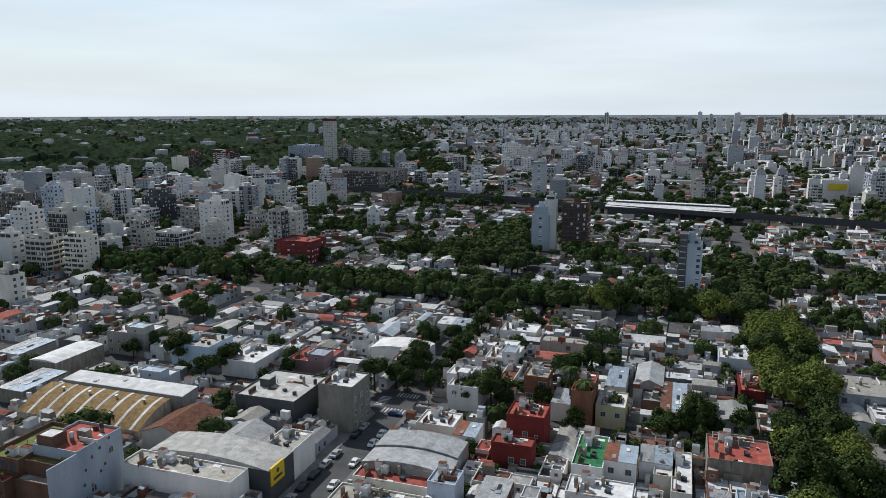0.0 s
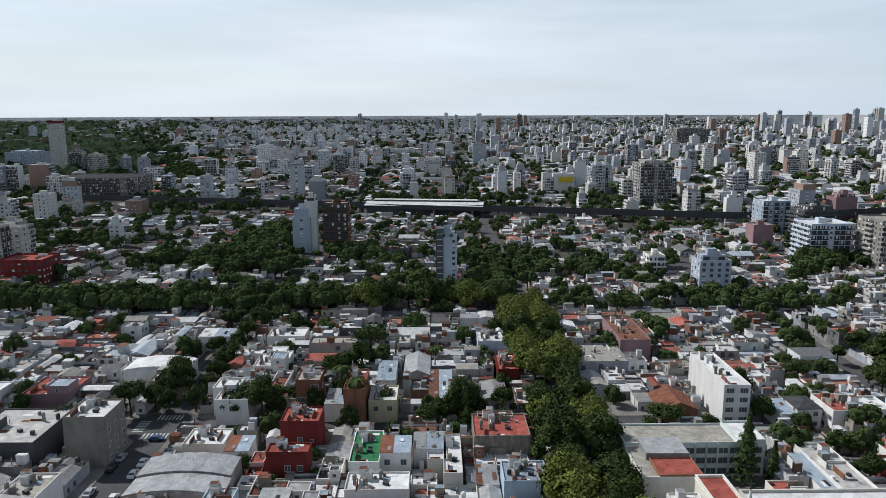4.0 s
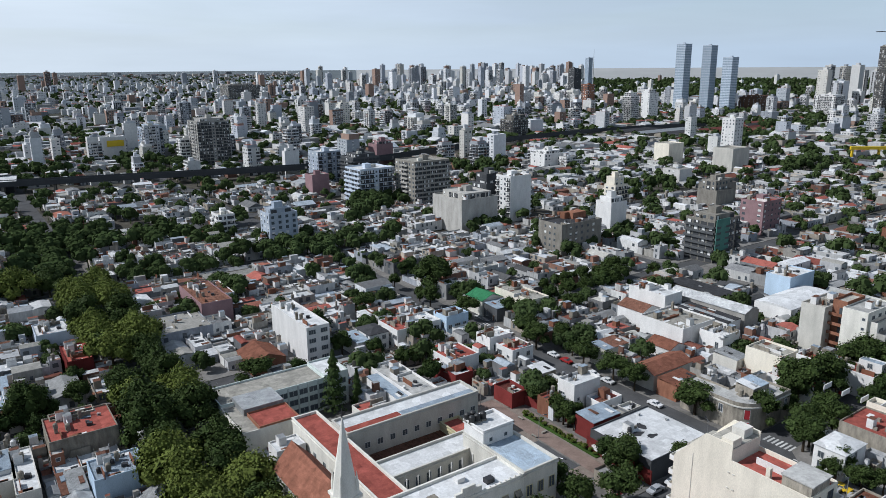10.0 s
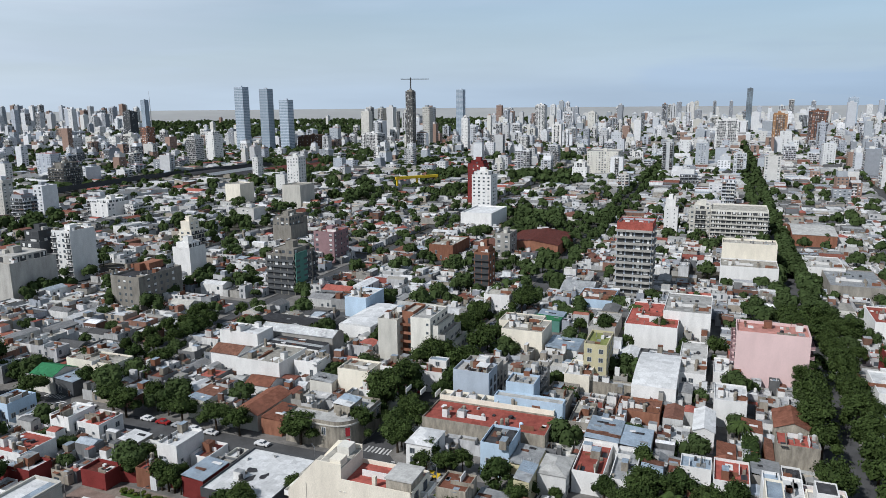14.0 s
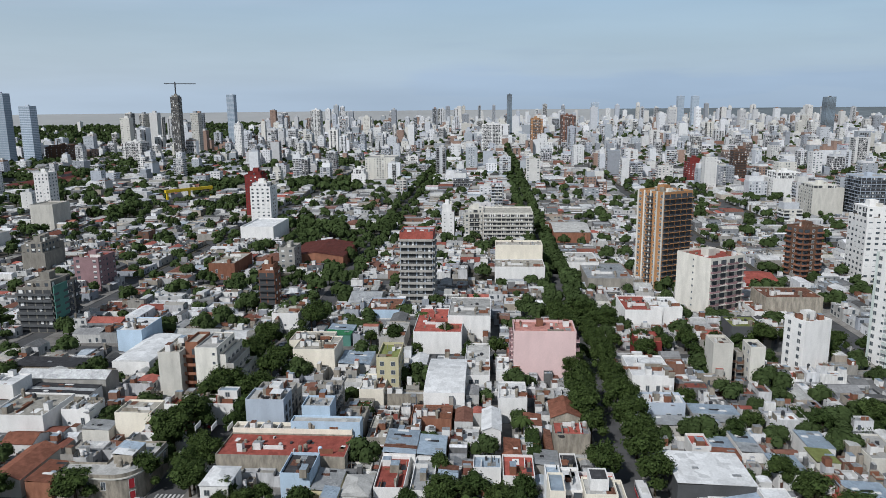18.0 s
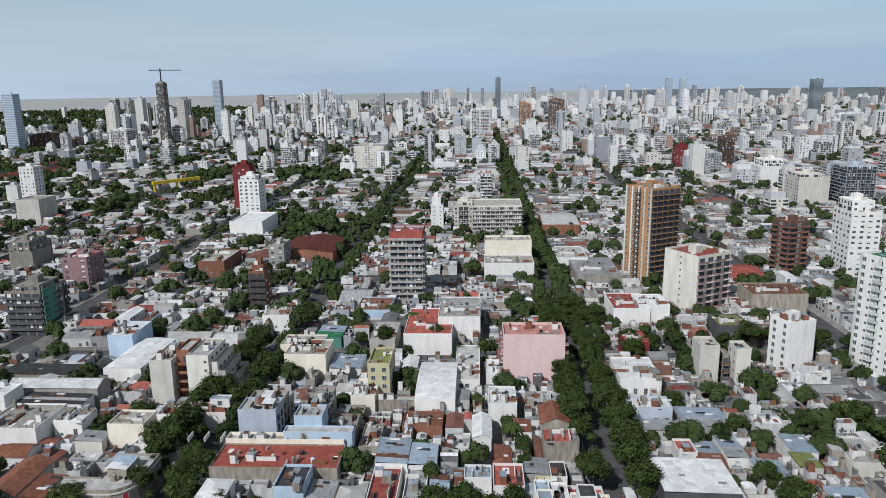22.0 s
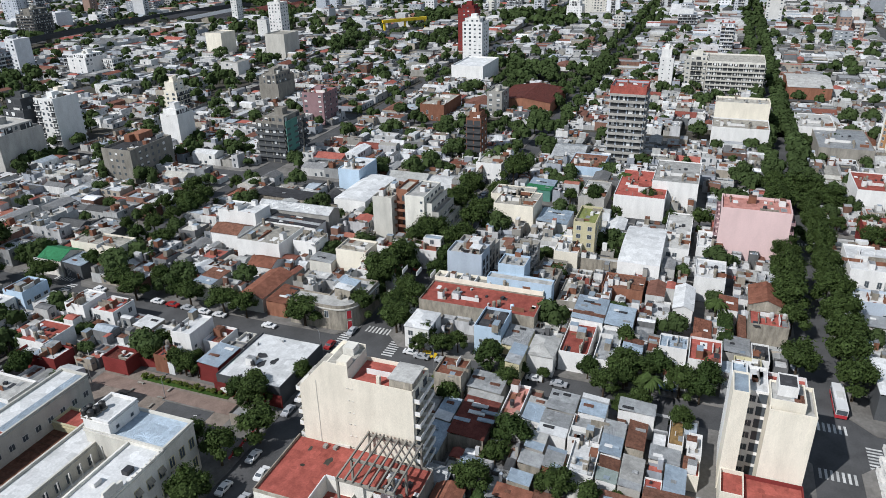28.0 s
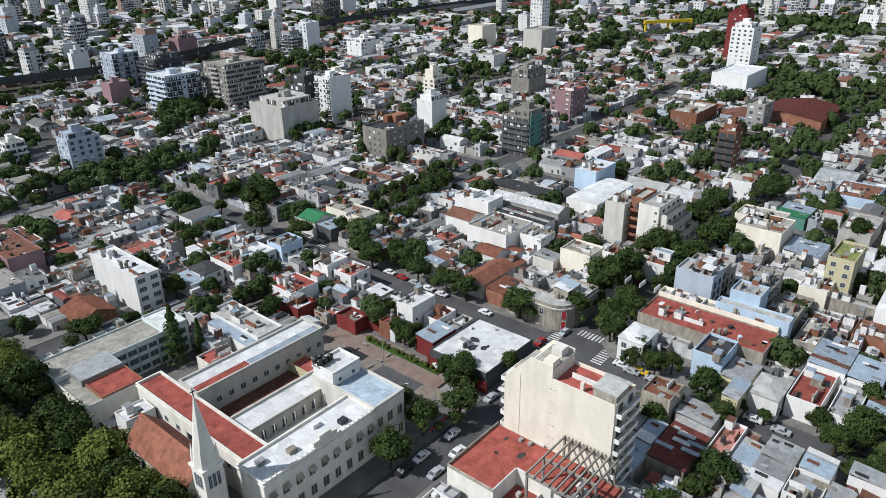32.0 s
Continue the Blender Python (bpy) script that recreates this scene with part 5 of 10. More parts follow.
# ---- houses round the square and along the slanting street ----
# u0, v0, u1, v1, eaves, wall, roof, shape, extras (w windows, b roof clutter, t water tanks, k skylights)
TAKEN.append((131.5, 59.8, 6.5, 3.8, 0.0))
PLOTS = [
    (114.4, 37.8, 130.8, 45.9, 5.0, "old", "r_maroon", "shed", "k"),
    (131.2, 38.9, 138.6, 47.2, 5.2, "greywall", "r_zinc", "shed", ""),
    (118.6, 46.8, 127.3, 50.6, 4.6, "old", "r_white", "shed", ""),
    (108.0, 46.0, 118.4, 52.2, 4.4, "old", "r_bluezinc", "shed", ""),
    (122.3, 32.8, 136.5, 37.2, 4.5, "white", "r_pink", "flat", ""),
    (125.0, 28.1, 133.6, 32.2, 4.4, "white", "r_bluezinc", "shed", ""),
    (130.4, 21.5, 137.8, 28.0, 4.4, "greywall", "r_zinc", "shed", ""),
    (121.8, 21.7, 130.0, 28.0, 4.2, "white", "r_white", "shed", ""),
    (131.0, 14.8, 138.2, 20.8, 4.6, "white", "r_bluezinc", "shed", ""),
    (122.2, 14.8, 130.6, 21.4, 4.0, "white", "r_zinc", "flat", ""),
    (129.5, 47.9, 137.2, 54.8, 8.6, "old", "r_tile", "flat", "w"),
    (119.3, 9.9, 130.6, 14.4, 4.5, "white", "r_bluezinc", "shed", ""),
    (111.6, 14.2, 121.8, 19.8, 4.2, "white", "r_white", "flat", "b"),
    (111.8, 9.7, 119.1, 13.8, 4.0, "white", "r_palegreen", "shed", ""),
    (111.5, 5.0, 121.0, 9.4, 4.0, "greywall", "r_zinc", "shed", ""),
    (123.4, 5.6, 132.6, 9.5, 4.0, "old", "r_rust", "shed", ""),
    (127.9, -2.0, 136.6, 1.2, 3.5, "white", "r_ochre", "flat", ""),
    (124.2, -5.6, 131.3, -2.8, 4.5, "white", "r_white", "flat", ""),
    (119.3, -5.5, 124.1, -2.8, 3.5, "cream", "r_red", "flat", ""),
    (112.4, 1.2, 116.8, 4.7, 3.0, "white", "r_red", "flat", ""),
    (112.4, -3.1, 120.6, 1.0, 4.0, "white", "r_bluezinc", "shed", ""),
    (116.0, 25.3, 121.6, 29.3, 4.5, "greywall", "r_bluezinc", "shed", ""),
    (111.4, 24.8, 115.6, 29.5, 4.0, "old", "r_zinc", "shed", ""),
    (105.7, 25.6, 109.3, 30.2, 4.0, "old", "r_bluezinc", "shed", ""),
    (112.0, 20.6, 118.4, 24.6, 4.0, "brick", "r_zinc", "shed", ""),
    (150.6, 64.4, 160.0, 71.4, 6.6, "white", "r_white", "hip", "w"),
    (153.4, 45.2, 164.0, 52.6, 8.0, "lightblue", "r_dark", "flat", "w"),
    (152.0, 38.2, 162.4, 44.8, 5.0, "yellowwall", "r_zinc", "shed", "w"),
    (149.0, 30.4, 158.8, 37.2, 5.8, "white", "r_grey", "hip", "w"),
    (153.2, 22.6, 168.8, 30.0, 5.0, "white", "r_red", "flat", "w"),
    (168.9, 21.4, 182.4, 30.0, 6.4, "white", "r_bluezinc", "shed", ""),
    (152.2, 15.6, 168.6, 21.2, 5.0, "white", "r_zinc", "flat", "w"),
    (158.9, 10.0, 165.7, 15.0, 5.0, "white", "r_bluezinc", "shed", ""),
    (160.6, -0.6, 167.0, 6.3, 7.0, "white", "r_bluezinc", "flat", "w"),
    (158.4, -8.8, 169.4, -1.0, 6.0, "white", "r_red", "flat", "w"),
    (184.4, -1.0, 198.6, 4.4, 6.0, "white", "r_white", "gable", "w"),
    (193.6, -24.6, 205.6, -15.6, 6.0, "old", "r_tile", "gable", ""),
    (176.0, -24.4, 183.8, -14.9, 9.0, "old", "r_red", "flat", "t"),
    (187.8, -12.6, 195.8, -7.5, 6.0, "white", "r_tile", "shed", ""),
    (166.8, -15.6, 175.0, -9.2, 5.0, "greywall", "r_zinc", "shed", "w"),
    (165.0, -20.0, 173.0, -15.8, 5.0, "white", "r_dark", "flat", "w"),
    (175.4, -14.7, 187.2, -12.8, 5.0, "brick", "r_rust", "shed", ""),
    (175.8, -6.2, 184.2, -1.6, 3.6, "brick", "r_tile", "shed", ""),
    (179.5, 30.6, 194.0, 36.2, 5.0, "concrete", "r_beige", "flat", "b"),
    (65.4, 194.8, 76.2, 207.8, 4.0, "brick", "r_tile", "gable", ""),
    (90.2, 144.8, 98.4, 168.0, 6.0, "white", "r_grey", "flat", "w"),
    (86.6, 144.6, 90.0, 163.0, 5.6, "white", "r_bluezinc", "shed", ""),
    (75.8, 144.8, 83.0, 151.4, 5.0, "ivory", "r_red", "flat", ""),
    (119.2, 108.6, 128.8, 114.8, 5.0, "redwall", "r_bluezinc", "shed", ""),
    (125.2, 121.2, 135.0, 127.4, 8.0, "white", "r_white", "flat", "w"),
    (129.2, 115.6, 137.4, 120.8, 4.0, "white", "r_red", "flat", ""),
    (110.4, 185.4, 117.6, 197.8, 7.0, "white", "r_red", "flat", "w"),
    (118.9, 186.6, 128.4, 196.6, 6.5, "white", "r_white", "flat", "w"),
    (128.8, 184.0, 138.0, 191.8, 8.0, "lightblue", "r_bluezinc", "flat", "w"),
    (153.8, 188.0, 162.4, 195.6, 5.0, "darkgrey", "r_bluezinc", "shed", "w"),
    (163.2, 180.6, 172.0, 201.0, 8.0, "cream", "r_beige", "flat", "b"),
    (153.4, 196.0, 163.0, 205.8, 6.0, "ivory", "r_green", "gable", ""),
    (128.5, 160.5, 137.2, 167.5, 8.0, "white", "r_white", "flat", "w"),
    (130.2, 151.8, 138.6, 160.0, 6.5, "white", "r_red", "flat", "w"),
    (129.8, 139.1, 136.0, 145.0, 4.0, "old", "r_white", "shed", ""),
    (114.6, 133.6, 120.2, 141.4, 3.6, "redwall", "r_maroon", "flat", ""),
    (108.8, 151.4, 115.2, 164.6, 4.0, "redwall", "r_white", "flat", "b"),
    (116.0, 170.0, 124.0, 174.7, 3.5, "old", "r_red", "shed", ""),
    (102.4, 189.4, 109.6, 198.8, 6.2, "white", "r_dark", "hip", "w"),
    (97.4, 188.3, 102.2, 198.4, 5.0, "white", "r_bluezinc", "shed", ""),
    (112.4, 209.5, 122.2, 216.8, 4.0, "white", "r_white", "shed", ""),
    (180.4, 129.0, 196.8, 145.8, 9.0, "white", "r_beige", "flat", "b"),
    (153.8, 118.4, 171.2, 127.0, 5.0, "ivory", "r_tile", "gable", "w"),
    (153.4, 110.4, 164.2, 117.0, 4.5, "brick", "r_tile", "shed", ""),
    (183.4, 98.8, 192.8, 109.6, 9.0, "cream", "r_beige", "flat", ""),
    (190.0, 90.4, 198.2, 98.0, 9.0, "white", "r_red", "flat", "w"),
    (187.0, 119.2, 195.7, 127.8, 8.0, "white", "r_white", "flat", "wb"),
    (172.4, 127.4, 180.0, 136.4, 5.0, "white", "r_tile", "gable", "w"),
    (154.6, 137.1, 164.8, 143.5, 6.0, "ivory", "r_bluezinc", "shed", "w"),
    (180.4, 110.0, 186.6, 118.0, 5.5, "ivory", "r_zinc", "shed", "w"),
    (177.8, 86.2, 184.0, 95.5, 7.0, "white", "r_tile", "shed", "w"),
    (186.0, 149.4, 195.0, 160.5, 8.0, "white", "r_rust", "gable", ""),
    (207.4, 125.2, 215.5, 155.4, 10.0, "greywall", "r_zinc", "gable", ""),
    (228.2, 121.0, 258.0, 134.6, 8.0, "white", "r_white", "vault", ""),
    (195.6, 148.0, 205.0, 164.0, 12.0, "white", "r_white", "flat", ""),
    (199.0, 126.0, 206.6, 147.0, 8.2, "white", "r_dark", "shed", ""),
    (180.4, -89.6, 190.8, -82.4, 4.5, "white", "r_bluezinc", "shed", ""),
    (172.4, -87.2, 180.2, -81.0, 4.5, "ivory", "r_olive", "shed", ""),
    (191.4, -63.6, 198.0, -41.6, 5.0, "greywall", "r_zinc", "shed", ""),
    (199.2, -55.2, 207.4, -42.4, 8.0, "bluegrey", "r_white", "flat", "w"),
    (218.8, -56.8, 238.0, -43.4, 9.0, "white", "r_white", "flat", "w"),
    (176.6, -56.0, 184.2, -51.0, 5.8, "white", "r_red", "flat", "w"),
    (412.0, 90.0, 457.0, 124.0, 7.0, "brick", "r_maroon", "gable", ""),
    (284.0, 83.0, 305.0, 94.5, 9.0, "white", "r_beige", "flat", "wb"),
    (380.0, 145.0, 410.0, 160.0, 9.0, "brick", "r_beige", "flat", "w"),
    (360.0, -145.0, 388.0, -114.0, 5.0, "redwall", "r_red", "gable", ""),
]


def plot(u0, v0, u1, v1, h, wall, roof, style, extra):
    """One house on a plot of the street grid."""
    w, d = u1 - u0 - 0.08, v1 - v0 - 0.08
    x, y = xy((u0 + u1) / 2, (v0 + v1) / 2)
    take(x, y, w, d, 5.8)
    rng = random.Random(int(u0 * 13 + v0 * 7))
    side_on = style in ("gable", "vault") and w > d
    ops = []
    if "w" in extra:
        for side, span in ((3, d), (0, w), (2, w)):
            if side_on:
                side, span = (side + 1) % 4, span
            n = max(1, int(span / 2.9))
            for fl in range(max(1, int(h / 3.1))):
                for k in range(n):
                    if rng.random() < 0.72:
                        ops.append((side, -span / 2 + span * (k + 0.5) / n, fl * 3.0 + (0.9 if h > 4 else 0.6), rng.choice("wwtls" if fl else "wtdgs")))
        ops = [(a, b, (0.02 if k in "dg" else c), k) for a, b, c, k in ops if c + 2.2 < h + 0.5]
    ob = house(x, y, 95.8 if side_on else 5.8, d if side_on else w, w if side_on else d, h, wall, roof, style, ops[:14], parapet=rng.uniform(0.35, 0.8), clutter=3 if "t" in extra else 1 if "b" in extra else 0, seed=int(u0 * 31 + v0), bits=2.2 if "b" in extra else 0.9)
    if "k" in extra:
        for k, (a, b) in enumerate(((0.5, 0.0), (0.5, 0.16), (0.16, 0.05), (0.16, -0.12), (0.8, -0.2))):
            light = Mesh()
            light.box(-1.9, -0.55, 0, 1.9, 0.55, 0.3)
            part("skylight", light, ["r_white" if k < 2 else "r_bluezinc"], ob, "raised sheet skylight", at=pose((b) * w, (a - 0.5) * d, h + 0.35, 0, 0, 90))
    return ob


for row in PLOTS:
    plot(*row)


def school():
    """The pale school: a long window wing and a lower wing with a grey sheet and a red terrace."""
    o = (63, 165)
    ob = empty("school", "pale green-grey school with wide windows and stained flat roof", "building", place=Matrix.Translation((*xy(*o), 0.12)) @ pose(0, 0, 0, 0, 0, 5.8))
    take(*xy(63.5, 161), 35, 27, 5.8)
    block_of(ob, "long_wing", 46, 163, 74, 174, 0, 8.8, "palegreen", "r_beige", o, 0.5)
    block_of(ob, "end_wing", 74, 163, 81, 174, 0, 9.4, "palegreen", "r_white", o, 0.5)
    block_of(ob, "side_wing", 46, 147.5, 60, 163, 0, 8.2, "ivory", "r_beige", o, 0.4)
    block_of(ob, "red_terrace", 50, 147.6, 59.9, 156, 8.2, 8.7, "brick", "r_red", o, 0.4)
    sheet = Mesh()
    sheet.box(49.4 - o[0], 156.3 - o[1], 8.2, 59.6 - o[0], 164.8 - o[1], 9.9)
    part("sheet_roof", sheet, ["r_zinc"], ob, "grey corrugated sheet roof")
    for z in (0.9, 3.7, 6.3):
        for k in range(5):
            put(ob, WINDOW_SCHOOL, "window", 0, 62.2 + k * 2.8, 163, z, o)
        for u in (76, 79):
            put(ob, WINDOW_SCHOOL, "window", 0, u, 163, z, o)
        for v in (150, 153.5, 157, 160.5):
            put(ob, WINDOW_WIDE, "window", 1, 60, v, z, o)
    for k in range(6):
        pier = Mesh()
        pier.box(-0.2, -0.25, 0, 0.2, 0.02, 9.0)
        part("pier", pier, ["palegreen"], ob, at=pose(60.8 + k * 2.8 - o[0], 163 - o[1], 0))


def corner_house():
    """The tall white house at the corner of the bus street: a blank wall, balconies on the street side, red and pale blue roofs."""
    o = (127, -48)
    ob = empty("apartment_building", "white corner apartment building with blank wall and street balconies", "building", "apartment buildings", Matrix.Translation((*xy(*o), 0.12)) @ pose(0, 0, 0, 0, 0, 5.8))
    take(*xy(127, -48.5), 15.4, 17.4, 5.8)
    block_of(ob, "main_wing", 119.5, -57, 131, -42, 0, 18.0, "white", "r_bluezinc", o, 0.5)
    block_of(ob, "street_wing", 121, -42, 134.5, -40, 0, 15.4, "white", "r_red", o, 0.8)
    block_of(ob, "rear_wing", 131, -57, 134.5, -42, 0, 15.6, "white", "r_red", o, 0.9)
    block_of(ob, "stair_hut", 129, -56.4, 133, -51, 15.6, 19.4, "white", "r_white", o, 0.2)
    tilt = Mesh()
    tilt.face([(121.2 - o[0], -44.6 - o[1], 18.3), (130.6 - o[0], -42.2 - o[1], 18.3), (130.6 - o[0], -50 - o[1], 19.9), (121.2 - o[0], -51 - o[1], 19.9)])
    part("sloped_roof", tilt, ["r_bluezinc"], ob, "pale blue sloping sheet roof")
    rail = balcony_mesh(2.6, "white", "white", True)
    for fl in range(1, 6):
        for u in (123.2, 126.6, 130.0, 133.0):
            put(ob, WINDOW_SHADE, "window", 2, u, -40, fl * 2.9 + 0.3, o)
            part("balcony", rail, [], ob, at=pose(u - o[0], -40 - o[1], fl * 2.9 - 0.1))
    roof_bits(Matrix.Translation((*xy(125, -53), 0.1)) @ pose(0, 0, 0, 0, 0, 5.8), 7, 5, 18.0, random.Random(12), 1.6)


def hedge(u0, v0, u1, v1, wide, high, mat="leaf_dark"):
    """A clipped hedge or a wall of ivy: leaves over a dense core."""
    rng = random.Random(int(u0 + v1))
    m = Mesh()
    w, d = abs(u1 - u0) + wide, abs(v1 - v0) + wide
    m.box(-w / 2 + 0.3, -d / 2 + 0.3, 0, w / 2 - 0.3, d / 2 - 0.3, high - 0.3)
    for k in range(int((w + d) * high * 4 + w * d * 5)):
        x, y, z = rng.uniform(-w / 2, w / 2), rng.uniform(-d / 2, d / 2), rng.uniform(0.2, high)
        side = rng.random() * (w * d + (w + d) * high * 2)
        if side < w * d:
            z = high + rng.uniform(-0.25, 0.2)
        elif side < w * d + w * high * 2:
            y = d / 2 * rng.choice((-1, 1))
        else:
            x = w / 2 * rng.choice((-1, 1))
        p = Vector((x, y, z))
        t = Vector((rng.gauss(0, 1), rng.gauss(0, 1), rng.gauss(0, 1))).normalized() * rng.uniform(0.2, 0.4)
        b = t.orthogonal().normalized() * rng.uniform(0.15, 0.32)
        m.face([tuple(p - t), tuple(p - b), tuple(p + t), tuple(p + b)])
    thing("hedge", m, [mat], "dense green hedge along a garden wall", "hedge", "hedges", place=Matrix.Translation((*xy((u0 + u1) / 2, (v0 + v1) / 2), 0.15)) @ pose(0, 0, 0, 0, 0, 5.8))


# ---- buildings by the square with the crossing ----
def cream_apartments():
    """Nine floors between blank party walls; the street end slopes back, balconies stand at both ends."""
    TAKEN.append((105.2, 60.0, 4.6, 12.8, 0.0))
    place = Matrix.Translation((*xy(105.2, 60.0), 0.1)) @ pose(0, 0, 0, 0, 0, 5.8)
    profile = [(-12.4, 0), (-12.4, 24.6), (1.2, 24.6), (1.2, 27.4), (6.4, 27.4), (12.5, 20.4), (12.5, 0)]

    def prism(m, x0, x1, drop, mat=0):
        pts = [(y, z - drop if z else z) for y, z in profile]
        m.face([(x0, y, z) for y, z in pts][::-1], mat)
        m.face([(x1, y, z) for y, z in pts], mat)
        for p, q in zip(pts, pts[1:]):
            m.face([(x0, *p), (x0, *q), (x1, *q), (x1, *p)], mat)

    body, west, east = Mesh(), Mesh(), Mesh()
    prism(body, -3.98, 3.98, 0.9)
    prism(west, -4.2, -3.98, 0.0)
    prism(east, 3.98, 4.2, 0.0)
    ob = thing("apartment_building", body, ["cream"], "tall cream apartment building with blank party walls and balconies", "building", "apartment buildings", place=place)
    part("party_wall", west, ["cream"], ob)
    part("party_wall", east, ["cream"], ob)
    for name, x0, y0, z0, x1, y1, z1, mat in (("terrace", -3.9, -12.0, 23.7, 3.9, 1.0, 23.82, "r_red"), ("roof", -3.9, 1.3, 26.5, 3.9, 6.2, 26.6, "r_beige"), ("cabin", -3.7, -12.2, 23.8, 1.8, -7.4, 26.2, "old"), ("cabin_roof", -3.9, -12.5, 26.2, 2.0, -7.2, 26.45, "r_grey"), ("stair_head", -3.9, 1.4, 26.6, -1.4, 3.6, 28.0, "cream"), ("water_tank", 0.6, 2.2, 26.6, 3.2, 4.6, 28.2, "ivory"), ("chimney", -3.4, -5.2, 23.8, -2.7, -4.5, 25.8, "cream"), ("parapet", -4.2, -12.4, 23.7, 4.2, -12.2, 24.6, "cream"), ("low_wall", -0.4, -6.6, 23.8, -0.2, -1.0, 25.0, "white")):
        m = Mesh()
        m.box(x0, y0, z0, x1, y1, z1)
        part(name, m, [mat], ob)
    # setbacks of the sloping street end
    for k, (y0, z0) in enumerate(((9.8, 20.2), (7.6, 22.8))):
        m = Mesh()
        m.box(-3.9, y0 - 0.2, z0, 3.9, y0 + 2.6, z0 + 0.9)
        part("setback", m, ["r_beige" if k % 2 else "ivory"], ob)
    rail = balcony_mesh(3.9, "cream", "white")
    for fl in range(8):
        for x in (-2.0, 2.0):
            for side in (0, 2):
                if side == 2 and fl > 6:
                    continue
                at = on_wall(side, 8.4, 24.8, x, fl * 2.9 + 1.4)
                part("window", WINDOW_SHADE, [], ob, at=on_wall(side, 8.4, 24.8, x, fl * 2.9 + 1.5))
                if fl:
                    part("balcony", rail, [], ob, at=at)
        if 1 < fl:
            for dx in (-0.5, 0.5):
                m = Mesh()
                m.box(-0.22, 0, 0, 0.22, 0.16, 0.16)
                part("air_vent", m, ["ivory"], ob, at=on_wall(3, 8.4, 0, 1.0 + dx, fl * 2.9 + 1.9))
    m = Mesh()
    m.box(-0.05, 0, 0, 0.05, 0.08, 22.5)
    part("downpipe", m, ["ivory"], ob, at=on_wall(3, 8.4, 0, 8.6, 0))


cream_apartments()


def red_terrace():
    """A low hall with a red coated terrace, a sunken corner court and a white parapet."""
    TAKEN.append((92.0, 62.0, 9.4, 12.4, 0.0))
    place = Matrix.Translation((*xy(92.3, 61.0), 0.1)) @ pose(0, 0, 0, 0, 0, 5.8)
    m = Mesh()
    m.box(-8.6, 1.4, 0, 8.5, 12.8, 7.5)
    m.box(-0.9, -9.0, 0, 8.5, 1.4, 7.5)
    m.box(-8.6, -4.6, 0, -0.9, 1.4, 4.4)
    ob = thing("hall", m, ["ivory"], "low pale hall under a stained red coated terrace", "building", place=place)
    for x0, y0, x1, y1, z in ((-8.35, 1.6, 8.4, 12.55, 7.5), (-0.7, -8.8, 8.4, 1.6, 7.505), (-8.4, -4.4, -1.1, 1.2, 4.4)):
        m = Mesh()
        m.box(x0, y0, z, x1, y1, z + 0.06)
        part("roof_coat", m, ["r_red"], ob)
    for x0, y0, x1, y1, z0, z1, mat in ((-8.6, 12.55, 8.5, 12.8, 7.5, 8.2, "old"), (-8.6, 1.4, -8.35, 12.55, 7.5, 8.2, "old"), (-8.6, 1.4, -0.9, 1.6, 7.5, 8.3, "white"), (-0.9, -4.6, -0.7, 1.4, 7.5, 8.3, "white"), (-8.6, -4.6, -8.4, 1.4, 4.4, 5.4, "ivory"), (-8.4, -4.6, -0.9, -4.4, 4.4, 5.4, "ivory"), (8.2, 0.9, 8.5, 4.0, 7.5, 8.1, "ivory")):
        m = Mesh()
        m.box(x0, y0, z0, x1, y1, z1)
        part("parapet", m, [mat], ob)
    for x, y, a, b in ((3.4, 3.2, 1.5, 0.8), (0.8, 7.6, 0.5, 0.7), (5.6, 8.6, 0.9, 0.4)):
        rng = random.Random(int(x * 9))
        m = Mesh()
        m.face([(x + a * rng.uniform(0.6, 1.1) * math.cos(k * 0.45), y + b * rng.uniform(0.6, 1.1) * math.sin(k * 0.45), 7.575) for k in range(14)])
        part("stain", m, ["yard"], ob)
    for x, y in ((7.0, 5.8), (7.2, 3.6), (-3.5, -1.0)):
        m = Mesh()
        m.box(x - 0.5, y - 0.4, 4.5 if x < 0 else 7.6, x + 0.5, y + 0.4, 5.3 if x < 0 else 8.2)
        part("air_unit", m, ["greywall"], ob)


red_terrace()
# dark grey walls stand for dark shop fronts and the shade on them
take(116.1, 110.2, 20.6, 18.0, 5.8)
house(116.1, 110.2, 5.8, 20.6, 18.0, 5.1, 'darkgrey', 'r_white', 'flat', parapet=0.4, label='low market hall with a patched white roof and sides coloured as dark shop fronts in shade', clutter=3, bits=0.03)
take(164.0, 72.8, 12.5, 33.7, 5.8)
house(164.0, 72.8, 5.8, 12.5, 33.7, 7.1, 'old', 'r_red', 'flat', parapet=0.4, clutter=6)
take(219.0, 57.7, 15.1, 7.2, 5.8)
block_tower(219.0, 57.7, 5.8, 15.1, 7.2, 5, 'yellowwall', 'r_olive', 'grid', near=True, top=False)
take(242.2, 93.0, 10.7, 15.5, 5.8)
house(242.2, 93.0, 5.8, 10.7, 15.5, 10.6, 'cream', 'r_beige', 'flat', parapet=0.4)
take(218.8, 38.7, 30.4, 12.8, 5.8)
house(218.8, 38.7, 5.8, 30.4, 12.8, 7.6, 'white', 'r_white', 'vault', parapet=0.4)
take(244.5, 165.4, 17.0, 9.8, 5.8)
house(244.5, 165.4, 5.8, 17.0, 9.8, 11.6, 'lightblue', 'r_white', 'flat', parapet=0.4)
take(64.8, 213.9, 7.7, 28.2, 5.8)
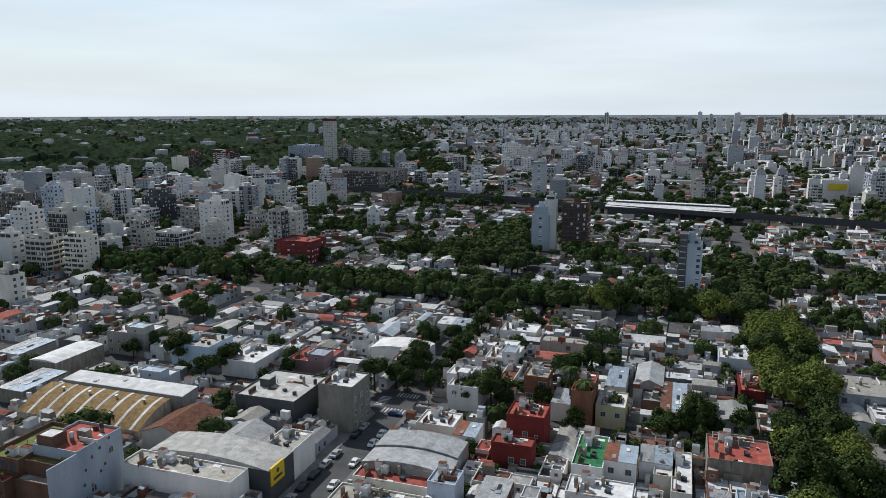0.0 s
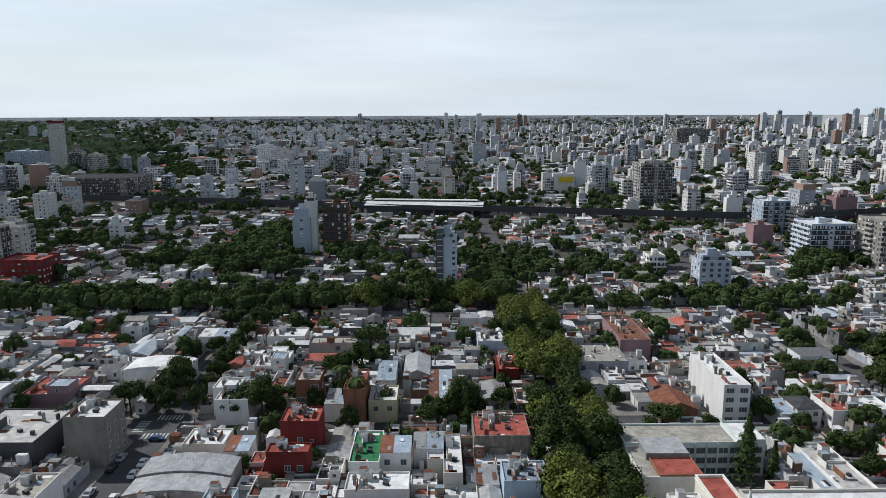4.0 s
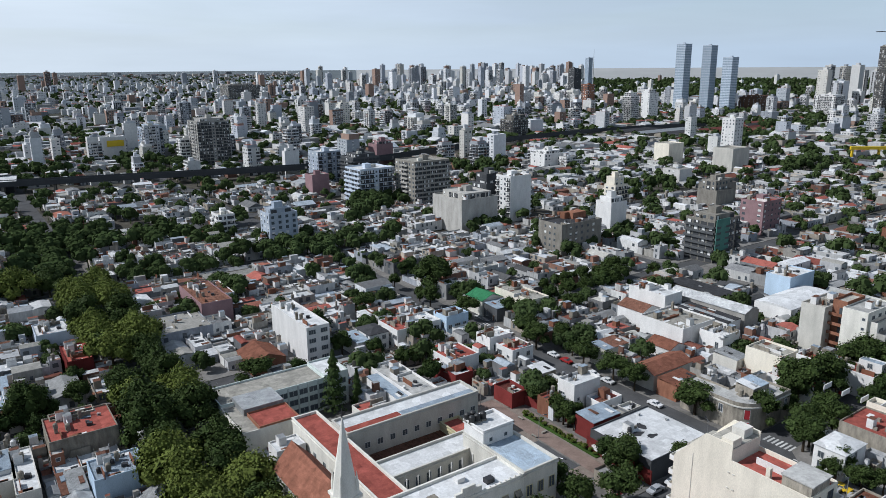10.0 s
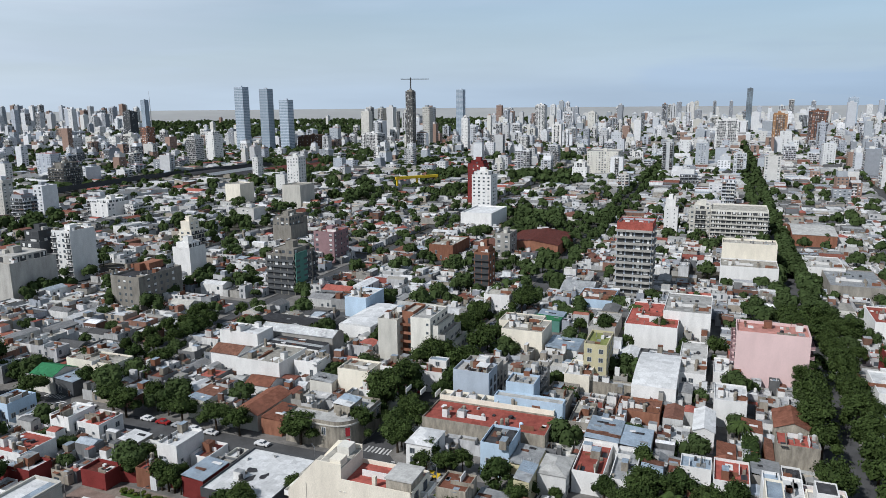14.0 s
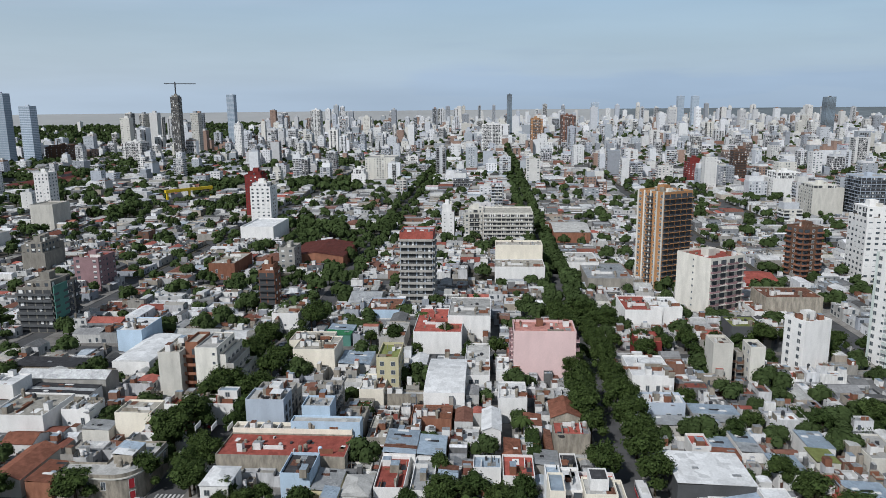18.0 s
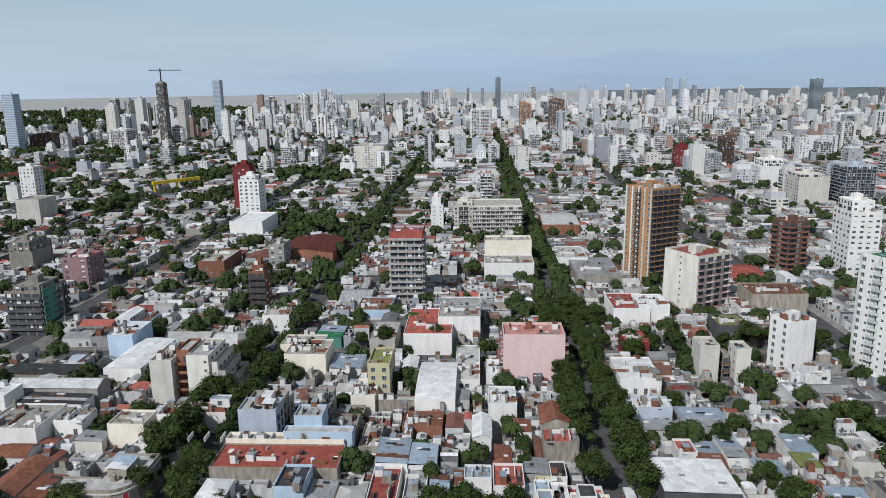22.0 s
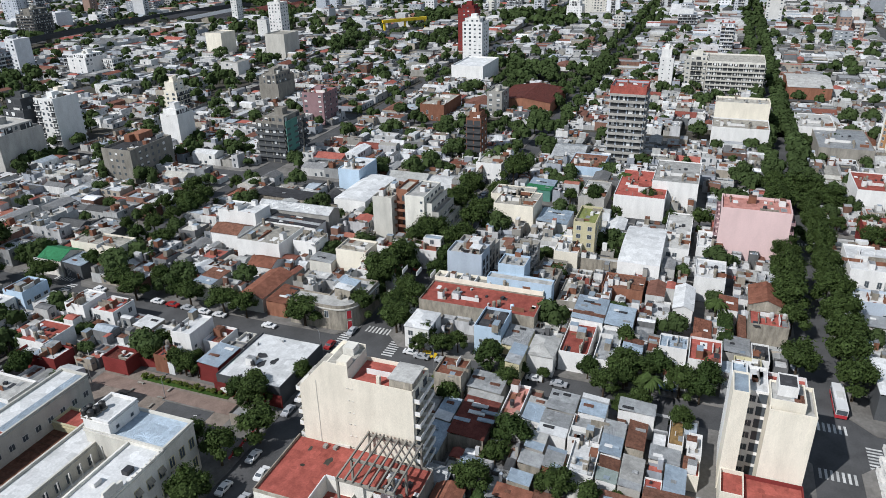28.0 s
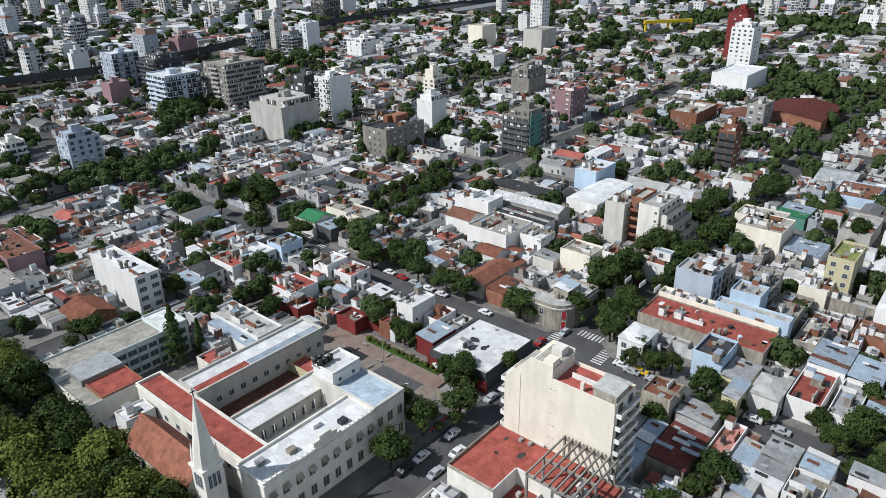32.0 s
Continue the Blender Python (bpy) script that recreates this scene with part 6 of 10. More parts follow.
house(64.8, 213.9, 5.8, 7.7, 28.2, 12.1, 'white', 'r_white', 'flat', parapet=0.4, openings=tuple((0, a, z, 'l') for a in (-2, 2) for z in (1.2, 4.2, 7.2, 10.0)), label='long white four-storey building with a blank side wall')

# ---- sheds and houses by the avenue of shops ----
take(-170.1, 145.3, 44.0, 6.9, 5.8)
house(-170.1, 145.3, 5.8, 44.0, 6.9, 9.6, 'greywall', 'r_white', 'shed', parapet=0.4)
take(-116.9, 124.9, 34.0, 10.8, 5.8)
house(-116.9, 124.9, 5.8, 34.0, 10.8, 8.2, 'darkgrey', 'r_grey', 'vault', parapet=0.4, label='large shop hall with a pale roof and a dark front')
take(-118.7, 114.5, 30.2, 7.0, 5.8)
house(-118.7, 114.5, 5.8, 30.2, 7.0, 8.6, 'white', 'r_beige', 'flat', parapet=0.4, clutter=6)
take(-128.1, 164.9, 19.5, 21.2, 5.8)
house(-128.1, 164.9, 5.8, 19.5, 21.2, 8.6, 'darkgrey', 'r_grey', 'flat', parapet=0.4, hut=True, bits=0.4, openings=tuple((0, a, z, 'x') for a in (-7, -4.5, -2, 0.5, 3, 5.5, 8) for z in (1.0, 4.6)), label='dark unfinished concrete building with open floors')
take(-107.2, 166.0, 10.7, 11.7, 5.8)
house(-107.2, 166.0, 5.8, 10.7, 11.7, 13.6, 'concrete', 'r_white', 'flat', parapet=0.4, openings=tuple((1, a, z, 'w') for a in (-4, 0, 4) for z in (1.5, 5, 9)))
take(-74.1, 149.5, 21.8, 9.0, 5.8)
house(-74.1, 149.5, 5.8, 21.8, 9.0, 7.6, 'greywall', 'r_zinc', 'vault', parapet=0.4)
take(-73.1, 141.0, 22.1, 7.5, 5.8)
house(-73.1, 141.0, 5.8, 22.1, 7.5, 7.1, 'greywall', 'r_zinc', 'vault', parapet=0.4)
take(-74.4, 135.4, 18.6, 6.3, 5.8)
house(-74.4, 135.4, 5.8, 18.6, 6.3, 5.6, 'ivory', 'r_red', 'flat', parapet=0.4)
take(-118.0, 133.9, 10.9, 13.6, 5.8)
house(-118.0, 133.9, 5.8, 10.9, 13.6, 7.6, 'white', 'r_zinc', 'gable', parapet=0.4)
take(-34.3, 162.8, 7.3, 17.0, 5.8)
house(-34.3, 162.8, 5.8, 7.3, 17.0, 7.6, 'white', 'r_green', 'flat', parapet=0.4)
take(-140.7, 136.5, 13.2, 16.5, 5.8)
house(-140.7, 136.5, 5.8, 13.2, 16.5, 6.6, 'ivory', 'r_rust', 'gable', parapet=0.4)
take(-106.0, 136.6, 9.0, 12.7, 5.8)
house(-106.0, 136.6, 5.8, 9.0, 12.7, 7.6, 'white', 'r_beige', 'flat', parapet=0.4)
take(-53.7, 173.4, 10.1, 9.1, 5.8)
house(-53.7, 173.4, 5.8, 10.1, 9.1, 10.6, 'redwall', 'r_red', 'flat', parapet=0.4, clutter=2, openings=((0, 0, 5, 'w'), (0, 3, 5, 's'), (0, 1, 1.5, 'w')), label='dark red three-storey house with a walled terrace')
take(-52.8, 158.2, 10.3, 5.0, 5.8)
house(-52.8, 158.2, 5.8, 10.3, 5.0, 8.6, 'redwall', 'r_red', 'flat', parapet=0.4, clutter=1, openings=((0, 0, 4, 'w'), (0, 3, 4, 'w')))
take(-59.5, 201.5, 7.3, 8.5, 5.8)
house(-59.5, 201.5, 5.8, 7.3, 8.5, 10.6, 'brick', 'r_beige', 'flat', parapet=0.4, openings=((0, -2, 4, 'l'), (0, 2, 8, 'l'), (1, 0, 7, 'l'), (1, 0, 3.5, 'l')))
take(-36.4, 199.3, 8.3, 11.4, 5.8)
house(-36.4, 199.3, 5.8, 8.3, 11.4, 6.6, 'yellowwall', 'r_white', 'flat', parapet=0.4, openings=((0, -2, 3.6, 'w'), (0, 2, 3.6, 'w')))
take(-83.8, 198.5, 7.7, 8.2, 5.8)
house(-83.8, 198.5, 5.8, 7.7, 8.2, 8.6, 'white', 'r_white', 'flat', parapet=0.4)
take(-5.3, 257.2, 11.5, 12.4, 5.8)
house(-5.3, 257.2, 5.8, 11.5, 12.4, 6.6, 'bluegrey', 'r_white', 'flat', parapet=0.4)
take(-29.8, 227.5, 8.3, 18.3, 5.8)
house(-29.8, 227.5, 5.8, 8.3, 18.3, 5.6, 'greywall', 'r_zinc', 'gable', parapet=0.4)
take(-2.9, 182.2, 9.7, 3.6, 5.8)
house(-2.9, 182.2, 5.8, 9.7, 3.6, 8.6, 'old', 'r_red', 'flat', parapet=0.4)
take(-115.6, 218.6, 20.8, 11.3, 5.8)
house(-115.6, 218.6, 5.8, 20.8, 11.3, 6.6, 'white', 'r_white', 'vault', parapet=0.4)
take(-17.2, 166.6, 4.9, 15.3, 5.8)
house(-17.2, 166.6, 5.8, 4.9, 15.3, 6.6, 'ivory', 'r_white', 'flat', parapet=0.4)
take(50.1, 274.2, 9.7, 19.1, 5.8)
house(50.1, 274.2, 5.8, 9.7, 19.1, 6.6, 'white', 'r_rust', 'flat', parapet=0.4, openings=((0, 0, 3.5, 'l'),))
take(1.2, 240.0, 6.7, 8.9, 5.8)
house(1.2, 240.0, 5.8, 6.7, 8.9, 4.1, 'brick', 'r_red', 'flat', parapet=0.4)
take(-77.9, 168.6, 10.7, 9.2, 5.8)
house(-77.9, 168.6, 5.8, 10.7, 9.2, 5.6, 'ivory', 'r_white', 'flat', parapet=0.4)
take(-68.0, 165.4, 6.2, 7.9, 5.8)
house(-68.0, 165.4, 5.8, 6.2, 7.9, 5.6, 'white', 'r_tile', 'shed', parapet=0.4)
take(-73.4, 124.6, 20.0, 8.1, 5.8)
house(-73.4, 124.6, 5.8, 20.0, 8.1, 5.6, 'ivory', 'r_beige', 'flat', parapet=0.4, clutter=2)
take(-61.0, 135.0, 6.5, 6.9, 5.8)
house(-61.0, 135.0, 5.8, 6.5, 6.9, 8.6, 'bluegrey', 'r_bluezinc', 'flat', parapet=0.4, clutter=1)
take(-26.9, 162.3, 7.6, 8.3, 5.8)
house(-26.9, 162.3, 5.8, 7.6, 8.3, 8.6, 'white', 'r_tile', 'shed', parapet=0.4, openings=((0, -2, 2.5, 'w'), (0, 2, 2.5, 'w'), (0, -2, 5.5, 'w'), (0, 2, 5.5, 'w')))
take(-19.3, 167.0, 7.5, 8.4, 5.8)
house(-19.3, 167.0, 5.8, 7.5, 8.4, 7.6, 'white', 'r_zinc', 'shed', parapet=0.4)
take(-13.0, 162.9, 4.5, 20.5, 5.8)
house(-13.0, 162.9, 5.8, 4.5, 20.5, 6.6, 'ivory', 'r_white', 'flat', parapet=0.4)
take(-1.4, 175.7, 14.3, 13.5, 5.8)
house(-1.4, 175.7, 5.8, 14.3, 13.5, 8.6, 'old', 'r_red', 'flat', parapet=0.4, clutter=2)
take(-15.7, 205.6, 4.5, 17.5, 5.8)
house(-15.7, 205.6, 5.8, 4.5, 17.5, 4.6, 'white', 'r_white', 'flat', parapet=0.4)
take(-28.9, 147.8, 14.4, 7.9, 5.8)
house(-28.9, 147.8, 5.8, 14.4, 7.9, 6.6, 'white', 'r_white', 'flat', parapet=0.4)

# ---- houses right of the plane tree street ----
take(168.9, -34.5, 16.2, 18.4, 5.8)
house(168.9, -34.5, 5.8, 16.2, 18.4, 6.6, 'darkgrey', 'r_white', 'shed', parapet=0.4, label='corner hall with a wide white sheet roof and black walls')
take(208.3, 16.4, 13.4, 8.7, 5.8)
house(208.3, 16.4, 5.8, 13.4, 8.7, 7.6, 'white', 'r_white', 'flat', parapet=0.4)
take(172.7, 35.1, 11.6, 7.3, 5.8)
house(172.7, 35.1, 5.8, 11.6, 7.3, 5.6, 'white', 'r_bluezinc', 'shed', parapet=0.4)
take(195.2, 39.3, 10.0, 11.9, 5.8)
house(195.2, 39.3, 5.8, 10.0, 11.9, 4.6, 'brick', 'r_rust', 'flat', parapet=0.4)
take(206.7, -43.9, 12.7, 13.8, 5.8)
house(206.7, -43.9, 5.8, 12.7, 13.8, 4.6, 'greywall', 'r_zinc', 'shed', parapet=0.4)
take(185.1, -40.8, 12.0, 7.4, 5.8)
house(185.1, -40.8, 5.8, 12.0, 7.4, 4.6, 'brick', 'r_tile', 'shed', parapet=0.4)
take(189.1, -48.0, 12.7, 5.9, 5.8)
house(189.1, -48.0, 5.8, 12.7, 5.9, 4.6, 'white', 'r_zinc', 'shed', parapet=0.4)
take(177.5, -55.4, 10.3, 7.6, 5.8)
house(177.5, -55.4, 5.8, 10.3, 7.6, 4.6, 'white', 'r_bluezinc', 'shed', parapet=0.4)
take(163.8, -70.1, 14.6, 10.6, 5.8)
house(163.8, -70.1, 5.8, 14.6, 10.6, 4.6, 'greywall', 'r_zinc', 'shed', parapet=0.4)
take(191.0, -81.3, 14.2, 8.9, 5.8)
house(191.0, -81.3, 5.8, 14.2, 8.9, 4.6, 'ivory', 'r_grey', 'flat', parapet=0.4)
take(167.5, -62.6, 12.3, 8.1, 5.8)
house(167.5, -62.6, 5.8, 12.3, 8.1, 4.6, 'old', 'r_red', 'flat', parapet=0.4, clutter=1)
take(159.0, 114.8, 7.3, 6.9, 5.8)
house(159.0, 114.8, 5.8, 7.3, 6.9, 5.6, 'white', 'r_zinc', 'shed', parapet=0.4)
take(172.8, 114.6, 7.6, 7.4, 5.8)
house(172.8, 114.6, 5.8, 7.6, 7.4, 5.1, 'white', 'r_tile', 'flat', parapet=0.4)
take(233.4, 19.9, 14.1, 7.8, 5.8)
house(233.4, 19.9, 5.8, 14.1, 7.8, 6.6, 'white', 'r_white', 'flat', parapet=0.4)
take(237.5, 30.7, 32.5, 8.6, 5.8)
house(237.5, 30.7, 5.8, 32.5, 8.6, 6.6, 'white', 'r_grey', 'flat', parapet=0.4, openings=((3, 0, 4, 'w'), (3, 2, 4, 'w'), (3, 0, 1, 'w')))
take(275.5, 50.7, 32.8, 18.9, 5.8)
house(275.5, 50.7, 5.8, 32.8, 18.9, 8.6, 'white', 'r_red', 'flat', parapet=0.4, clutter=3, hut=True)
take(286.3, 39.7, 27.9, 17.2, 5.8)
house(286.3, 39.7, 5.8, 27.9, 17.2, 11.6, 'white', 'r_grey', 'flat', parapet=0.4, openings=((3, 0, 4, 'w'), (3, 3, 7, 'w')))
take(322.2, 94.4, 21.2, 14.8, 5.8)
house(322.2, 94.4, 5.8, 21.2, 14.8, 4.6, 'greywall', 'r_zinc', 'gable', parapet=0.4)
take(269.4, 91.1, 14.1, 10.4, 5.8)
house(269.4, 91.1, 5.8, 14.1, 10.4, 4.6, 'greenwall', 'r_green', 'shed', parapet=0.4)
take(269.2, 68.3, 20.8, 10.1, 5.8)
house(269.2, 68.3, 5.8, 20.8, 10.1, 5.6, 'greywall', 'r_grey', 'flat', parapet=0.4)
take(302.7, 80.6, 20.0, 15.2, 5.8)
house(302.7, 80.6, 5.8, 20.0, 15.2, 6.6, 'lightblue', 'r_rust', 'flat', parapet=0.4)
take(235.1, 88.6, 15.2, 14.9, 5.8)
house(235.1, 88.6, 5.8, 15.2, 14.9, 10.6, 'cream', 'r_beige', 'flat', parapet=0.4)
take(235.6, 74.3, 13.9, 11.2, 5.8)
house(235.6, 74.3, 5.8, 13.9, 11.2, 5.6, 'white', 'r_bluezinc', 'shed', parapet=0.4)
take(312.4, -31.8, 23.2, 15.7, 5.8)
house(312.4, -31.8, 5.8, 23.2, 15.7, 8.6, 'white', 'r_red', 'flat', parapet=0.4, clutter=1)
take(311.2, -41.7, 17.1, 13.2, 5.8)
house(311.2, -41.7, 5.8, 17.1, 13.2, 9.6, 'white', 'r_white', 'flat', parapet=0.4)
take(267.6, -30.3, 12.8, 9.1, 5.8)
house(267.6, -30.3, 5.8, 12.8, 9.1, 7.6, 'redwall', 'r_red', 'flat', parapet=0.4, openings=((3, 0, 4, 'w'), (3, 2, 4, 'w')))
take(289.6, -69.9, 14.4, 12.2, 5.8)
house(289.6, -69.9, 5.8, 14.4, 12.2, 8.6, 'darkgrey', 'r_olive', 'flat', parapet=0.4, openings=((3, 0, 4, 'l'), (3, 3, 4, 'l')))
take(324.7, -87.2, 17.2, 13.5, 5.8)
house(324.7, -87.2, 5.8, 17.2, 13.5, 5.6, 'white', 'r_tile', 'flat', parapet=0.4)
take(328.0, -97.2, 18.4, 24.3, 5.8)
house(328.0, -97.2, 5.8, 18.4, 24.3, 11.6, 'old', 'r_rust', 'flat', parapet=0.4, clutter=2)
take(378.8, -20.9, 36.9, 23.0, 5.8)
house(378.8, -20.9, 5.8, 36.9, 23.0, 7.6, 'concrete', 'r_zinc', 'flat', parapet=0.4)
take(406.5, -8.5, 28.6, 17.2, 5.8)
house(406.5, -8.5, 5.8, 28.6, 17.2, 8.6, 'white', 'r_grey', 'flat', parapet=0.4)
take(519.6, -2.7, 45.2, 25.4, 5.8)
house(519.6, -2.7, 5.8, 45.2, 25.4, 7.6, 'brick', 'r_grey', 'gable', parapet=0.4)
take(142.0, 53.8, 8.9, 3.6, 5.8)
house(142.0, 53.8, 5.8, 8.9, 3.6, 6.6, 'yellowwall', 'r_zinc', 'shed', parapet=0.4)
take(-44, 197, 6, 16, 5.8)
house(-44, 197, 5.8, 6, 16, 11.6, 'brick', 'r_red', 'flat', parapet=0.5)

# ---- apartment buildings further off ----
take(329.6, 70.6, 15.6, 15.6, 5.8)
block_tower(329.6, 70.6, 5.8, 15.6, 15.6, 12, 'bluegrey', 'r_red', 'band', fh=2.97, top=False, crown='r_red', accent='greywall', label='tall grey apartment tower with a red roof and balconies')
take(376.8, -49.6, 19.0, 19.0, -53.8)
block_tower(376.8, -49.6, -53.8, 19.0, 19.0, 18, 'orange', 'r_beige', 'mixed', fh=2.83, near=True, accent='darkgrey', columns=('ivory', 3, 4), bays={3: 'wwbww', 0: 'ooooo', 1: 'wwww', 2: 'wwww'}, label='tall orange brick apartment tower with cream columns and dark balconies')
take(333.9, -65.1, 20.5, 20.5, -54.5)
block_tower(333.9, -65.1, -54.5, 20.5, 20.5, 9, 'ivory', 'r_red', 'mixed', fh=3.02, near=True, accent='dustypink', bays={3: '--s--', 0: 'bobo', 1: 'wwww', 2: 'w-w-'}, label='off-white apartment building with a blank side and deep balconies')
take(406.1, -127.5, 12.5, 12.5, -65.3)
block_tower(406.1, -127.5, -65.3, 12.5, 12.5, 10, 'brown', 'r_tile', 'mixed', fh=2.90, near=True, accent='brick', bays={3: 'bwb', 0: 'bwb', 1: 'w-w', 2: 'w-w'}, label='dark brown brick apartment tower with rounded balconies')
take(407.9, -161.5, 19.7, 15.8, 5.8)
block_tower(407.9, -161.5, 5.8, 19.7, 15.8, 14, 'white', 'r_grey', 'grid', fh=2.90)
take(261.6, -118.1, 16.5, 16.5, -63.9)
block_tower(261.6, -118.1, -63.9, 16.5, 16.5, 15, 'white', 'r_green', 'mixed', fh=2.84, near=True, accent='palegreen', bays={3: 'wsbsw', 0: 'bwwb', 1: 'w--w', 2: 'w--w'}, columns=('palegreen', 3, 2), label='tall white apartment tower with pale green stripes')
take(259.1, -84.4, 11.0, 10.0, -65.3)
block_tower(259.1, -84.4, -65.3, 11.0, 10.0, 7, 'white', 'r_white', 'grid', fh=2.82, near=True, blank=(0, 2), label='slim white apartment building with stained grey blank wall')
take(241.5, -51.2, 9.2, 6.5, 5.8)
block_tower(241.5, -51.2, 5.8, 9.2, 6.5, 5, 'ivory', 'r_beige', 'grid', fh=3.16, near=True, blank=(3, 2), top=False, label='bare concrete-white apartment slab beside its twin')
take(240.1, -62.0, 8.0, 4.8, 5.8)
block_tower(240.1, -62.0, 5.8, 8.0, 4.8, 5, 'ivory', 'r_beige', 'grid', fh=3.06, near=True, blank=(3,), top=False, label='bare concrete-white apartment slab beside its twin')
take(243.1, -57.6, 5.2, 2.1, 5.8)
block_tower(243.1, -57.6, 5.8, 5.2, 2.1, 4, 'concrete', 'r_grey', 'band', fh=2.90, near=True, top=False, accent='brown', label='dark balconies between two concrete slabs')
take(239.7, 7.8, 13.3, 21.2, 5.8)
block_tower(239.7, 7.8, 5.8, 13.3, 21.2, 6, 'pink', 'r_pink', 'mixed', fh=3.10, near=True, blank=(3,), top=False, accent='dustypink', label='pink apartment building with a wide blank wall')
take(302.9, 135.6, 9.3, 7.4, 5.8)
block_tower(302.9, 135.6, 5.8, 9.3, 7.4, 8, 'brick', 'r_red', 'band', fh=3.01, accent='darkgrey')
take(502.4, 83.6, 9.9, 8.9, 5.8)
block_tower(502.4, 83.6, 5.8, 9.9, 8.9, 9, 'white', 'r_red', 'grid', fh=2.83)
take(509.4, 41.2, 31.5, 34.7, 5.8)
block_tower(509.4, 41.2, 5.8, 31.5, 34.7, 7, 'ivory', 'r_beige', 'band', fh=2.89, top=False)
take(383.0, 25.3, 36.0, 26.4, 5.8)
block_tower(394.0, 26.2, 5.8, 14.0, 26.0, 6, 'cream', 'r_beige', 'grid', fh=3.05, blank=(3, 0, 2), top=False, label='cream blank-walled upper tier of a tall building')
house(377.0, 24.6, 5.8, 19.5, 26.4, 10.6, 'white', 'r_beige', 'flat', parapet=0.6, label='white blank-walled lower tier of a tall building')
take(512.6, 65.7, 17.8, 14.2, 5.8)
block_tower(512.6, 65.7, 5.8, 17.8, 14.2, 7, 'ivory', 'r_grey', 'band', fh=3.08)
take(271.6, 226.2, 19.6, 15.7, 5.8)
block_tower(271.6, 226.2, 5.8, 19.6, 15.7, 8, 'concrete', 'r_red', 'band', fh=2.77, accent='darkgrey', label='unfinished concrete apartment building under a green banner')
take(368.8, 306.9, 17.5, 14.0, 5.8)
block_tower(368.8, 306.9, 5.8, 17.5, 14.0, 6, 'concrete', 'r_grey', 'grid', fh=3.08, blank=(0, 3))
take(337.9, 250.3, 17.0, 13.6, 5.8)
block_tower(337.9, 250.3, 5.8, 17.0, 13.6, 6, 'dustypink', 'r_red', 'grid', fh=2.91)
take(538.7, 240.0, 18.1, 16.3, 5.8)
block_tower(538.7, 240.0, 5.8, 18.1, 16.3, 12, 'white', 'r_white', 'grid', fh=2.98, label='slim white tower with blue window strips')
take(477.3, 213.1, 38.6, 23.2, 5.8)
block_tower(477.3, 213.1, 5.8, 38.6, 23.2, 5, 'white', 'r_white', 'grid', fh=2.63, blank=(0, 1, 2, 3), top=False)
take(574.4, 261.8, 16.3, 14.6, 5.8)
block_tower(574.4, 261.8, 5.8, 16.3, 14.6, 14, 'redwall', 'r_red', 'grid', fh=2.96)
take(527.8, 426.5, 12.5, 12.5, 5.8)
block_tower(527.8, 426.5, 5.8, 12.5, 12.5, 15, 'white', 'r_white', 'grid', fh=2.90, accent='brown')
take(509.4, 410.7, 23.6, 18.9, 5.8)
block_tower(509.4, 410.7, 5.8, 23.6, 18.9, 7, 'ivory', 'r_beige', 'grid', fh=2.92, blank=(0, 2, 3), top=False)
take(204.4, 342.4, 25.0, 28.0, 5.8)
block_tower(204.4, 342.4, 5.8, 25.0, 28.0, 7, 'greywall', 'r_beige', 'grid', fh=3.05, blank=(0, 3))
take(234.5, 363.5, 16.0, 14.0, 5.8)
block_tower(234.5, 363.5, 5.8, 16.0, 14.0, 9, 'darkgrey', 'r_grey', 'band', fh=2.93, accent='white', blank=(0,), label='dark grey apartment building with white balconies')
take(241.1, 347.2, 16.0, 13.0, 5.8)
block_tower(241.1, 347.2, 5.8, 16.0, 13.0, 9, 'white', 'r_white', 'band', fh=2.93, blank=(0,), label='white apartment building with a blank side and balconies')
take(220.0, 424.0, 27.7, 24.0, 5.8)
block_tower(220.0, 424.0, 5.8, 27.7, 24.0, 10, 'concrete', 'r_beige', 'band', fh=2.88, accent='greywall')
take(188.3, 441.6, 23.9, 21.5, 5.8)
block_tower(188.3, 441.6, 5.8, 23.9, 21.5, 8, 'bluegrey', 'r_white', 'band', fh=2.98)
take(212.2, 513.1, 22.8, 20.6, 5.8)
block_tower(212.2, 513.1, 5.8, 22.8, 20.6, 9, 'darkgrey', 'r_grey', 'band', fh=2.77)
take(196.4, 549.1, 19.9, 17.9, 5.8)
block_tower(196.4, 549.1, 5.8, 19.9, 17.9, 8, 'bluegrey', 'r_white', 'mixed', fh=2.99)
take(183.1, 596.8, 12.9, 6.4, 5.8)
block_tower(183.1, 596.8, 5.8, 12.9, 6.4, 8, 'white', 'r_white', 'grid', fh=2.84, blank=(0, 1, 2, 3))
take(166.7, 483.8, 13.1, 11.8, 5.8)
block_tower(166.7, 483.8, 5.8, 13.1, 11.8, 5, 'dustypink', 'r_beige', 'grid', fh=3.11, blank=(0, 3))
take(101.7, 359.2, 15.4, 12.3, 5.8)
block_tower(101.7, 359.2, 5.8, 15.4, 12.3, 7, 'bluegrey', 'r_white', 'grid', fh=2.79)
take(137.2, 698.9, 29.7, 29.7, 5.8)
block_tower(137.2, 698.9, 5.8, 29.7, 29.7, 15, 'greywall', 'r_grey', 'band', fh=2.95)
take(118.1, 715.1, 12.5, 12.5, 5.8)
block_tower(118.1, 715.1, 5.8, 12.5, 12.5, 8, 'white', 'r_grey', 'band', fh=3.00)
take(94.7, 770.7, 19.1, 19.1, 5.8)
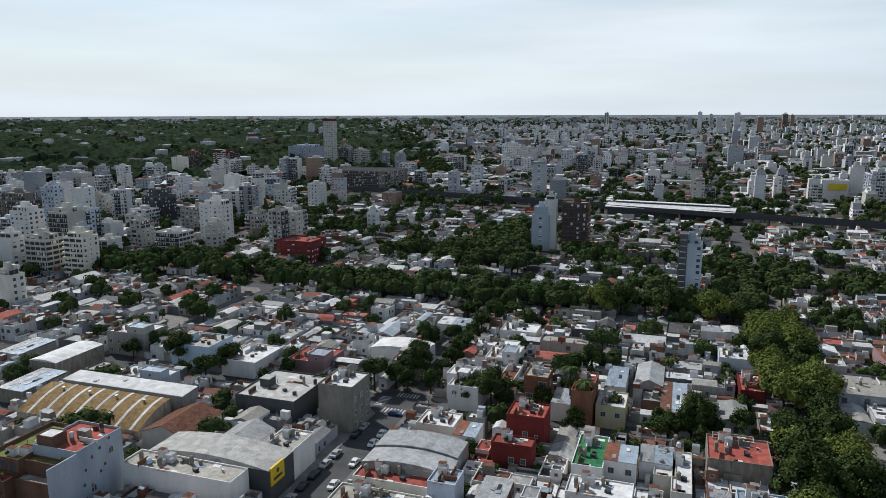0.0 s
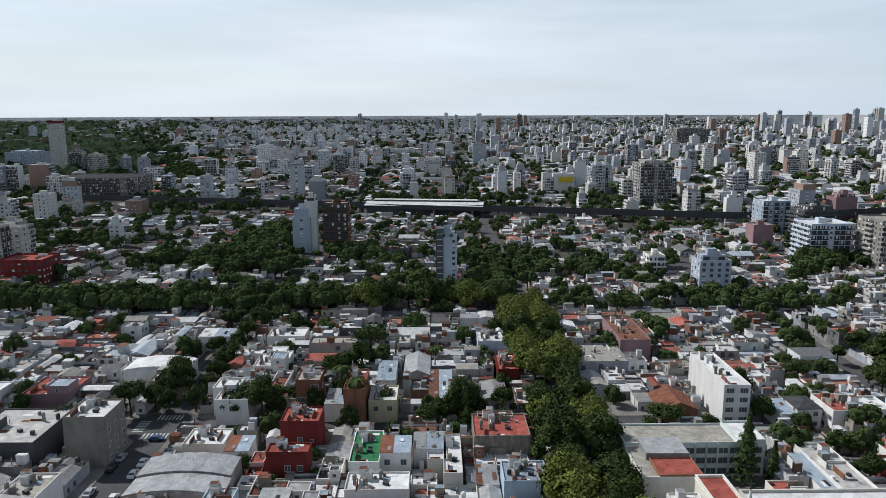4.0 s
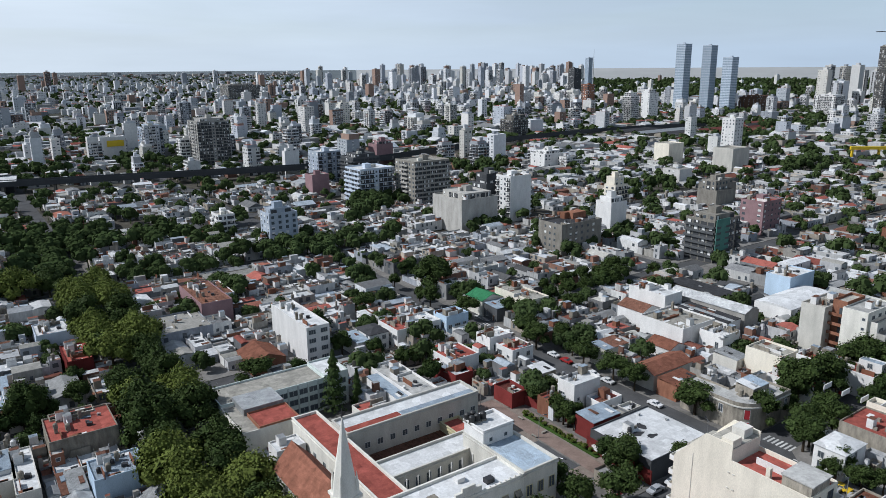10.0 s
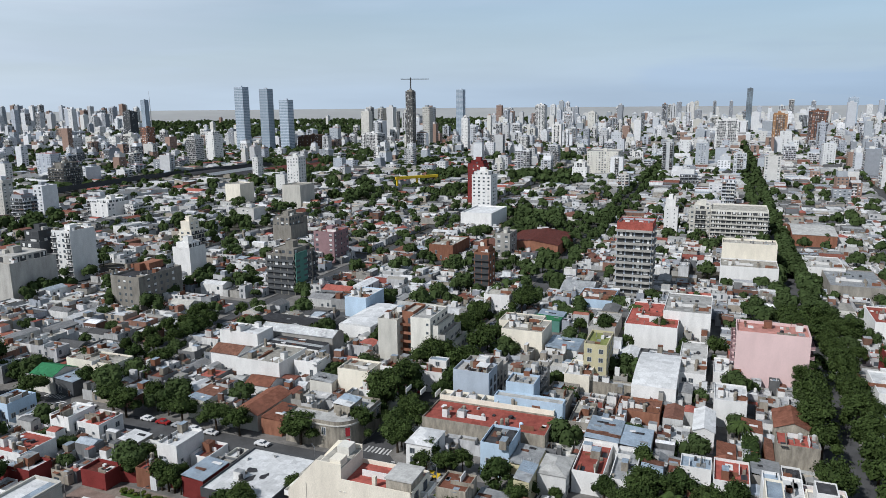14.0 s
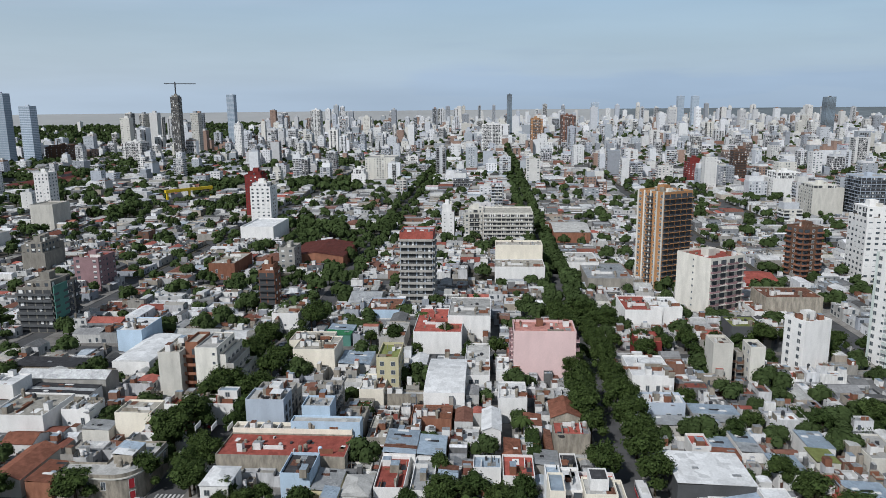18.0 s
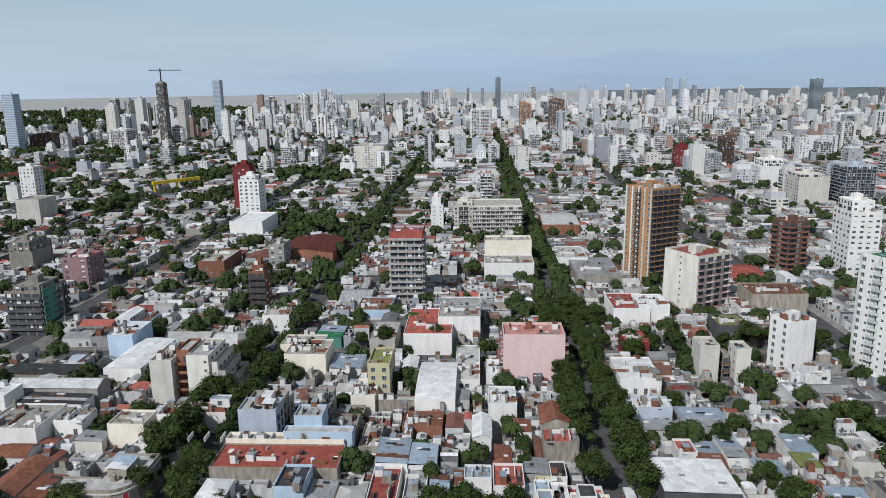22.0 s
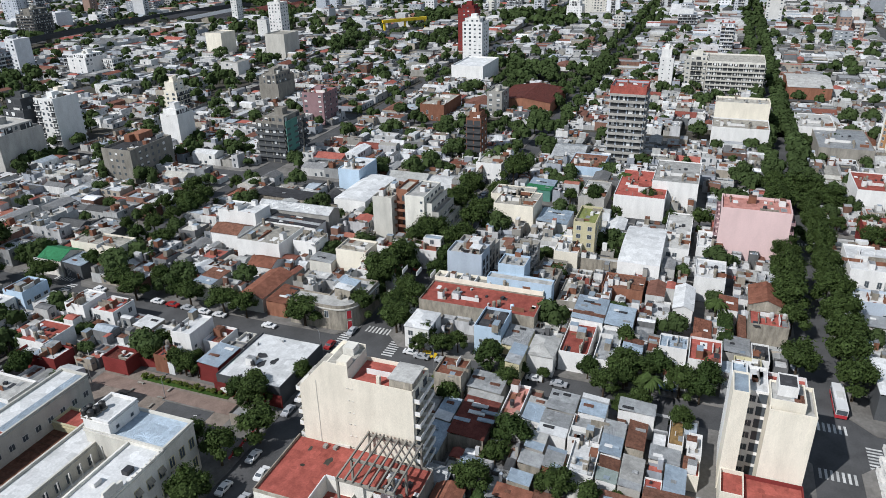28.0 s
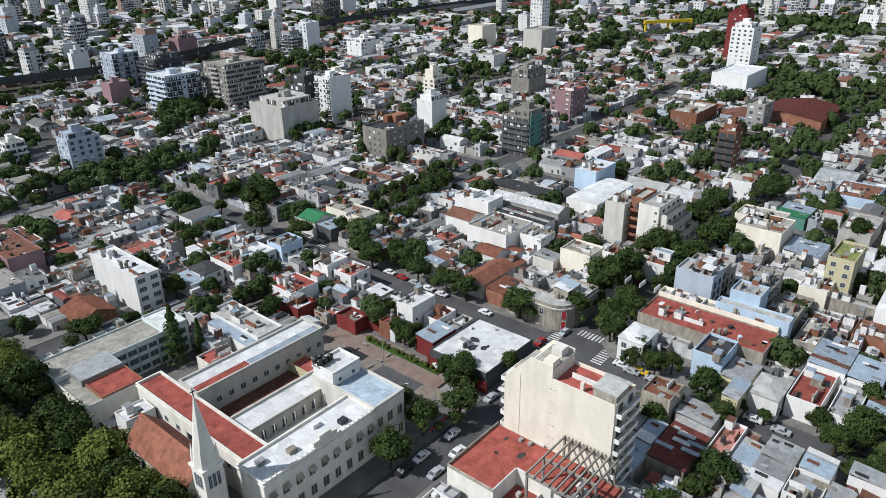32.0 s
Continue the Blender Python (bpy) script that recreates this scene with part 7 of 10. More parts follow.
block_tower(94.7, 770.7, 5.8, 19.1, 19.1, 12, 'bluegrey', 'r_grey', 'band', fh=2.93)
take(60.9, 807.8, 24.1, 16.9, 5.8)
block_tower(60.9, 807.8, 5.8, 24.1, 16.9, 8, 'white', 'r_white', 'grid', fh=2.72, blank=(0, 3))
take(400.1, 1026.0, 16.1, 14.5, 5.8)
block_tower(400.1, 1026.0, 5.8, 16.1, 14.5, 13, 'ivory', 'r_grey', 'grid', fh=2.90)
take(279.3, 622.9, 17.8, 16.0, 5.8)
block_tower(279.3, 622.9, 5.8, 17.8, 16.0, 7, 'dustypink', 'r_beige', 'grid', fh=3.07, blank=(0, 3))
take(222.9, 271.5, 27.2, 16.3, 5.8)
loft = block_tower(222.9, 271.5, 5.8, 27.2, 16.3, 5, 'concrete', 'r_dark', 'grid', fh=3.0, top=False, label='old grey concrete warehouse with tall windows')
for hx, hy, ha, hb in ((7.5, 4.0, 4.5, 2.8), (1.5, 5.6, 1.6, 1.6)):
    m = Mesh()
    m.box(hx - ha, hy - hb, 14.9, hx + ha, hy + hb, 18.2)
    part("roof_house", m, ["brick"], loft)
take(265.4, 289.1, 12.3, 11.1, 5.8)
block_tower(265.4, 289.1, 5.8, 12.3, 11.1, 7, 'white', 'r_white', 'grid', fh=2.91, blank=(0, 3))
take(321.2, 346.0, 11.8, 9.4, 5.8)
block_tower(321.2, 346.0, 5.8, 11.8, 9.4, 7, 'cream', 'r_grey', 'mixed', fh=2.78)
take(390.3, 510.0, 22.6, 18.1, 5.8)
block_tower(390.3, 510.0, 5.8, 22.6, 18.1, 6, 'white', 'r_white', 'grid', fh=2.76)
take(507.7, 478.9, 20.9, 16.7, 5.8)
block_tower(507.7, 478.9, 5.8, 20.9, 16.7, 6, 'cream', 'r_beige', 'grid', fh=3.08, blank=(0, 3), top=False)
take(375.2, 311.1, 18.7, 14.9, 5.8)
block_tower(375.2, 311.1, 5.8, 18.7, 14.9, 6, 'concrete', 'r_grey', 'grid', fh=3.10, blank=(0, 3))
take(524.2, 754.0, 26.1, 23.5, 5.8)
block_tower(524.2, 754.0, 5.8, 26.1, 23.5, 10, 'concrete', 'r_dark', 'band', fh=2.91, label='unfinished concrete building with open floors')
take(-30.1, 347.6, 10.1, 8.1, 5.8)
slim = block_tower(-30.1, 347.6, 5.8, 10.1, 8.1, 11, 'bluegrey', 'r_grey', 'grid', fh=2.83, blank=(3,), label='slim pale blue and dark navy apartment tower')
m = Mesh()
m.box(-5.35, -4.5, 0, -1.7, 4.2, 33.6)
for fl in range(11):
    m.box(-4.9, -4.9, fl * 2.83 + 2.5, -2.1, -4.5, fl * 2.83 + 2.75, 1)
part("dark_cladding", m, ["darkgrey", "white"], slim, "dark navy clad strip with white ledges")
take(-110.3, 449.0, 15.9, 11.1, 5.8)
block_tower(-110.3, 449.0, 5.8, 15.9, 11.1, 11, 'brown', 'r_grey', 'band', fh=2.92, accent='brick')
take(-132.8, 448.3, 11.5, 9.2, 5.8)
block_tower(-132.8, 448.3, 5.8, 11.5, 9.2, 10, 'bluegrey', 'r_grey', 'grid', fh=2.87)
take(-126.6, 448.2, 7.8, 4.7, 5.8)
block_tower(-126.6, 448.2, 5.8, 7.8, 4.7, 12, 'white', 'r_white', 'grid', fh=3.00, blank=(0, 1, 2, 3))
take(-257.2, 355.0, 23.8, 19.0, 5.8)
block_tower(-257.2, 355.0, 5.8, 23.8, 19.0, 4, 'redwall', 'r_red', 'grid', fh=3.26, top=False, label='red flat-roofed institute building')
take(-384.7, 257.7, 11.0, 8.8, 5.8)
block_tower(-384.7, 257.7, 5.8, 11.0, 8.8, 8, 'white', 'r_white', 'grid', fh=3.00)
take(-366.8, 265.5, 14.7, 13.2, 5.8)
block_tower(-366.8, 265.5, 5.8, 14.7, 13.2, 8, 'ivory', 'r_grey', 'band', fh=2.86)
take(-344.9, 271.3, 13.1, 11.8, 5.8)
block_tower(-344.9, 271.3, 5.8, 13.1, 11.8, 9, 'cream', 'r_grey', 'mixed', fh=2.77)
take(-389.1, 328.0, 13.2, 10.6, 5.8)
block_tower(-389.1, 328.0, 5.8, 13.2, 10.6, 7, 'white', 'r_grey', 'grid', fh=2.75)
take(-490.6, 365.6, 12.0, 9.6, 5.8)
block_tower(-490.6, 365.6, 5.8, 12.0, 9.6, 13, 'bluegrey', 'r_white', 'grid', fh=2.79, blank=(3,))
take(-538.2, 373.2, 26.1, 20.8, 5.8)
block_tower(-538.2, 373.2, 5.8, 26.1, 20.8, 10, 'concrete', 'r_dark', 'band', fh=2.79, label='unfinished concrete building with open orange floors', accent='orange')
take(-319.2, 212.0, 8.6, 7.7, 5.8)
block_tower(-319.2, 212.0, 5.8, 8.6, 7.7, 6, 'ivory', 'r_red', 'grid', fh=3.05, blank=(0, 3))
take(-452.4, 432.1, 19.1, 17.2, 5.8)
block_tower(-452.4, 432.1, 5.8, 19.1, 17.2, 10, 'darkgrey', 'r_grey', 'band', fh=2.84)
take(-518.3, 429.6, 20.0, 16.0, 5.8)
block_tower(-518.3, 429.6, 5.8, 20.0, 16.0, 7, 'greywall', 'r_grey', 'grid', fh=3.01)
take(-402.7, 425.0, 22.4, 17.9, 5.8)
block_tower(-402.7, 425.0, 5.8, 22.4, 17.9, 6, 'greywall', 'r_grey', 'grid', fh=2.92)
take(-345.2, 340.4, 18.0, 14.4, 5.8)
block_tower(-345.2, 340.4, 5.8, 18.0, 14.4, 5, 'white', 'r_white', 'band', fh=2.91)
take(-773.4, 809.6, 16.5, 14.9, 5.8)
block_tower(-773.4, 809.6, 5.8, 16.5, 14.9, 12, 'brick', 'r_grey', 'band', fh=2.88)
take(-718.8, 819.9, 27.9, 25.1, 5.8)
block_tower(-718.8, 819.9, 5.8, 27.9, 25.1, 12, 'redwall', 'r_grey', 'band', fh=2.83, accent='white')
take(-725.2, 734.3, 16.9, 13.6, 5.8)
block_tower(-725.2, 734.3, 5.8, 16.9, 13.6, 10, 'cream', 'r_grey', 'grid', fh=3.03)
take(-442.1, 509.1, 10.4, 9.4, 5.8)
block_tower(-442.1, 509.1, 5.8, 10.4, 9.4, 12, 'white', 'r_grey', 'grid', fh=2.81)
take(-469.6, 605.8, 15.3, 13.8, 5.8)
block_tower(-469.6, 605.8, 5.8, 15.3, 13.8, 7, 'bluegrey', 'r_grey', 'grid', fh=3.10)
take(-518.0, 638.6, 11.6, 10.4, 5.8)
block_tower(-518.0, 638.6, 5.8, 11.6, 10.4, 8, 'white', 'r_grey', 'grid', fh=2.90)
take(-267.3, 460.4, 7.3, 6.6, 5.8)
block_tower(-267.3, 460.4, 5.8, 7.3, 6.6, 6, 'white', 'r_white', 'grid', fh=3.05, blank=(3,))
take(-670.4, 1018.0, 17.3, 15.6, 5.8)
block_tower(-670.4, 1018.0, 5.8, 17.3, 15.6, 27, 'ivory', 'r_red', 'grid', fh=2.89, crown='redwall', label='tall grey tower with a red top')
take(-748.6, 1059.5, 54.3, 32.6, 5.8)
block_tower(-748.6, 1059.5, 5.8, 54.3, 32.6, 11, 'bluegrey', 'r_grey', 'grid', fh=3.02)
take(-621.3, 986.7, 17.5, 15.7, 5.8)
block_tower(-621.3, 986.7, 5.8, 17.5, 15.7, 13, 'greywall', 'r_grey', 'band', fh=2.90)
take(-599.1, 998.3, 21.2, 19.1, 5.8)
block_tower(-599.1, 998.3, 5.8, 21.2, 19.1, 11, 'ivory', 'r_grey', 'band', fh=2.86)
take(-416.1, 1211.1, 30.1, 21.0, 5.8)
block_tower(-416.1, 1211.1, 5.8, 30.1, 21.0, 12, 'white', 'r_grey', 'grid', fh=2.96)
take(-444.4, 750.6, 85.7, 51.4, 5.8)
block_tower(-444.4, 750.6, 5.8, 85.7, 51.4, 7, 'concrete', 'r_dark', 'band', fh=3.09, top=False, label='long unfinished concrete frame building')
take(1069.6, 987.1, 19.5, 19.5, 5.8)
block_tower(1069.6, 987.1, 5.8, 19.5, 19.5, 43, 'bluegrey', 'r_grey', 'glass', fh=2.92)
take(1092.8, 946.3, 18.7, 18.7, 5.8)
block_tower(1092.8, 946.3, 5.8, 18.7, 18.7, 42, 'bluegrey', 'r_grey', 'glass', fh=2.90)
take(1112.1, 914.4, 19.6, 19.6, 5.8)
block_tower(1112.1, 914.4, 5.8, 19.6, 19.6, 35, 'bluegrey', 'r_grey', 'glass', fh=2.88)
take(1293.6, 740.3, 16.9, 15.2, 5.8)
block_tower(1293.6, 740.3, 5.8, 16.9, 15.2, 41, 'concrete', 'r_grey', 'band', fh=2.91)
take(1606.6, 777.6, 19.2, 17.3, 5.8)
block_tower(1606.6, 777.6, 5.8, 19.2, 17.3, 43, 'bluegrey', 'r_grey', 'glass', fh=2.91)
take(1284.2, 611.0, 14.5, 13.0, 5.8)
block_tower(1284.2, 611.0, 5.8, 14.5, 13.0, 23, 'white', 'r_grey', 'grid', fh=2.88)
take(1632.5, 578.7, 25.5, 22.9, 5.8)
block_tower(1632.5, 578.7, 5.8, 25.5, 22.9, 31, 'white', 'r_grey', 'band', fh=2.88)
take(817.0, 855.6, 18.5, 16.6, 5.8)
block_tower(817.0, 855.6, 5.8, 18.5, 16.6, 16, 'white', 'r_grey', 'band', fh=2.93)
take(896.4, 893.6, 23.4, 16.4, 5.8)
block_tower(896.4, 893.6, 5.8, 23.4, 16.4, 17, 'white', 'r_grey', 'grid', fh=2.89)
take(1379.1, 1678.4, 27.7, 24.9, 5.8)
block_tower(1379.1, 1678.4, 5.8, 27.7, 24.9, 28, 'darkgrey', 'r_grey', 'grid', fh=2.88)
take(1561.8, 1831.8, 17.5, 15.7, 5.8)
block_tower(1561.8, 1831.8, 5.8, 17.5, 15.7, 38, 'bluegrey', 'r_grey', 'glass', fh=2.93)
take(907.9, 1064.4, 18.9, 17.0, 5.8)
block_tower(907.9, 1064.4, 5.8, 18.9, 17.0, 18, 'brick', 'r_grey', 'band', fh=2.98)
take(1203.2, 775.7, 30.9, 37.0, 5.8)
block_tower(1203.2, 775.7, 5.8, 30.9, 37.0, 13, 'white', 'r_grey', 'band', fh=2.85)
take(1182.6, 904.5, 53.5, 42.8, 5.8)
block_tower(1182.6, 904.5, 5.8, 53.5, 42.8, 11, 'brown', 'r_grey', 'grid', fh=2.88)
take(2217.7, 168.9, 16.9, 15.2, 5.8)
block_tower(2217.7, 168.9, 5.8, 16.9, 15.2, 44, 'darkgrey', 'r_grey', 'glass', fh=2.89)
take(2920.6, -437.6, 26.3, 23.6, 5.8)
block_tower(2920.6, -437.6, 5.8, 26.3, 23.6, 43, 'bluegrey', 'r_grey', 'glass', fh=2.89)
take(2913.8, -490.4, 27.5, 24.7, 5.8)
block_tower(2913.8, -490.4, 5.8, 27.5, 24.7, 43, 'bluegrey', 'r_grey', 'glass', fh=2.88)
take(2167.6, -721.8, 27.5, 24.8, 5.8)
block_tower(2167.6, -721.8, 5.8, 27.5, 24.8, 38, 'darkgrey', 'r_grey', 'glass', fh=2.88)
take(2662.9, -104.4, 29.2, 26.3, 5.8)
block_tower(2662.9, -104.4, 5.8, 29.2, 26.3, 35, 'bluegrey', 'r_grey', 'glass', fh=2.91)
take(1456.4, 57.4, 25.9, 23.3, 5.8)
block_tower(1456.4, 57.4, 5.8, 25.9, 23.3, 24, 'orange', 'r_grey', 'band', fh=2.92)
take(1716.4, -5.2, 36.8, 33.2, 5.8)
block_tower(1716.4, -5.2, 5.8, 36.8, 33.2, 25, 'brick', 'r_grey', 'band', fh=2.90)
take(1463.7, 148.0, 44.3, 39.9, 5.8)
block_tower(1463.7, 148.0, 5.8, 44.3, 39.9, 21, 'white', 'r_grey', 'band', fh=2.84)
take(938.1, -212.0, 16.9, 15.2, 5.8)
block_tower(938.1, -212.0, 5.8, 16.9, 15.2, 14, 'brown', 'r_grey', 'band', fh=2.84)
take(902.8, -152.3, 18.5, 16.6, 5.8)
block_tower(902.8, -152.3, 5.8, 18.5, 16.6, 11, 'redwall', 'r_grey', 'grid', fh=2.77)
take(919.6, -179.5, 22.3, 20.1, 5.8)
block_tower(919.6, -179.5, 5.8, 22.3, 20.1, 9, 'white', 'r_grey', 'grid', fh=2.90)
take(765.8, -215.4, 37.8, 30.2, 5.8)
block_tower(765.8, -215.4, 5.8, 37.8, 30.2, 9, 'white', 'r_white', 'grid', fh=2.98, blank=(3,))
take(637.4, -210.9, 27.8, 25.0, 5.8)
block_tower(637.4, -210.9, 5.8, 27.8, 25.0, 10, 'ivory', 'r_white', 'grid', fh=2.80, blank=(3,))
take(625.0, -241.7, 25.8, 23.2, 5.8)
block_tower(625.0, -241.7, 5.8, 25.8, 23.2, 13, 'bluegrey', 'r_grey', 'band', fh=2.79)
take(888.3, 230.5, 41.9, 37.7, 5.8)
block_tower(888.3, 230.5, 5.8, 41.9, 37.7, 11, 'ivory', 'r_grey', 'grid', fh=2.88)
take(843.6, 248.0, 19.5, 17.5, 5.8)
block_tower(843.6, 248.0, 5.8, 19.5, 17.5, 7, 'white', 'r_grey', 'grid', fh=2.93)
take(485.8, 2001.0, 87.4, 69.9, 5.8)
block_tower(485.8, 2001.0, 5.8, 87.4, 69.9, 16, 'concrete', 'r_grey', 'band', fh=2.89)
take(206.6, 46.8, 3.0, 24.4, 5.8)
house(206.6, 46.8, 5.8, 3.0, 24.4, 5.6, 'old', 'r_grey', 'flat', parapet=0.4)
take(38.7, 143.7, 6.8, 5.2, 5.8)
house(38.7, 143.7, 5.8, 6.8, 5.2, 7.6, 'white', 'r_white', 'flat', parapet=0.4)
take(172.2, 73.8, 4, 33, 5.8)
house(172.2, 73.8, 5.8, 4, 33, 7.9, 'cream', 'r_beige', 'flat', parapet=1.0, bits=3.0, label='row of cream walled terraces behind a red roof')
take(190.6, 106.2, 7.3, 13.3, 5.8)
house(190.6, 106.2, 5.8, 7.3, 13.3, 6.6, 'white', 'r_red', 'flat', parapet=0.4, upper=True)
take(216.1, 175.3, 9.5, 38.6, 5.8)
house(216.1, 175.3, 5.8, 9.5, 38.6, 5.6, 'old', 'r_dark', 'shed', parapet=0.4)
take(208.9, 60.7, 13.4, 7.7, 5.8)
house(208.9, 60.7, 5.8, 13.4, 7.7, 7.6, 'cream', 'r_white', 'flat', parapet=0.4)
take(100.3, 174.8, 10.3, 10.7, 5.8)
house(100.3, 174.8, 5.8, 10.3, 10.7, 5.6, 'white', 'r_red', 'flat', parapet=0.4, clutter=1)
take(0.2, 229.8, 7.0, 14.9, 5.8)
house(0.2, 229.8, 5.8, 7.0, 14.9, 6.6, 'redwall', 'r_red', 'flat', parapet=0.4)
take(4.5, 153.4, 10.3, 9.3, 5.8)
house(4.5, 153.4, 5.8, 10.3, 9.3, 7.6, 'lightblue', 'r_bluezinc', 'flat', parapet=0.4, clutter=4)
take(45.0, 264.6, 11.1, 28.1, 5.8)
house(45.0, 264.6, 5.8, 11.1, 28.1, 8.6, 'dustypink', 'r_rust', 'flat', parapet=0.4)
take(-80.0, 196.0, 9.6, 16.0, 5.8)
house(-80.0, 196.0, 5.8, 9.6, 16.0, 7.6, 'white', 'r_white', 'flat', parapet=0.4, hut=True, openings=((0, 0, 4.4, 'w'),))
take(-72.5, 213.1, 5.0, 15.3, 5.8)
house(-72.5, 213.1, 5.8, 5.0, 15.3, 4.6, 'white', 'r_tile', 'flat', parapet=0.4)
take(-80.2, 229.2, 10.7, 15.2, 5.8)
house(-80.2, 229.2, 5.8, 10.7, 15.2, 5.6, 'white', 'r_white', 'flat', parapet=0.4, upper=True)
take(-84.2, 259.0, 14.2, 10.9, 5.8)
house(-84.2, 259.0, 5.8, 14.2, 10.9, 5.6, 'white', 'r_white', 'flat', parapet=0.4)
take(-110.6, 256.3, 14.0, 9.2, 5.8)
house(-110.6, 256.3, 5.8, 14.0, 9.2, 5.6, 'white', 'r_white', 'shed', parapet=0.4)
take(-20.6, 213.3, 7.5, 23.0, 5.8)
house(-20.6, 213.3, 5.8, 7.5, 23.0, 4.6, 'brick', 'r_rust', 'shed', parapet=0.4)
take(-39.0, 220.9, 6.1, 17.1, 5.8)
house(-39.0, 220.9, 5.8, 6.1, 17.1, 5.6, 'white', 'r_bluezinc', 'shed', parapet=0.4)
take(-49.4, 198.1, 8.2, 10.8, 5.8)
house(-49.4, 198.1, 5.8, 8.2, 10.8, 5.6, 'white', 'r_zinc', 'shed', parapet=0.4)
take(-87.6, 237.3, 18.5, 7.9, 5.8)
house(-87.6, 237.3, 5.8, 18.5, 7.9, 5.6, 'white', 'r_white', 'flat', parapet=0.4)
take(-107.6, 209.0, 9.5, 11.6, 5.8)
house(-107.6, 209.0, 5.8, 9.5, 11.6, 6.6, 'old', 'r_beige', 'flat', parapet=0.4, hut=True)
take(-178.6, 160.0, 18.1, 9.2, 5.8)
house(-178.6, 160.0, 5.8, 18.1, 9.2, 6.6, 'bluegrey', 'r_white', 'flat', parapet=0.4, upper=True, clutter=3)
take(-214.7, 189.5, 16.9, 13.0, 5.8)
house(-214.7, 189.5, 5.8, 16.9, 13.0, 8.6, 'greywall', 'r_white', 'flat', parapet=0.4, openings=tuple((0, a, z, 'w') for a in (-7, -3, 1, 5) for z in (1.2, 4.4)), upper=True)
take(-184.5, 191.3, 16.2, 14.6, 5.8)
house(-184.5, 191.3, 5.8, 16.2, 14.6, 7.6, 'lightblue', 'r_beige', 'flat', parapet=0.4, hut=True)
take(-161.5, 191.5, 13.6, 18.1, 5.8)
house(-161.5, 191.5, 5.8, 13.6, 18.1, 5.6, 'white', 'r_white', 'flat', parapet=0.4)
take(-140.1, 199.4, 14.5, 14.9, 5.8)
house(-140.1, 199.4, 5.8, 14.5, 14.9, 5.6, 'dustypink', 'r_red', 'flat', parapet=0.4, upper=True)
take(-211.6, 143.8, 10.6, 17.3, 5.8)
house(-211.6, 143.8, 5.8, 10.6, 17.3, 4.6, 'old', 'r_zinc', 'shed', parapet=0.4)
take(-220.8, 163.8, 11.6, 21.2, 5.8)
house(-220.8, 163.8, 5.8, 11.6, 21.2, 6.6, 'old', 'r_white', 'vault', parapet=0.4)
take(-242.3, 164.0, 10.1, 16.1, 5.8)
house(-242.3, 164.0, 5.8, 10.1, 16.1, 5.6, 'greywall', 'r_zinc', 'shed', parapet=0.4)

# ---- the convent with its courts and church ----
def wing(parent, name, u0, v0, u1, v1, h, wall, roof, base=0.0, parapet=0.5, windows=()):
    """A wing of a large building, in the grid's own coordinates under its parent."""
    w, d = u1 - u0, v1 - v0
    m = Mesh()
    m.ring(-w / 2, -d / 2, w / 2, d / 2, base, h + parapet, 0.35)
    # cornice
    for z, o in ((h - 0.3, 0.22), (h + parapet - 0.12, 0.14)):
        m.ring(-w / 2 - o, -d / 2 - o, w / 2 + o, d / 2 + o, z, z + 0.2, o + 0.3)
    ob = part(name, m, [wall], parent, at=pose((u0 + u1) / 2, (v0 + v1) / 2, 0))
    part("roof", roof_slab(w, d, h), [roof], ob)
    for side, n, rows, data in windows:
        span = w if side in (0, 2) else d
        for k in range(n):
            for z in rows:
                part("window", data, [], ob, at=on_wall(side, w, d, -span / 2 + span * (k + 0.5) / n, z))
    return ob


ARCH = window_mesh(1.4, 2.4, 1, "yellowwall", 0.12)
convent = empty("convent", "large old white convent with red and white roofs round two courts", "building", place=pose(0, 0, 0.15, 0, 0, 5.8))
TAKEN.append((78, 119, 24, 27.5, 0))
wing(convent, "front_wing", 54.6, 93.6, 83.4, 102, 11.6, "ivory", "r_white", windows=((0, 9, (1.6, 6.6), ARCH), (2, 8, (6.6,), WINDOW)))
wing(convent, "corner_wing", 83.4, 93.6, 92.4, 113.6, 11.9, "ivory", "r_bluezinc", windows=((0, 3, (1.6, 6.6), ARCH), (1, 5, (1.6, 6.6), ARCH)))
wing(convent, "tank_house", 83.4, 106.5, 91.5, 113.2, 15.0, "white", "r_white", 11.9, windows=((0, 2, (12.6,), WINDOW_SMALL),))
wing(convent, "red_wing", 57.0, 102, 63.2, 145, 9.8, "ivory", "r_red", windows=((3, 9, (5.4,), WINDOW), (1, 3, (5.4,), WINDOW)))
wing(convent, "long_wing", 63.2, 129.2, 99.6, 136.8, 10.8, "ivory", "r_white", windows=((0, 11, (6.2,), WINDOW), (0, 6, (2.2,), WINDOW_TALL), (1, 3, (2.0, 6.2), WINDOW)))
wing(convent, "middle_wing", 63.2, 111.4, 88, 118.4, 8.8, "ivory", "r_white", windows=((0, 9, (5.2,), WINDOW_TALL),))
wing(convent, "low_link", 88, 118.4, 93.4, 129.2, 6.0, "yellowwall", "r_red")
strip = Mesh()
strip.box(63.6, 129.6, 10.8, 78, 132.4, 10.86)
part("red_roof_strip", strip, ["r_red"], convent)
strip = Mesh()
strip.box(78.2, 129.6, 10.8, 99.2, 132.2, 10.86)
part("pale_roof_strip", strip, ["r_bluezinc"], convent)
court = Mesh()
court.box(63.2, 118.4, 4.0, 88, 129.2, 4.25, bottom=True)
part("court_roof", court, ["r_rust"], convent, "rusty red sheet roof over the court")
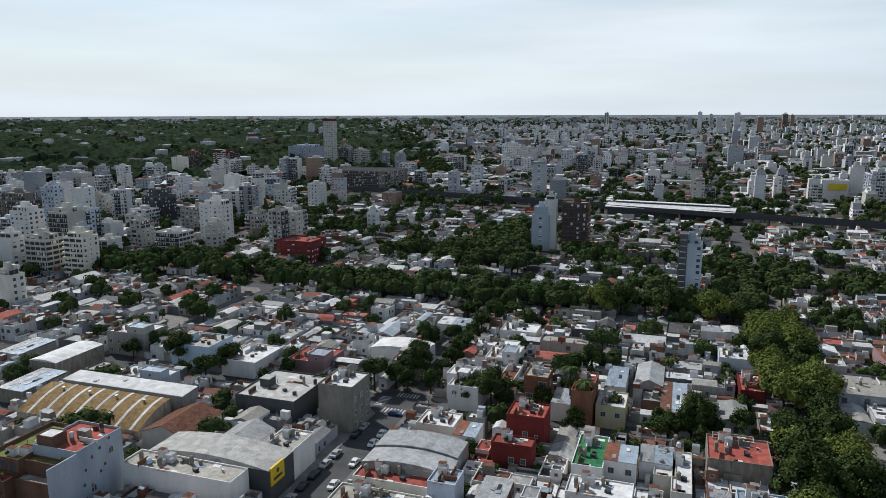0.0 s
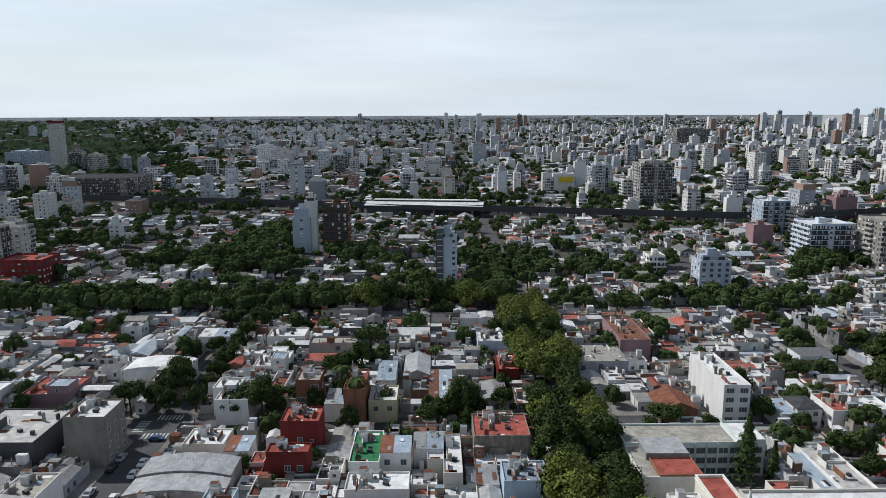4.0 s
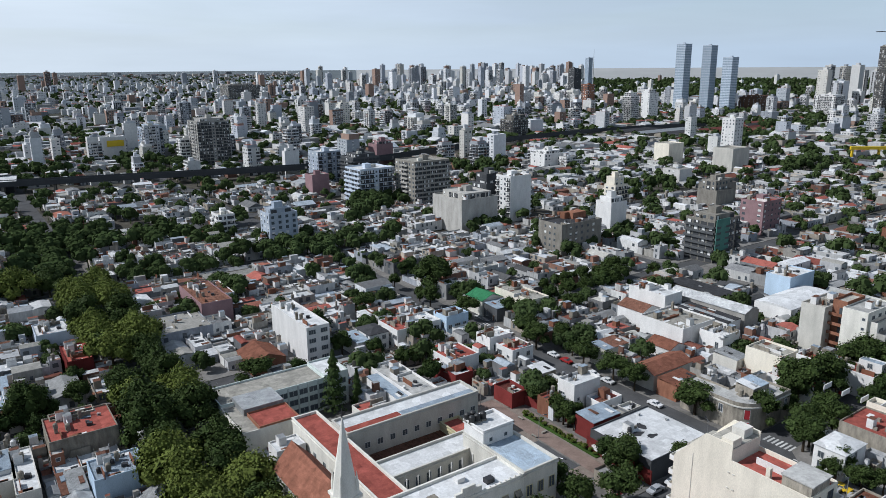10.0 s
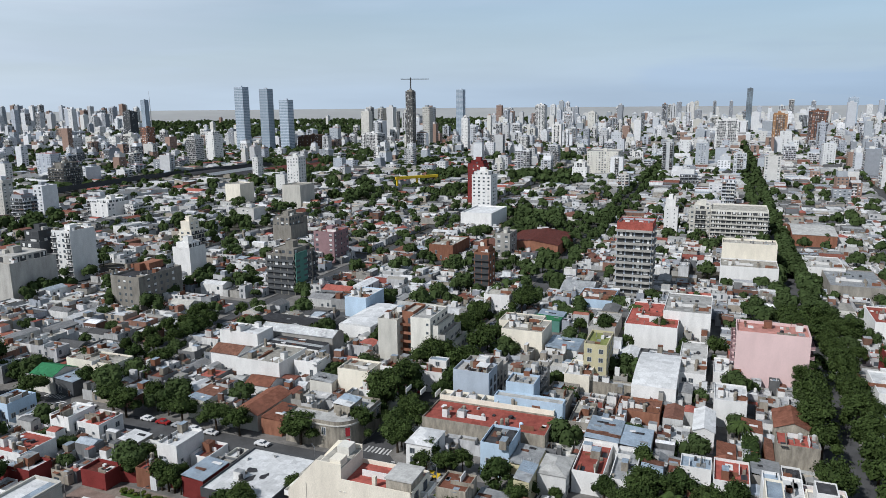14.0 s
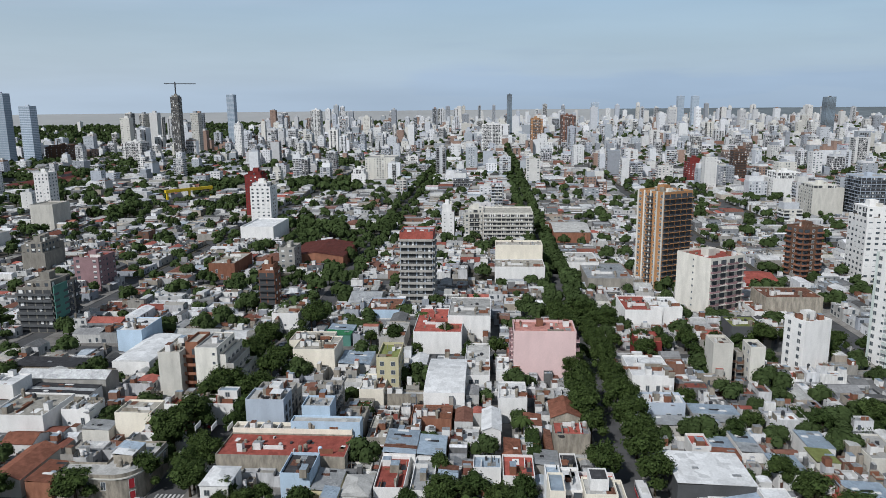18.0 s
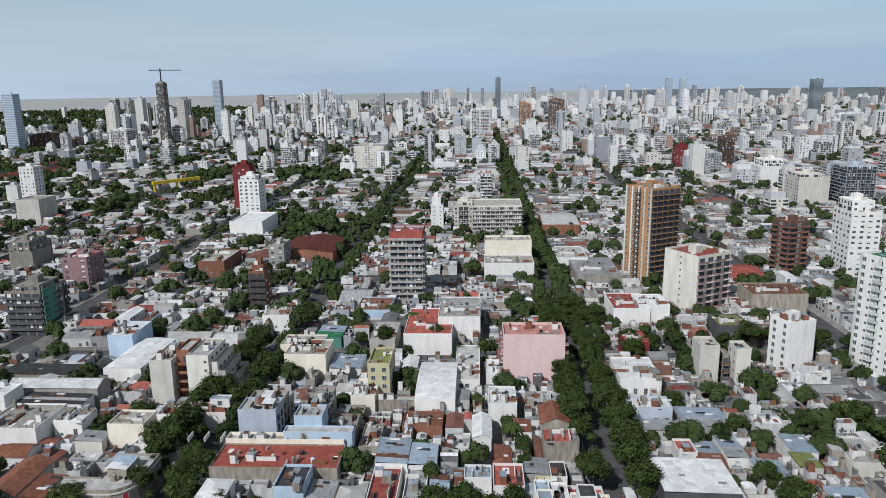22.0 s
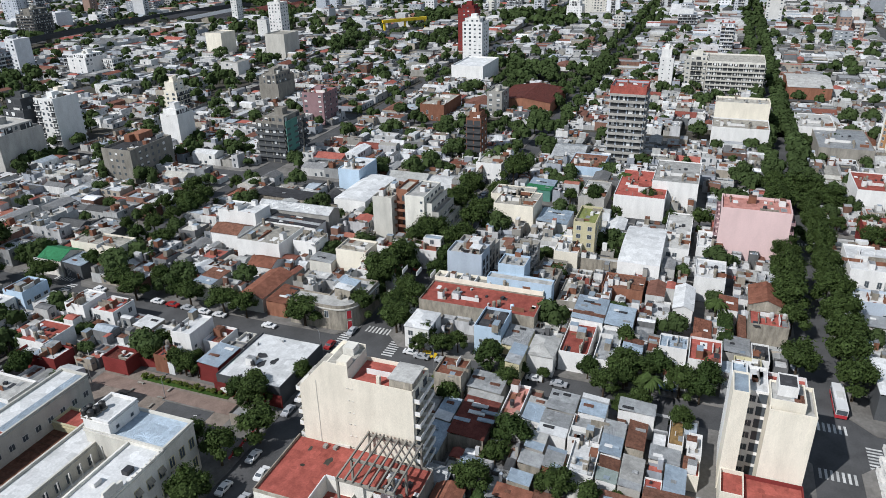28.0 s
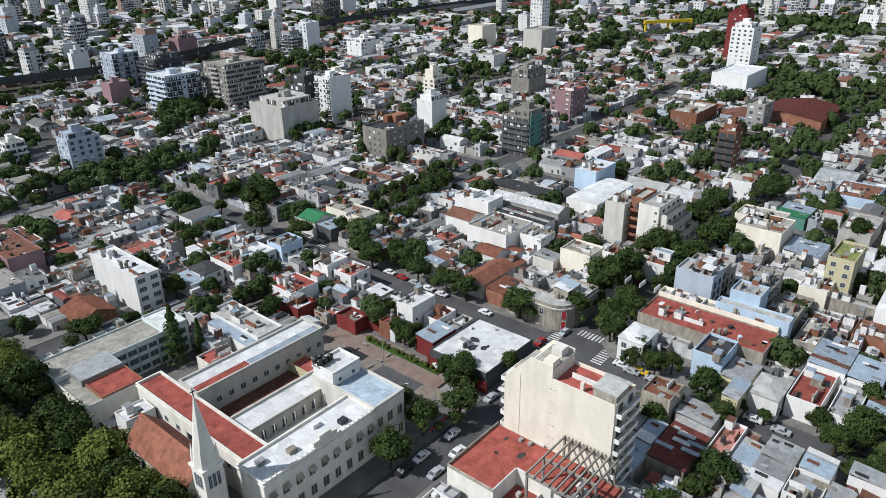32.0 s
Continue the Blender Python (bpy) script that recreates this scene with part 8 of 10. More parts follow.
for k in range(9):
    rib = Mesh()
    rib.box(64.6 + k * 2.7, 118.6, 4.25, 64.8 + k * 2.7, 129, 4.36)
    part("rib", rib, ["brown"], convent)
for k in range(30):
    bal = Mesh()
    x0 = 55.2 + k * 1.24
    bal.box(x0 - 0.1, 93.64, 12.1, x0 + 0.1, 93.85, 12.45)
    part("baluster", bal, ["ivory"], convent)
# planted inner court and its gallery
floor = Mesh()
floor.box(63.2, 102, 0.02, 83.4, 111.4, 0.1)
part("court_floor", floor, ["soil"], convent, "dark court floor with plants")
walk_slab = Mesh()
walk_slab.box(63.3, 109.9, 4.4, 83.3, 111.4, 4.6, bottom=True)
walk_slab.box(63.3, 109.9, 4.6, 83.3, 110.0, 5.4)
part("gallery", walk_slab, ["white"], convent)
for k in range(8):
    post = Mesh()
    post.box(63.6 + k * 2.8, 109.9, 0, 63.8 + k * 2.8, 110.1, 8.6)
    part("gallery_post", post, ["white"], convent)
awning = Mesh()
awning.face([(-0.8, 0.05, 2.3), (0.8, 0.05, 2.3), (0.8, 0.8, 1.5), (-0.8, 0.8, 1.5)])
awning.face([(-0.8, 0.8, 1.5), (0.8, 0.8, 1.5), (0.8, 0.8, 1.3), (-0.8, 0.8, 1.3)])
awning_data = awning.data("awning", ["old"])
for k in range(9):
    part("awning", awning_data, [], convent, "cream canvas awning", at=pose(54.6 + 28.8 * (k + 0.5) / 9, 93.6, 6.6, 0, 0, 180))
pediment = Mesh()
pediment.box(67, 93.7, 12.0, 73, 94.3, 13.4)
pediment.box(68.5, 93.7, 13.4, 71.5, 94.2, 14.2)
part("pediment", pediment, ["ivory"], convent)
for k, (pu, pv) in enumerate(((65, 104.5), (69, 105), (73, 104), (77, 105.2), (80.5, 104.4))):
    tree("shrub", *xy(pu, pv), 0.75, k * 50, "court plants")
for k, (pu, pv, pz) in enumerate(((64, 97, 11.8), (72, 99.5, 11.8), (76.5, 96, 11.8), (58, 99, 11.8))):
    BITS.box(-0.9, -0.7, pz - 0.1, 0.9, 0.7, pz + 0.9, (0, 2, 4, 1)[k], turn=(*xy(pu, pv), GRID))
for pu, pv in ((85.5, 108), (87, 108), (88.6, 108), (85.5, 109.6), (87, 109.6)):
    px, py = xy(pu - 1.6, pv + 3.2)
    tank(px, py, 15.15, 1, 1.25)

church = empty("church", "church with red tiled nave and pale pointed spire", "church", place=pose(0, 0, 0.15, 0, 0, 5.8))
TAKEN.append((49, 114, 6, 14, 0))
m = Mesh()
m.ring(-4.2, -11, 4.2, 11, 0, 10.5, 0.5)
sheet, ends = gable(8.4, 22, 10.5, 4.6, 0.3)
k0 = len(m.v)
m.v += ends.v
m.f += [tuple(k0 + i for i in f) for f in ends.f]
m.m += ends.m
nave = part("nave", m, ["ivory"], church, at=pose(49.5, 116, 0))
part("roof", sheet, ["r_tile"], nave)
m = Mesh()
m.box(-2, -2, 0, 2, 2, 17)
m.box(-2.3, -2.3, 16.6, 2.3, 2.3, 17.1)
spire_body = part("bell_tower", m, ["ivory"], church, at=pose(48.6, 101.5, 0))
m = Mesh()
m.tube([(0, 0, 17.1), (0, 0, 20), (0, 0, 31.5)], [2.4, 2.0, 0.12], 8)
for a in range(4):
    c, s = math.cos(a * math.pi / 2 + 0.785) * 2.2, math.sin(a * math.pi / 2 + 0.785) * 2.2
    m.tube([(c, s, 17), (c, s, 19), (c, s, 21.5)], [0.4, 0.35, 0.03], 6)
part("spire", m, ["ivory"], church, at=pose(48.6, 101.5, 0))
m = Mesh()
m.box(-0.08, -0.08, 31.4, 0.08, 0.08, 33.2)
m.box(-0.55, -0.07, 32.4, 0.55, 0.07, 32.56)
part("cross", m, ["darkmetal"], church, at=pose(48.6, 101.5, 0))
for side in range(4):
    for dx in (-0.9, 0, 0.9):
        part("window", WINDOW_TALL, [], spire_body, at=on_wall(side, 4, 4, dx, 12.5) @ Matrix.Diagonal((0.55, 1, 1.4, 1)))

# ---- concrete frame over the red roof ----
pergola = empty("concrete_frame", "open frame of grey concrete beams over a red roof", "frame", place=Matrix.Translation((*xy(93.4, 51.4), 7.6)) @ pose(0, 0, 0, 0, 0, 5.8))
TAKEN.append((92, 50, 7, 7, 0))
post, beam, joist = Mesh(), Mesh(), Mesh()
post.box(-0.2, -0.2, 0, 0.2, 0.2, 5.2)
beam.box(-0.2, -5.9, 0, 0.2, 5.9, 0.5, bottom=True)
joist.box(-7.0, -0.14, 0, 7.0, 0.14, 0.42, bottom=True)
post, beam, joist = post.data("post", ["concrete"]), beam.data("beam", ["concrete"]), joist.data("joist", ["concrete"])
for a in (-6.6, -1.0, 6.6):
    for b in (-5.6, 5.6):
        part("post", post, [], pergola, at=pose(a, b, -0.1))
for a in (-6.6, -1.0, 6.6):
    part("beam", beam, [], pergola, at=pose(a, 0, 5.1))
for k in range(8):
    part("joist", joist, [], pergola, at=pose(0, -5.7 + k * 1.62, 5.6))
house(*xy(93.0, 47.6), 5.8, 14, 8.4, 7.4, "concrete", "r_red", "flat", parapet=0.5, label="grey hall with a red roof under a concrete frame")

# ---- square with paths and playground ----
TAKEN.append((106, 120, 12.5, 22, 0))
plaza = empty("square", "small paved square with lawns, paths and a play area", "square", place=pose(0, 0, 0.16, 0, 0, 5.8))
for name, u0, v0, u1, v1, z, mat in (("paving", 94.5, 98, 118, 141, 0.03, "paving"), ("play_surface", 98, 103, 109, 117, 0.06, "asphalt"), ("planted_bed", 114.4, 103, 116.0, 129, 0.30, "grass"), ("lawn", 96, 120, 104, 126, 0.10, "grass"), ("flower_bed", 100, 128, 108, 130, 0.35, "soil"), ("path", 109.3, 99, 113.6, 141, 0.07, "brickpath"), ("kerb", 108.9, 103, 109.2, 118, 0.3, "pavement"), ("kerb", 97.7, 103, 98.0, 118, 0.3, "pavement")):
    m = Mesh()
    m.box(u0, v0, 0, u1, v1, z)
    part(name, m, [mat], plaza)
for k in range(15):
    tree("shrub", *xy(115.1 + (k % 2) * 0.4, 104 + k * 1.75), 0.42 + 0.1 * (k % 3), k * 40, "shrubs of the square")
for su, sv, key, sc in ((117, 96, "street_a", 0.9), (114, 99, "street_b", 0.9), (112, 95, "street_b", 0.8), (98, 99, "street_c", 1.0), (102, 142, "street_b", 0.9), (96, 130, "shrub", 1.2), (94.5, 90, "street_a", 1.05), (84, 90.5, "street_c", 0.8)):
    tree(key, *xy(su, sv), sc, su * 7, "trees of the square")
for lu, lv in ((100, 101), (110, 118), (108, 139), (97, 118), (118, 97), (141, 92), (143, 60), (141, -20), (157, 75), (-88, 186), (-70, 160)):
    m = Mesh()
    m.tube([(0, 0, 0), (0, 0, 5.5), (0.3, 0, 6.2), (1.4, 0, 6.4)], [0.09, 0.07, 0.05, 0.04], 6)
    lamp = empty("street_lamp", "grey street lamp on a bent steel pole", "street lamp", "street lamps", Matrix.Translation((*xy(lu, lv), 0.16)) @ pose(0, 0, 0, 0, 0, lu * 3))
    part("pole", m, ["steel"], lamp)
    hd = Mesh()
    hd.box(1.2, -0.14, 6.32, 1.9, 0.14, 6.46, bottom=True)
    part("head", hd, ["darkmetal"], lamp)

# ---- conifers and palms ----
def conifer(x, y, h, r, label):
    rng = random.Random(int(x * 10))
    m = Mesh()
    for k in range(1500):
        f = rng.random() ** 0.8
        z = h * (0.08 + 0.92 * f)
        rr = r * (1 - f) ** 0.75 * rng.uniform(0.55, 1.05) * (0.75 + 0.25 * math.sin(f * 40))
        a = rng.uniform(0, 6.283)
        p = Vector((math.cos(a) * rr, math.sin(a) * rr, z))
        t = Vector((-math.sin(a), math.cos(a), rng.uniform(-0.3, 0.3))) * rng.uniform(0.25, 0.5)
        b = Vector((math.cos(a) * 0.4, math.sin(a) * 0.4, -0.45)) * rng.uniform(0.5, 1.0)
        m.face([tuple(p - t), tuple(p + b), tuple(p + t), tuple(p - b * 0.6)])
    e = empty("conifer", label, "tree", "conifers", pose(x, y, 0.16))
    part("crown", m, ["leaf_dark"], e)
    tr = Mesh()
    tr.tube([(0, 0, 0), (0, 0, h * 0.9)], [0.3, 0.05], 7)
    part("trunk", tr, ["bark"], e)


conifer(58.5, 166.5, 18.0, 4.4, "tall dark green conifer in a convent garden")
conifer(65.2, 167.0, 11.0, 1.9, "slim dark cypress in a convent garden")
conifer(93.5, 43, 9, 3.4, "dark green conifer behind low roofs")


def palm(x, y, h, s=1.0):
    rng = random.Random(int(x * 7 + y))
    e = empty("palm", "tall palm with arching green fronds", "palm", "palms", pose(x, y, 0.16))
    tr = Mesh()
    tr.tube([(0, 0, 0), (0.1, 0, h * 0.5), (0, 0, h)], [0.36, 0.3, 0.34], 8)
    part("trunk", tr, ["bark"], e)
    for k in range(30):
        a, up = k * 2.4, rng.uniform(-0.3, 1.1)
        m = Mesh()
        pts = []
        for j in range(7):
            f = j / 6
            pts.append(Vector((3.3 * s * f, 0, h + up * 1.6 * f - 2.3 * f * f)))
        for j in range(6):
            w0, w1 = 0.45 * math.sin(0.4 + j / 6 * 2.6), 0.45 * math.sin(0.4 + (j + 1) / 6 * 2.6)
            for sg in (-1, 1):
                m.face([tuple(pts[j]), tuple(pts[j + 1]), tuple(pts[j + 1] + Vector((0.1, sg * w1, -0.25))), tuple(pts[j] + Vector((0.1, sg * w0, -0.25)))])
        part("frond", m, ["leaf"], e, at=pose(0, 0, 0, 0, 0, math.degrees(a)))


for px, py, ph in ((143, 21, 8.5), (-49, 199, 15), (-43, 192, 14), (-25, 240, 8), (188, 12, 8), (284, 60, 9)):
    palm(px, py, ph)

# ---- raised railway with its station ----
def rail_line():
    """The viaduct runs straight through the northern blocks."""
    e = empty("railway_viaduct", "long dark raised railway on concrete piers", "railway viaduct")
    bends = [Vector(p) for p in ((-420, 674), (190, 584), (280, 606), (474, 688), (604, 714), (709, 719), (811, 704))]
    for a, b in zip(bends, bends[1:]):
        n = max(2, round((b - a).length / 35))
        d = (b - a).normalized()
        turn = math.degrees(math.atan2(d.y, d.x))
        L = (b - a).length / n
        deck, rail, pier = Mesh(), Mesh(), Mesh()
        deck.box(-L / 2, -5, 6.2, L / 2, 5, 7.4, bottom=True)
        rail.box(-L / 2, -5.3, 5.6, L / 2, -5.0, 9.6)
        rail.box(-L / 2, 5.0, 5.6, L / 2, 5.3, 9.6)
        pier.box(-0.8, -3.5, 0, 0.8, 3.5, 6.2)
        deck, rail, pier = deck.data("deck", ["asphalt"]), rail.data("parapet", ["dark_and_recess_shade"]), pier.data("pier", ["concrete"])
        for k in range(n):
            c = a + d * L * (k + 0.5)
            at = pose(c.x, c.y, 0, 0, 0, turn)
            part("deck", deck, [], e, at=at)
            part("parapet", rail, [], e, at=at)
            part("pier", pier, [], e, at=at)
            take(c.x, c.y, L, 24, turn)


rail_line()
st = empty("railway_station", "long railway station hall with a bright white sheet roof", "station", place=Matrix.Translation((-74, 636, 0)) @ pose(0, 0, 0, 0, 0, -1.5))
m = Mesh()
m.ring(-51, -14, 51, 14, 0, 8.4, 0.4)
part("hall", m, ["dark_and_recess_shade"], st)
take(-74, 636, 106, 34, -1.5)
for y0, y1, z0, z1 in ((-16, -3, 8.6, 11.0), (3, 15, 11.0, 8.6)):
    m = Mesh()
    m.face([(-53, y0, z0), (53, y0, z0), (53, y1, z1), (-53, y1, z1)])
    m.face([(-53, y0, z0 - 0.4), (53, y0, z0 - 0.4), (53, y0, z0), (-53, y0, z0)])
    part("roof", m, ["r_white"], st)
m = Mesh()
m.box(-46, -3, 10.6, 46, 3, 12.0)
part("ridge_light", m, ["dark_and_recess_shade"], st)
m = Mesh()
m.box(-47, -3.6, 12.0, 47, 3.6, 12.5, bottom=True)
part("ridge_roof", m, ["r_white"], st)

# the rail yard beyond: long dark and rust red sheds side by side
for k, (sx, sy, sl, sd, sr) in enumerate(((690, 752, 120, 20, "r_dark"), (716, 724, 130, 20, "r_zinc"), (730, 700, 120, 15, "r_dark"), (800, 706, 110, 13, "r_maroon"), (806, 688, 116, 13, "r_maroon"), (812, 670, 112, 13, "r_rust"), (900, 742, 90, 13, "r_maroon"), (906, 724, 90, 13, "r_dark"))):
    take(sx, sy - 42, sl, sd + 4, 8)
    house(sx, sy - 42, 98, sd, sl, 5.5, "old", sr, "gable", label="long low railway shed with a sheet roof", seed=k)

# yellow lifting beams by the tracks
gantry = empty("yellow_gantry", "long yellow steel gantry over railway sheds", "gantry", place=pose(700, 395, 0, 0, 0, -32))
m = Mesh()
m.box(-27, -1.5, 9, 27, 1.5, 12, bottom=True)
part("beam", m, ["yellow"], gantry)
for gx in (-25, 0, 25):
    m = Mesh()
    m.box(gx - 0.8, -1.2, 0, gx + 0.8, 1.2, 9)
    part("leg", m, ["yellow"], gantry)
take(700, 395, 60, 14, -32)

# tower crane on the unfinished tower
crane = empty("tower_crane", "thin tower crane on top of an unfinished tower", "crane", place=pose(1294, 740, 119))
m = Mesh()
m.box(-0.9, -0.9, 0, 0.9, 0.9, 26)
part("mast", m, ["darkmetal"], crane)
m = Mesh()
m.box(-20, -0.7, 22, 38, 0.7, 23.4, bottom=True, turn=(0, 0, -1.0))
part("jib", m, ["darkmetal"], crane)
mast = thing("radio_mast", Mesh(), [], "thin steel radio mast", "mast", place=pose(1640, 1900, 0))
m = Mesh()
m.tube([(0, 0, 0), (0, 0, 70), (0, 0, 140)], [2.2, 1.2, 0.4], 4)
mast.data = m.data("radio_mast", ["steel"])

# green banner and yellow board on house walls
m = Mesh()
m.box(-5, -0.15, 0, 5, 0.15, 15)
thing("banner", m, ["greenwall"], "tall green advertising banner on a house wall", "banner", place=Matrix.Translation((267.5, 216.8, 6)) @ pose(0, 0, 0, 0, 0, 5.8))
m = Mesh()
m.box(-8, -0.2, 0, 8, 0.2, 6)
thing("sign_board", m, ["yellow"], "yellow sign board high on a white wall", "sign", place=Matrix.Translation((64, 798.5, 13)) @ pose(0, 0, 0, 0, 0, 5.8))
sign = thing("shop_sign", Mesh(), [], "square yellow shop sign with a dark mark over a dark front", "sign", place=Matrix.Translation((-99.75, 124.4, 4.4)) @ pose(0, 0, 0, 0, 0, 95.8))
m = Mesh()
m.box(-2.9, -0.25, 0, 2.9, 0.25, 4.4)
sign.data = m.data("shop_sign", ["yellow"])
m = Mesh()
m.tube([(0, -0.28, 2.9), (0, -0.3, 2.9)], [0.6, 0.6], 16)
m.box(-1.9, -0.3, 1.0, 1.9, -0.26, 1.6)
part("mark", m, ["darkmetal"], sign)

# ---- cars ----
def car_meshes():
    body = Mesh()
    prof = [(-2.1, 0.35), (-2.1, 0.85), (-1.2, 0.95), (-0.65, 1.42), (0.95, 1.45), (1.6, 0.98), (2.1, 0.88), (2.15, 0.35)]
    for ya, yb in ((-0.84, 0.84),):
        for (xa, za), (xb, zb) in zip(prof, prof[1:]):
            ia, ib = (0.16 if za > 1.2 else 0), (0.16 if zb > 1.2 else 0)
            body.face([(xa, ya + ia, za), (xb, ya + ib, zb), (xb, yb - ib, zb), (xa, yb - ia, za)])
        for y, s in ((ya, 1), (yb, -1)):
            body.face([(x, y + s * (0.16 if z > 1.2 else 0), z) for x, z in prof])
    panes = []
    for pts in ([(-1.17, -0.7, 1.0), (-0.68, -0.64, 1.40), (-0.68, 0.64, 1.40), (-1.17, 0.7, 1.0)], [(0.99, -0.64, 1.43), (1.58, -0.7, 1.02), (1.58, 0.7, 1.02), (0.99, 0.64, 1.43)], [(-1.0, -0.83, 1.0), (1.35, -0.83, 1.0), (0.9, -0.70, 1.38), (-0.6, -0.70, 1.38)], [(-1.0, 0.83, 1.0), (1.35, 0.83, 1.0), (0.9, 0.70, 1.38), (-0.6, 0.70, 1.38)]):
        g = Mesh()
        g.face(pts)
        panes.append(g.data("window", ["glass"]))
    wheel = Mesh()
    wheel.tube([(0, -0.1, 0), (0, 0.1, 0)], [0.31, 0.31], 10)
    wheel.f.append(tuple(range(9, -1, -1)))
    wheel.m.append(0)
    return body, panes, wheel.data("wheel", ["rubber"])


CAR_BODY, CAR_GLASS, CAR_WHEEL = car_meshes()
CARS = {}
CAR_WORD = {"car_white": "white", "car_silver": "silver", "car_black": "black", "car_red": "dark red", "car_blue": "dark blue", "car_taxi": "yellow and black"}


def car(u, v, along, mat, back=False):
    m = Matrix.Translation((*xy(u, v), 0.0)) @ pose(0, 0, 0, 0, 0, 5.8 + (90 if along else 0) + (180 if back else 0))
    if mat in CARS:
        return copy_thing(CARS[mat], m)
    e = empty("car", f"{CAR_WORD[mat]} car parked at the kerb", "car", "parked cars", m)
    part("body", CAR_BODY, [mat], e)
    for pane in CAR_GLASS:
        part("window", pane, [], e)
    for wx in (-1.3, 1.35):
        for wy in (-0.76, 0.76):
            part("wheel", CAR_WHEEL, [], e, at=pose(wx, wy, 0.31))
    CARS[mat] = e
    return e


car_rng = random.Random(5)
MIX = ["car_white", "car_silver", "car_silver", "car_black", "car_white", "car_white", "car_black", "car_silver", "car_red", "car_blue"]


def parked(u0, v0, u1, v1, along, share):
    n = int(math.hypot(u1 - u0, v1 - v0) / 5.6)
    for k in range(n):
        if car_rng.random() < share:
            f = (k + 0.5) / n
            car(u0 + (u1 - u0) * f, v0 + (v1 - v0) * f, along, car_rng.choice(MIX), car_rng.random() < 0.3)


parked(-83.4, 95, -83.4, 178, 1, 0.85)
parked(-76.6, 110, -76.6, 175, 1, 0.5)
parked(-83.4, 210, -83.4, 300, 1, 0.6)
parked(106, 86.3, 136, 86.3, 0, 0.4)
parked(104, 79.7, 138, 79.7, 0, 0.4)
parked(153.2, 0, 153.2, 70, 1, 0.55)
parked(146.8, -15, 146.8, 68, 1, 0.25)
parked(147, 98, 150, 180, 1, 0.5)
parked(165, -26.6, 250, -26.6, 0, 0.6)
parked(165, 86.3, 290, 86.3, 0, 0.5)
parked(92, 184, 140, 198, 0, 0.4)
car(152.5, 88.5, 0, "car_silver")
car(144, 91, 0, "car_red")
car(147.9, 68.5, 1, "car_white")
car(148.2, 63.4, 1, "car_taxi")
car(146.8, 34.5, 1, "car_white")
car(146.4, 28.2, 1, "car_silver")
car(98.7, 84.9, 0, "car_white")
car(94.8, 80.2, 0, "car_white", True)
car(88.5, 85.2, 0, "car_white")
car(86.8, 79.6, 0, "car_silver", True)
car(83.0, 85.3, 0, "car_black")
car(-78.5, 186, 0, "car_blue", True)


def bus(u, v):
    e = empty("bus", "white and red city bus standing on the tree-lined street", "bus", place=Matrix.Translation((*xy(u, v), 0)) @ pose(0, 0, 0, 0, 0, 5.8))
    m = Mesh()
    m.box(-5.4, -1.25, 0.4, 5.4, 1.25, 1.3, 0)
    m.box(-5.4, -1.25, 1.3, 5.4, 1.25, 3.0, 1)
    part("body", m, ["signred", "car_white"], e)
    g = Mesh()
    for s in (-1, 1):
        g.box(-5.0, min(s * 1.26, s * 1.28), 1.5, 5.0, max(s * 1.26, s * 1.28), 2.4)
    g.box(-5.44, -1.1, 1.4, -5.41, 1.1, 2.6)
    part("windows", g, ["glass"], e)
    for wx in (-3.4, 3.2):
        for wy in (-1.1, 1.1):
            part("wheel", CAR_WHEEL, [], e, at=pose(wx, wy, 0.48) @ Matrix.Diagonal((1.5, 1.5, 1.5, 1)))
    r = Mesh()
    r.box(-1, -0.7, 3.0, 1.4, 0.7, 3.3)
    part("roof_unit", r, ["frame"], e)


bus(159.5, -35.2)

def curved_shed(u, v, w, d, h0, h1):
    """A shed whose ochre roof curves up from the front to the back, with white sheets across it."""
    take(*xy(u, v), w, d, 5.8)
    place = Matrix.Translation((*xy(u, v), 0.15)) @ pose(0, 0, 0, 0, 0, 5.8)
    n = 12
    prof = [(-d / 2 + d * k / n, h0 + (h1 - h0) * math.sin(math.pi / 2 * k / n)) for k in range(n + 1)]
    m = Mesh()
    m.ring(-w / 2, -d / 2, w / 2, d / 2, 0, h0, 0.25)
    for x in (-w / 2, w / 2):
        m.face([(x, -d / 2, h0)] + [(x, a, z) for a, z in prof] + [(x, d / 2, h0)])
    m.face([(-w / 2, d / 2, h0), (w / 2, d / 2, h0), (w / 2, d / 2, h1), (-w / 2, d / 2, h1)])
    ob = thing("shed", m, ["old"], "market shed with an ochre stained curved roof and white ribs", "warehouse", place=place)
    sheet = Mesh()
    for (a, za), (b, zb) in zip(prof, prof[1:]):
        sheet.face([(-w / 2, a, za), (w / 2, a, za), (w / 2, b, zb), (-w / 2, b, zb)])
    part("roof", sheet, ["r_ochre"], ob)
    for k in range(8):
        x = -w / 2 + w * (k + 0.7) / 8.3
        rib = Mesh()
        for (a, za), (b, zb) in zip(prof, prof[1:]):
            rib.face([(x, a, za + 0.06), (x + 0.9, a, za + 0.06), (x + 0.9, b, zb + 0.06), (x, b, zb + 0.06)])
        part("roof_light", rib, ["r_white"], ob, "white translucent sheet")
    for k in range(4):
        vent = Mesh()
        vent.tube([(0, 0, 0), (0, 0, 0.7), (0, 0, 0.9)], [0.3, 0.3, 0.5], 8)
        part("vent", vent, ["steel"], ob, at=pose(-w / 2 + w * (k + 0.8) / 4.4, d * 0.22, h1 - 0.35))


curved_shed(-157, 150, 43, 13.5, 5.2, 9.3)


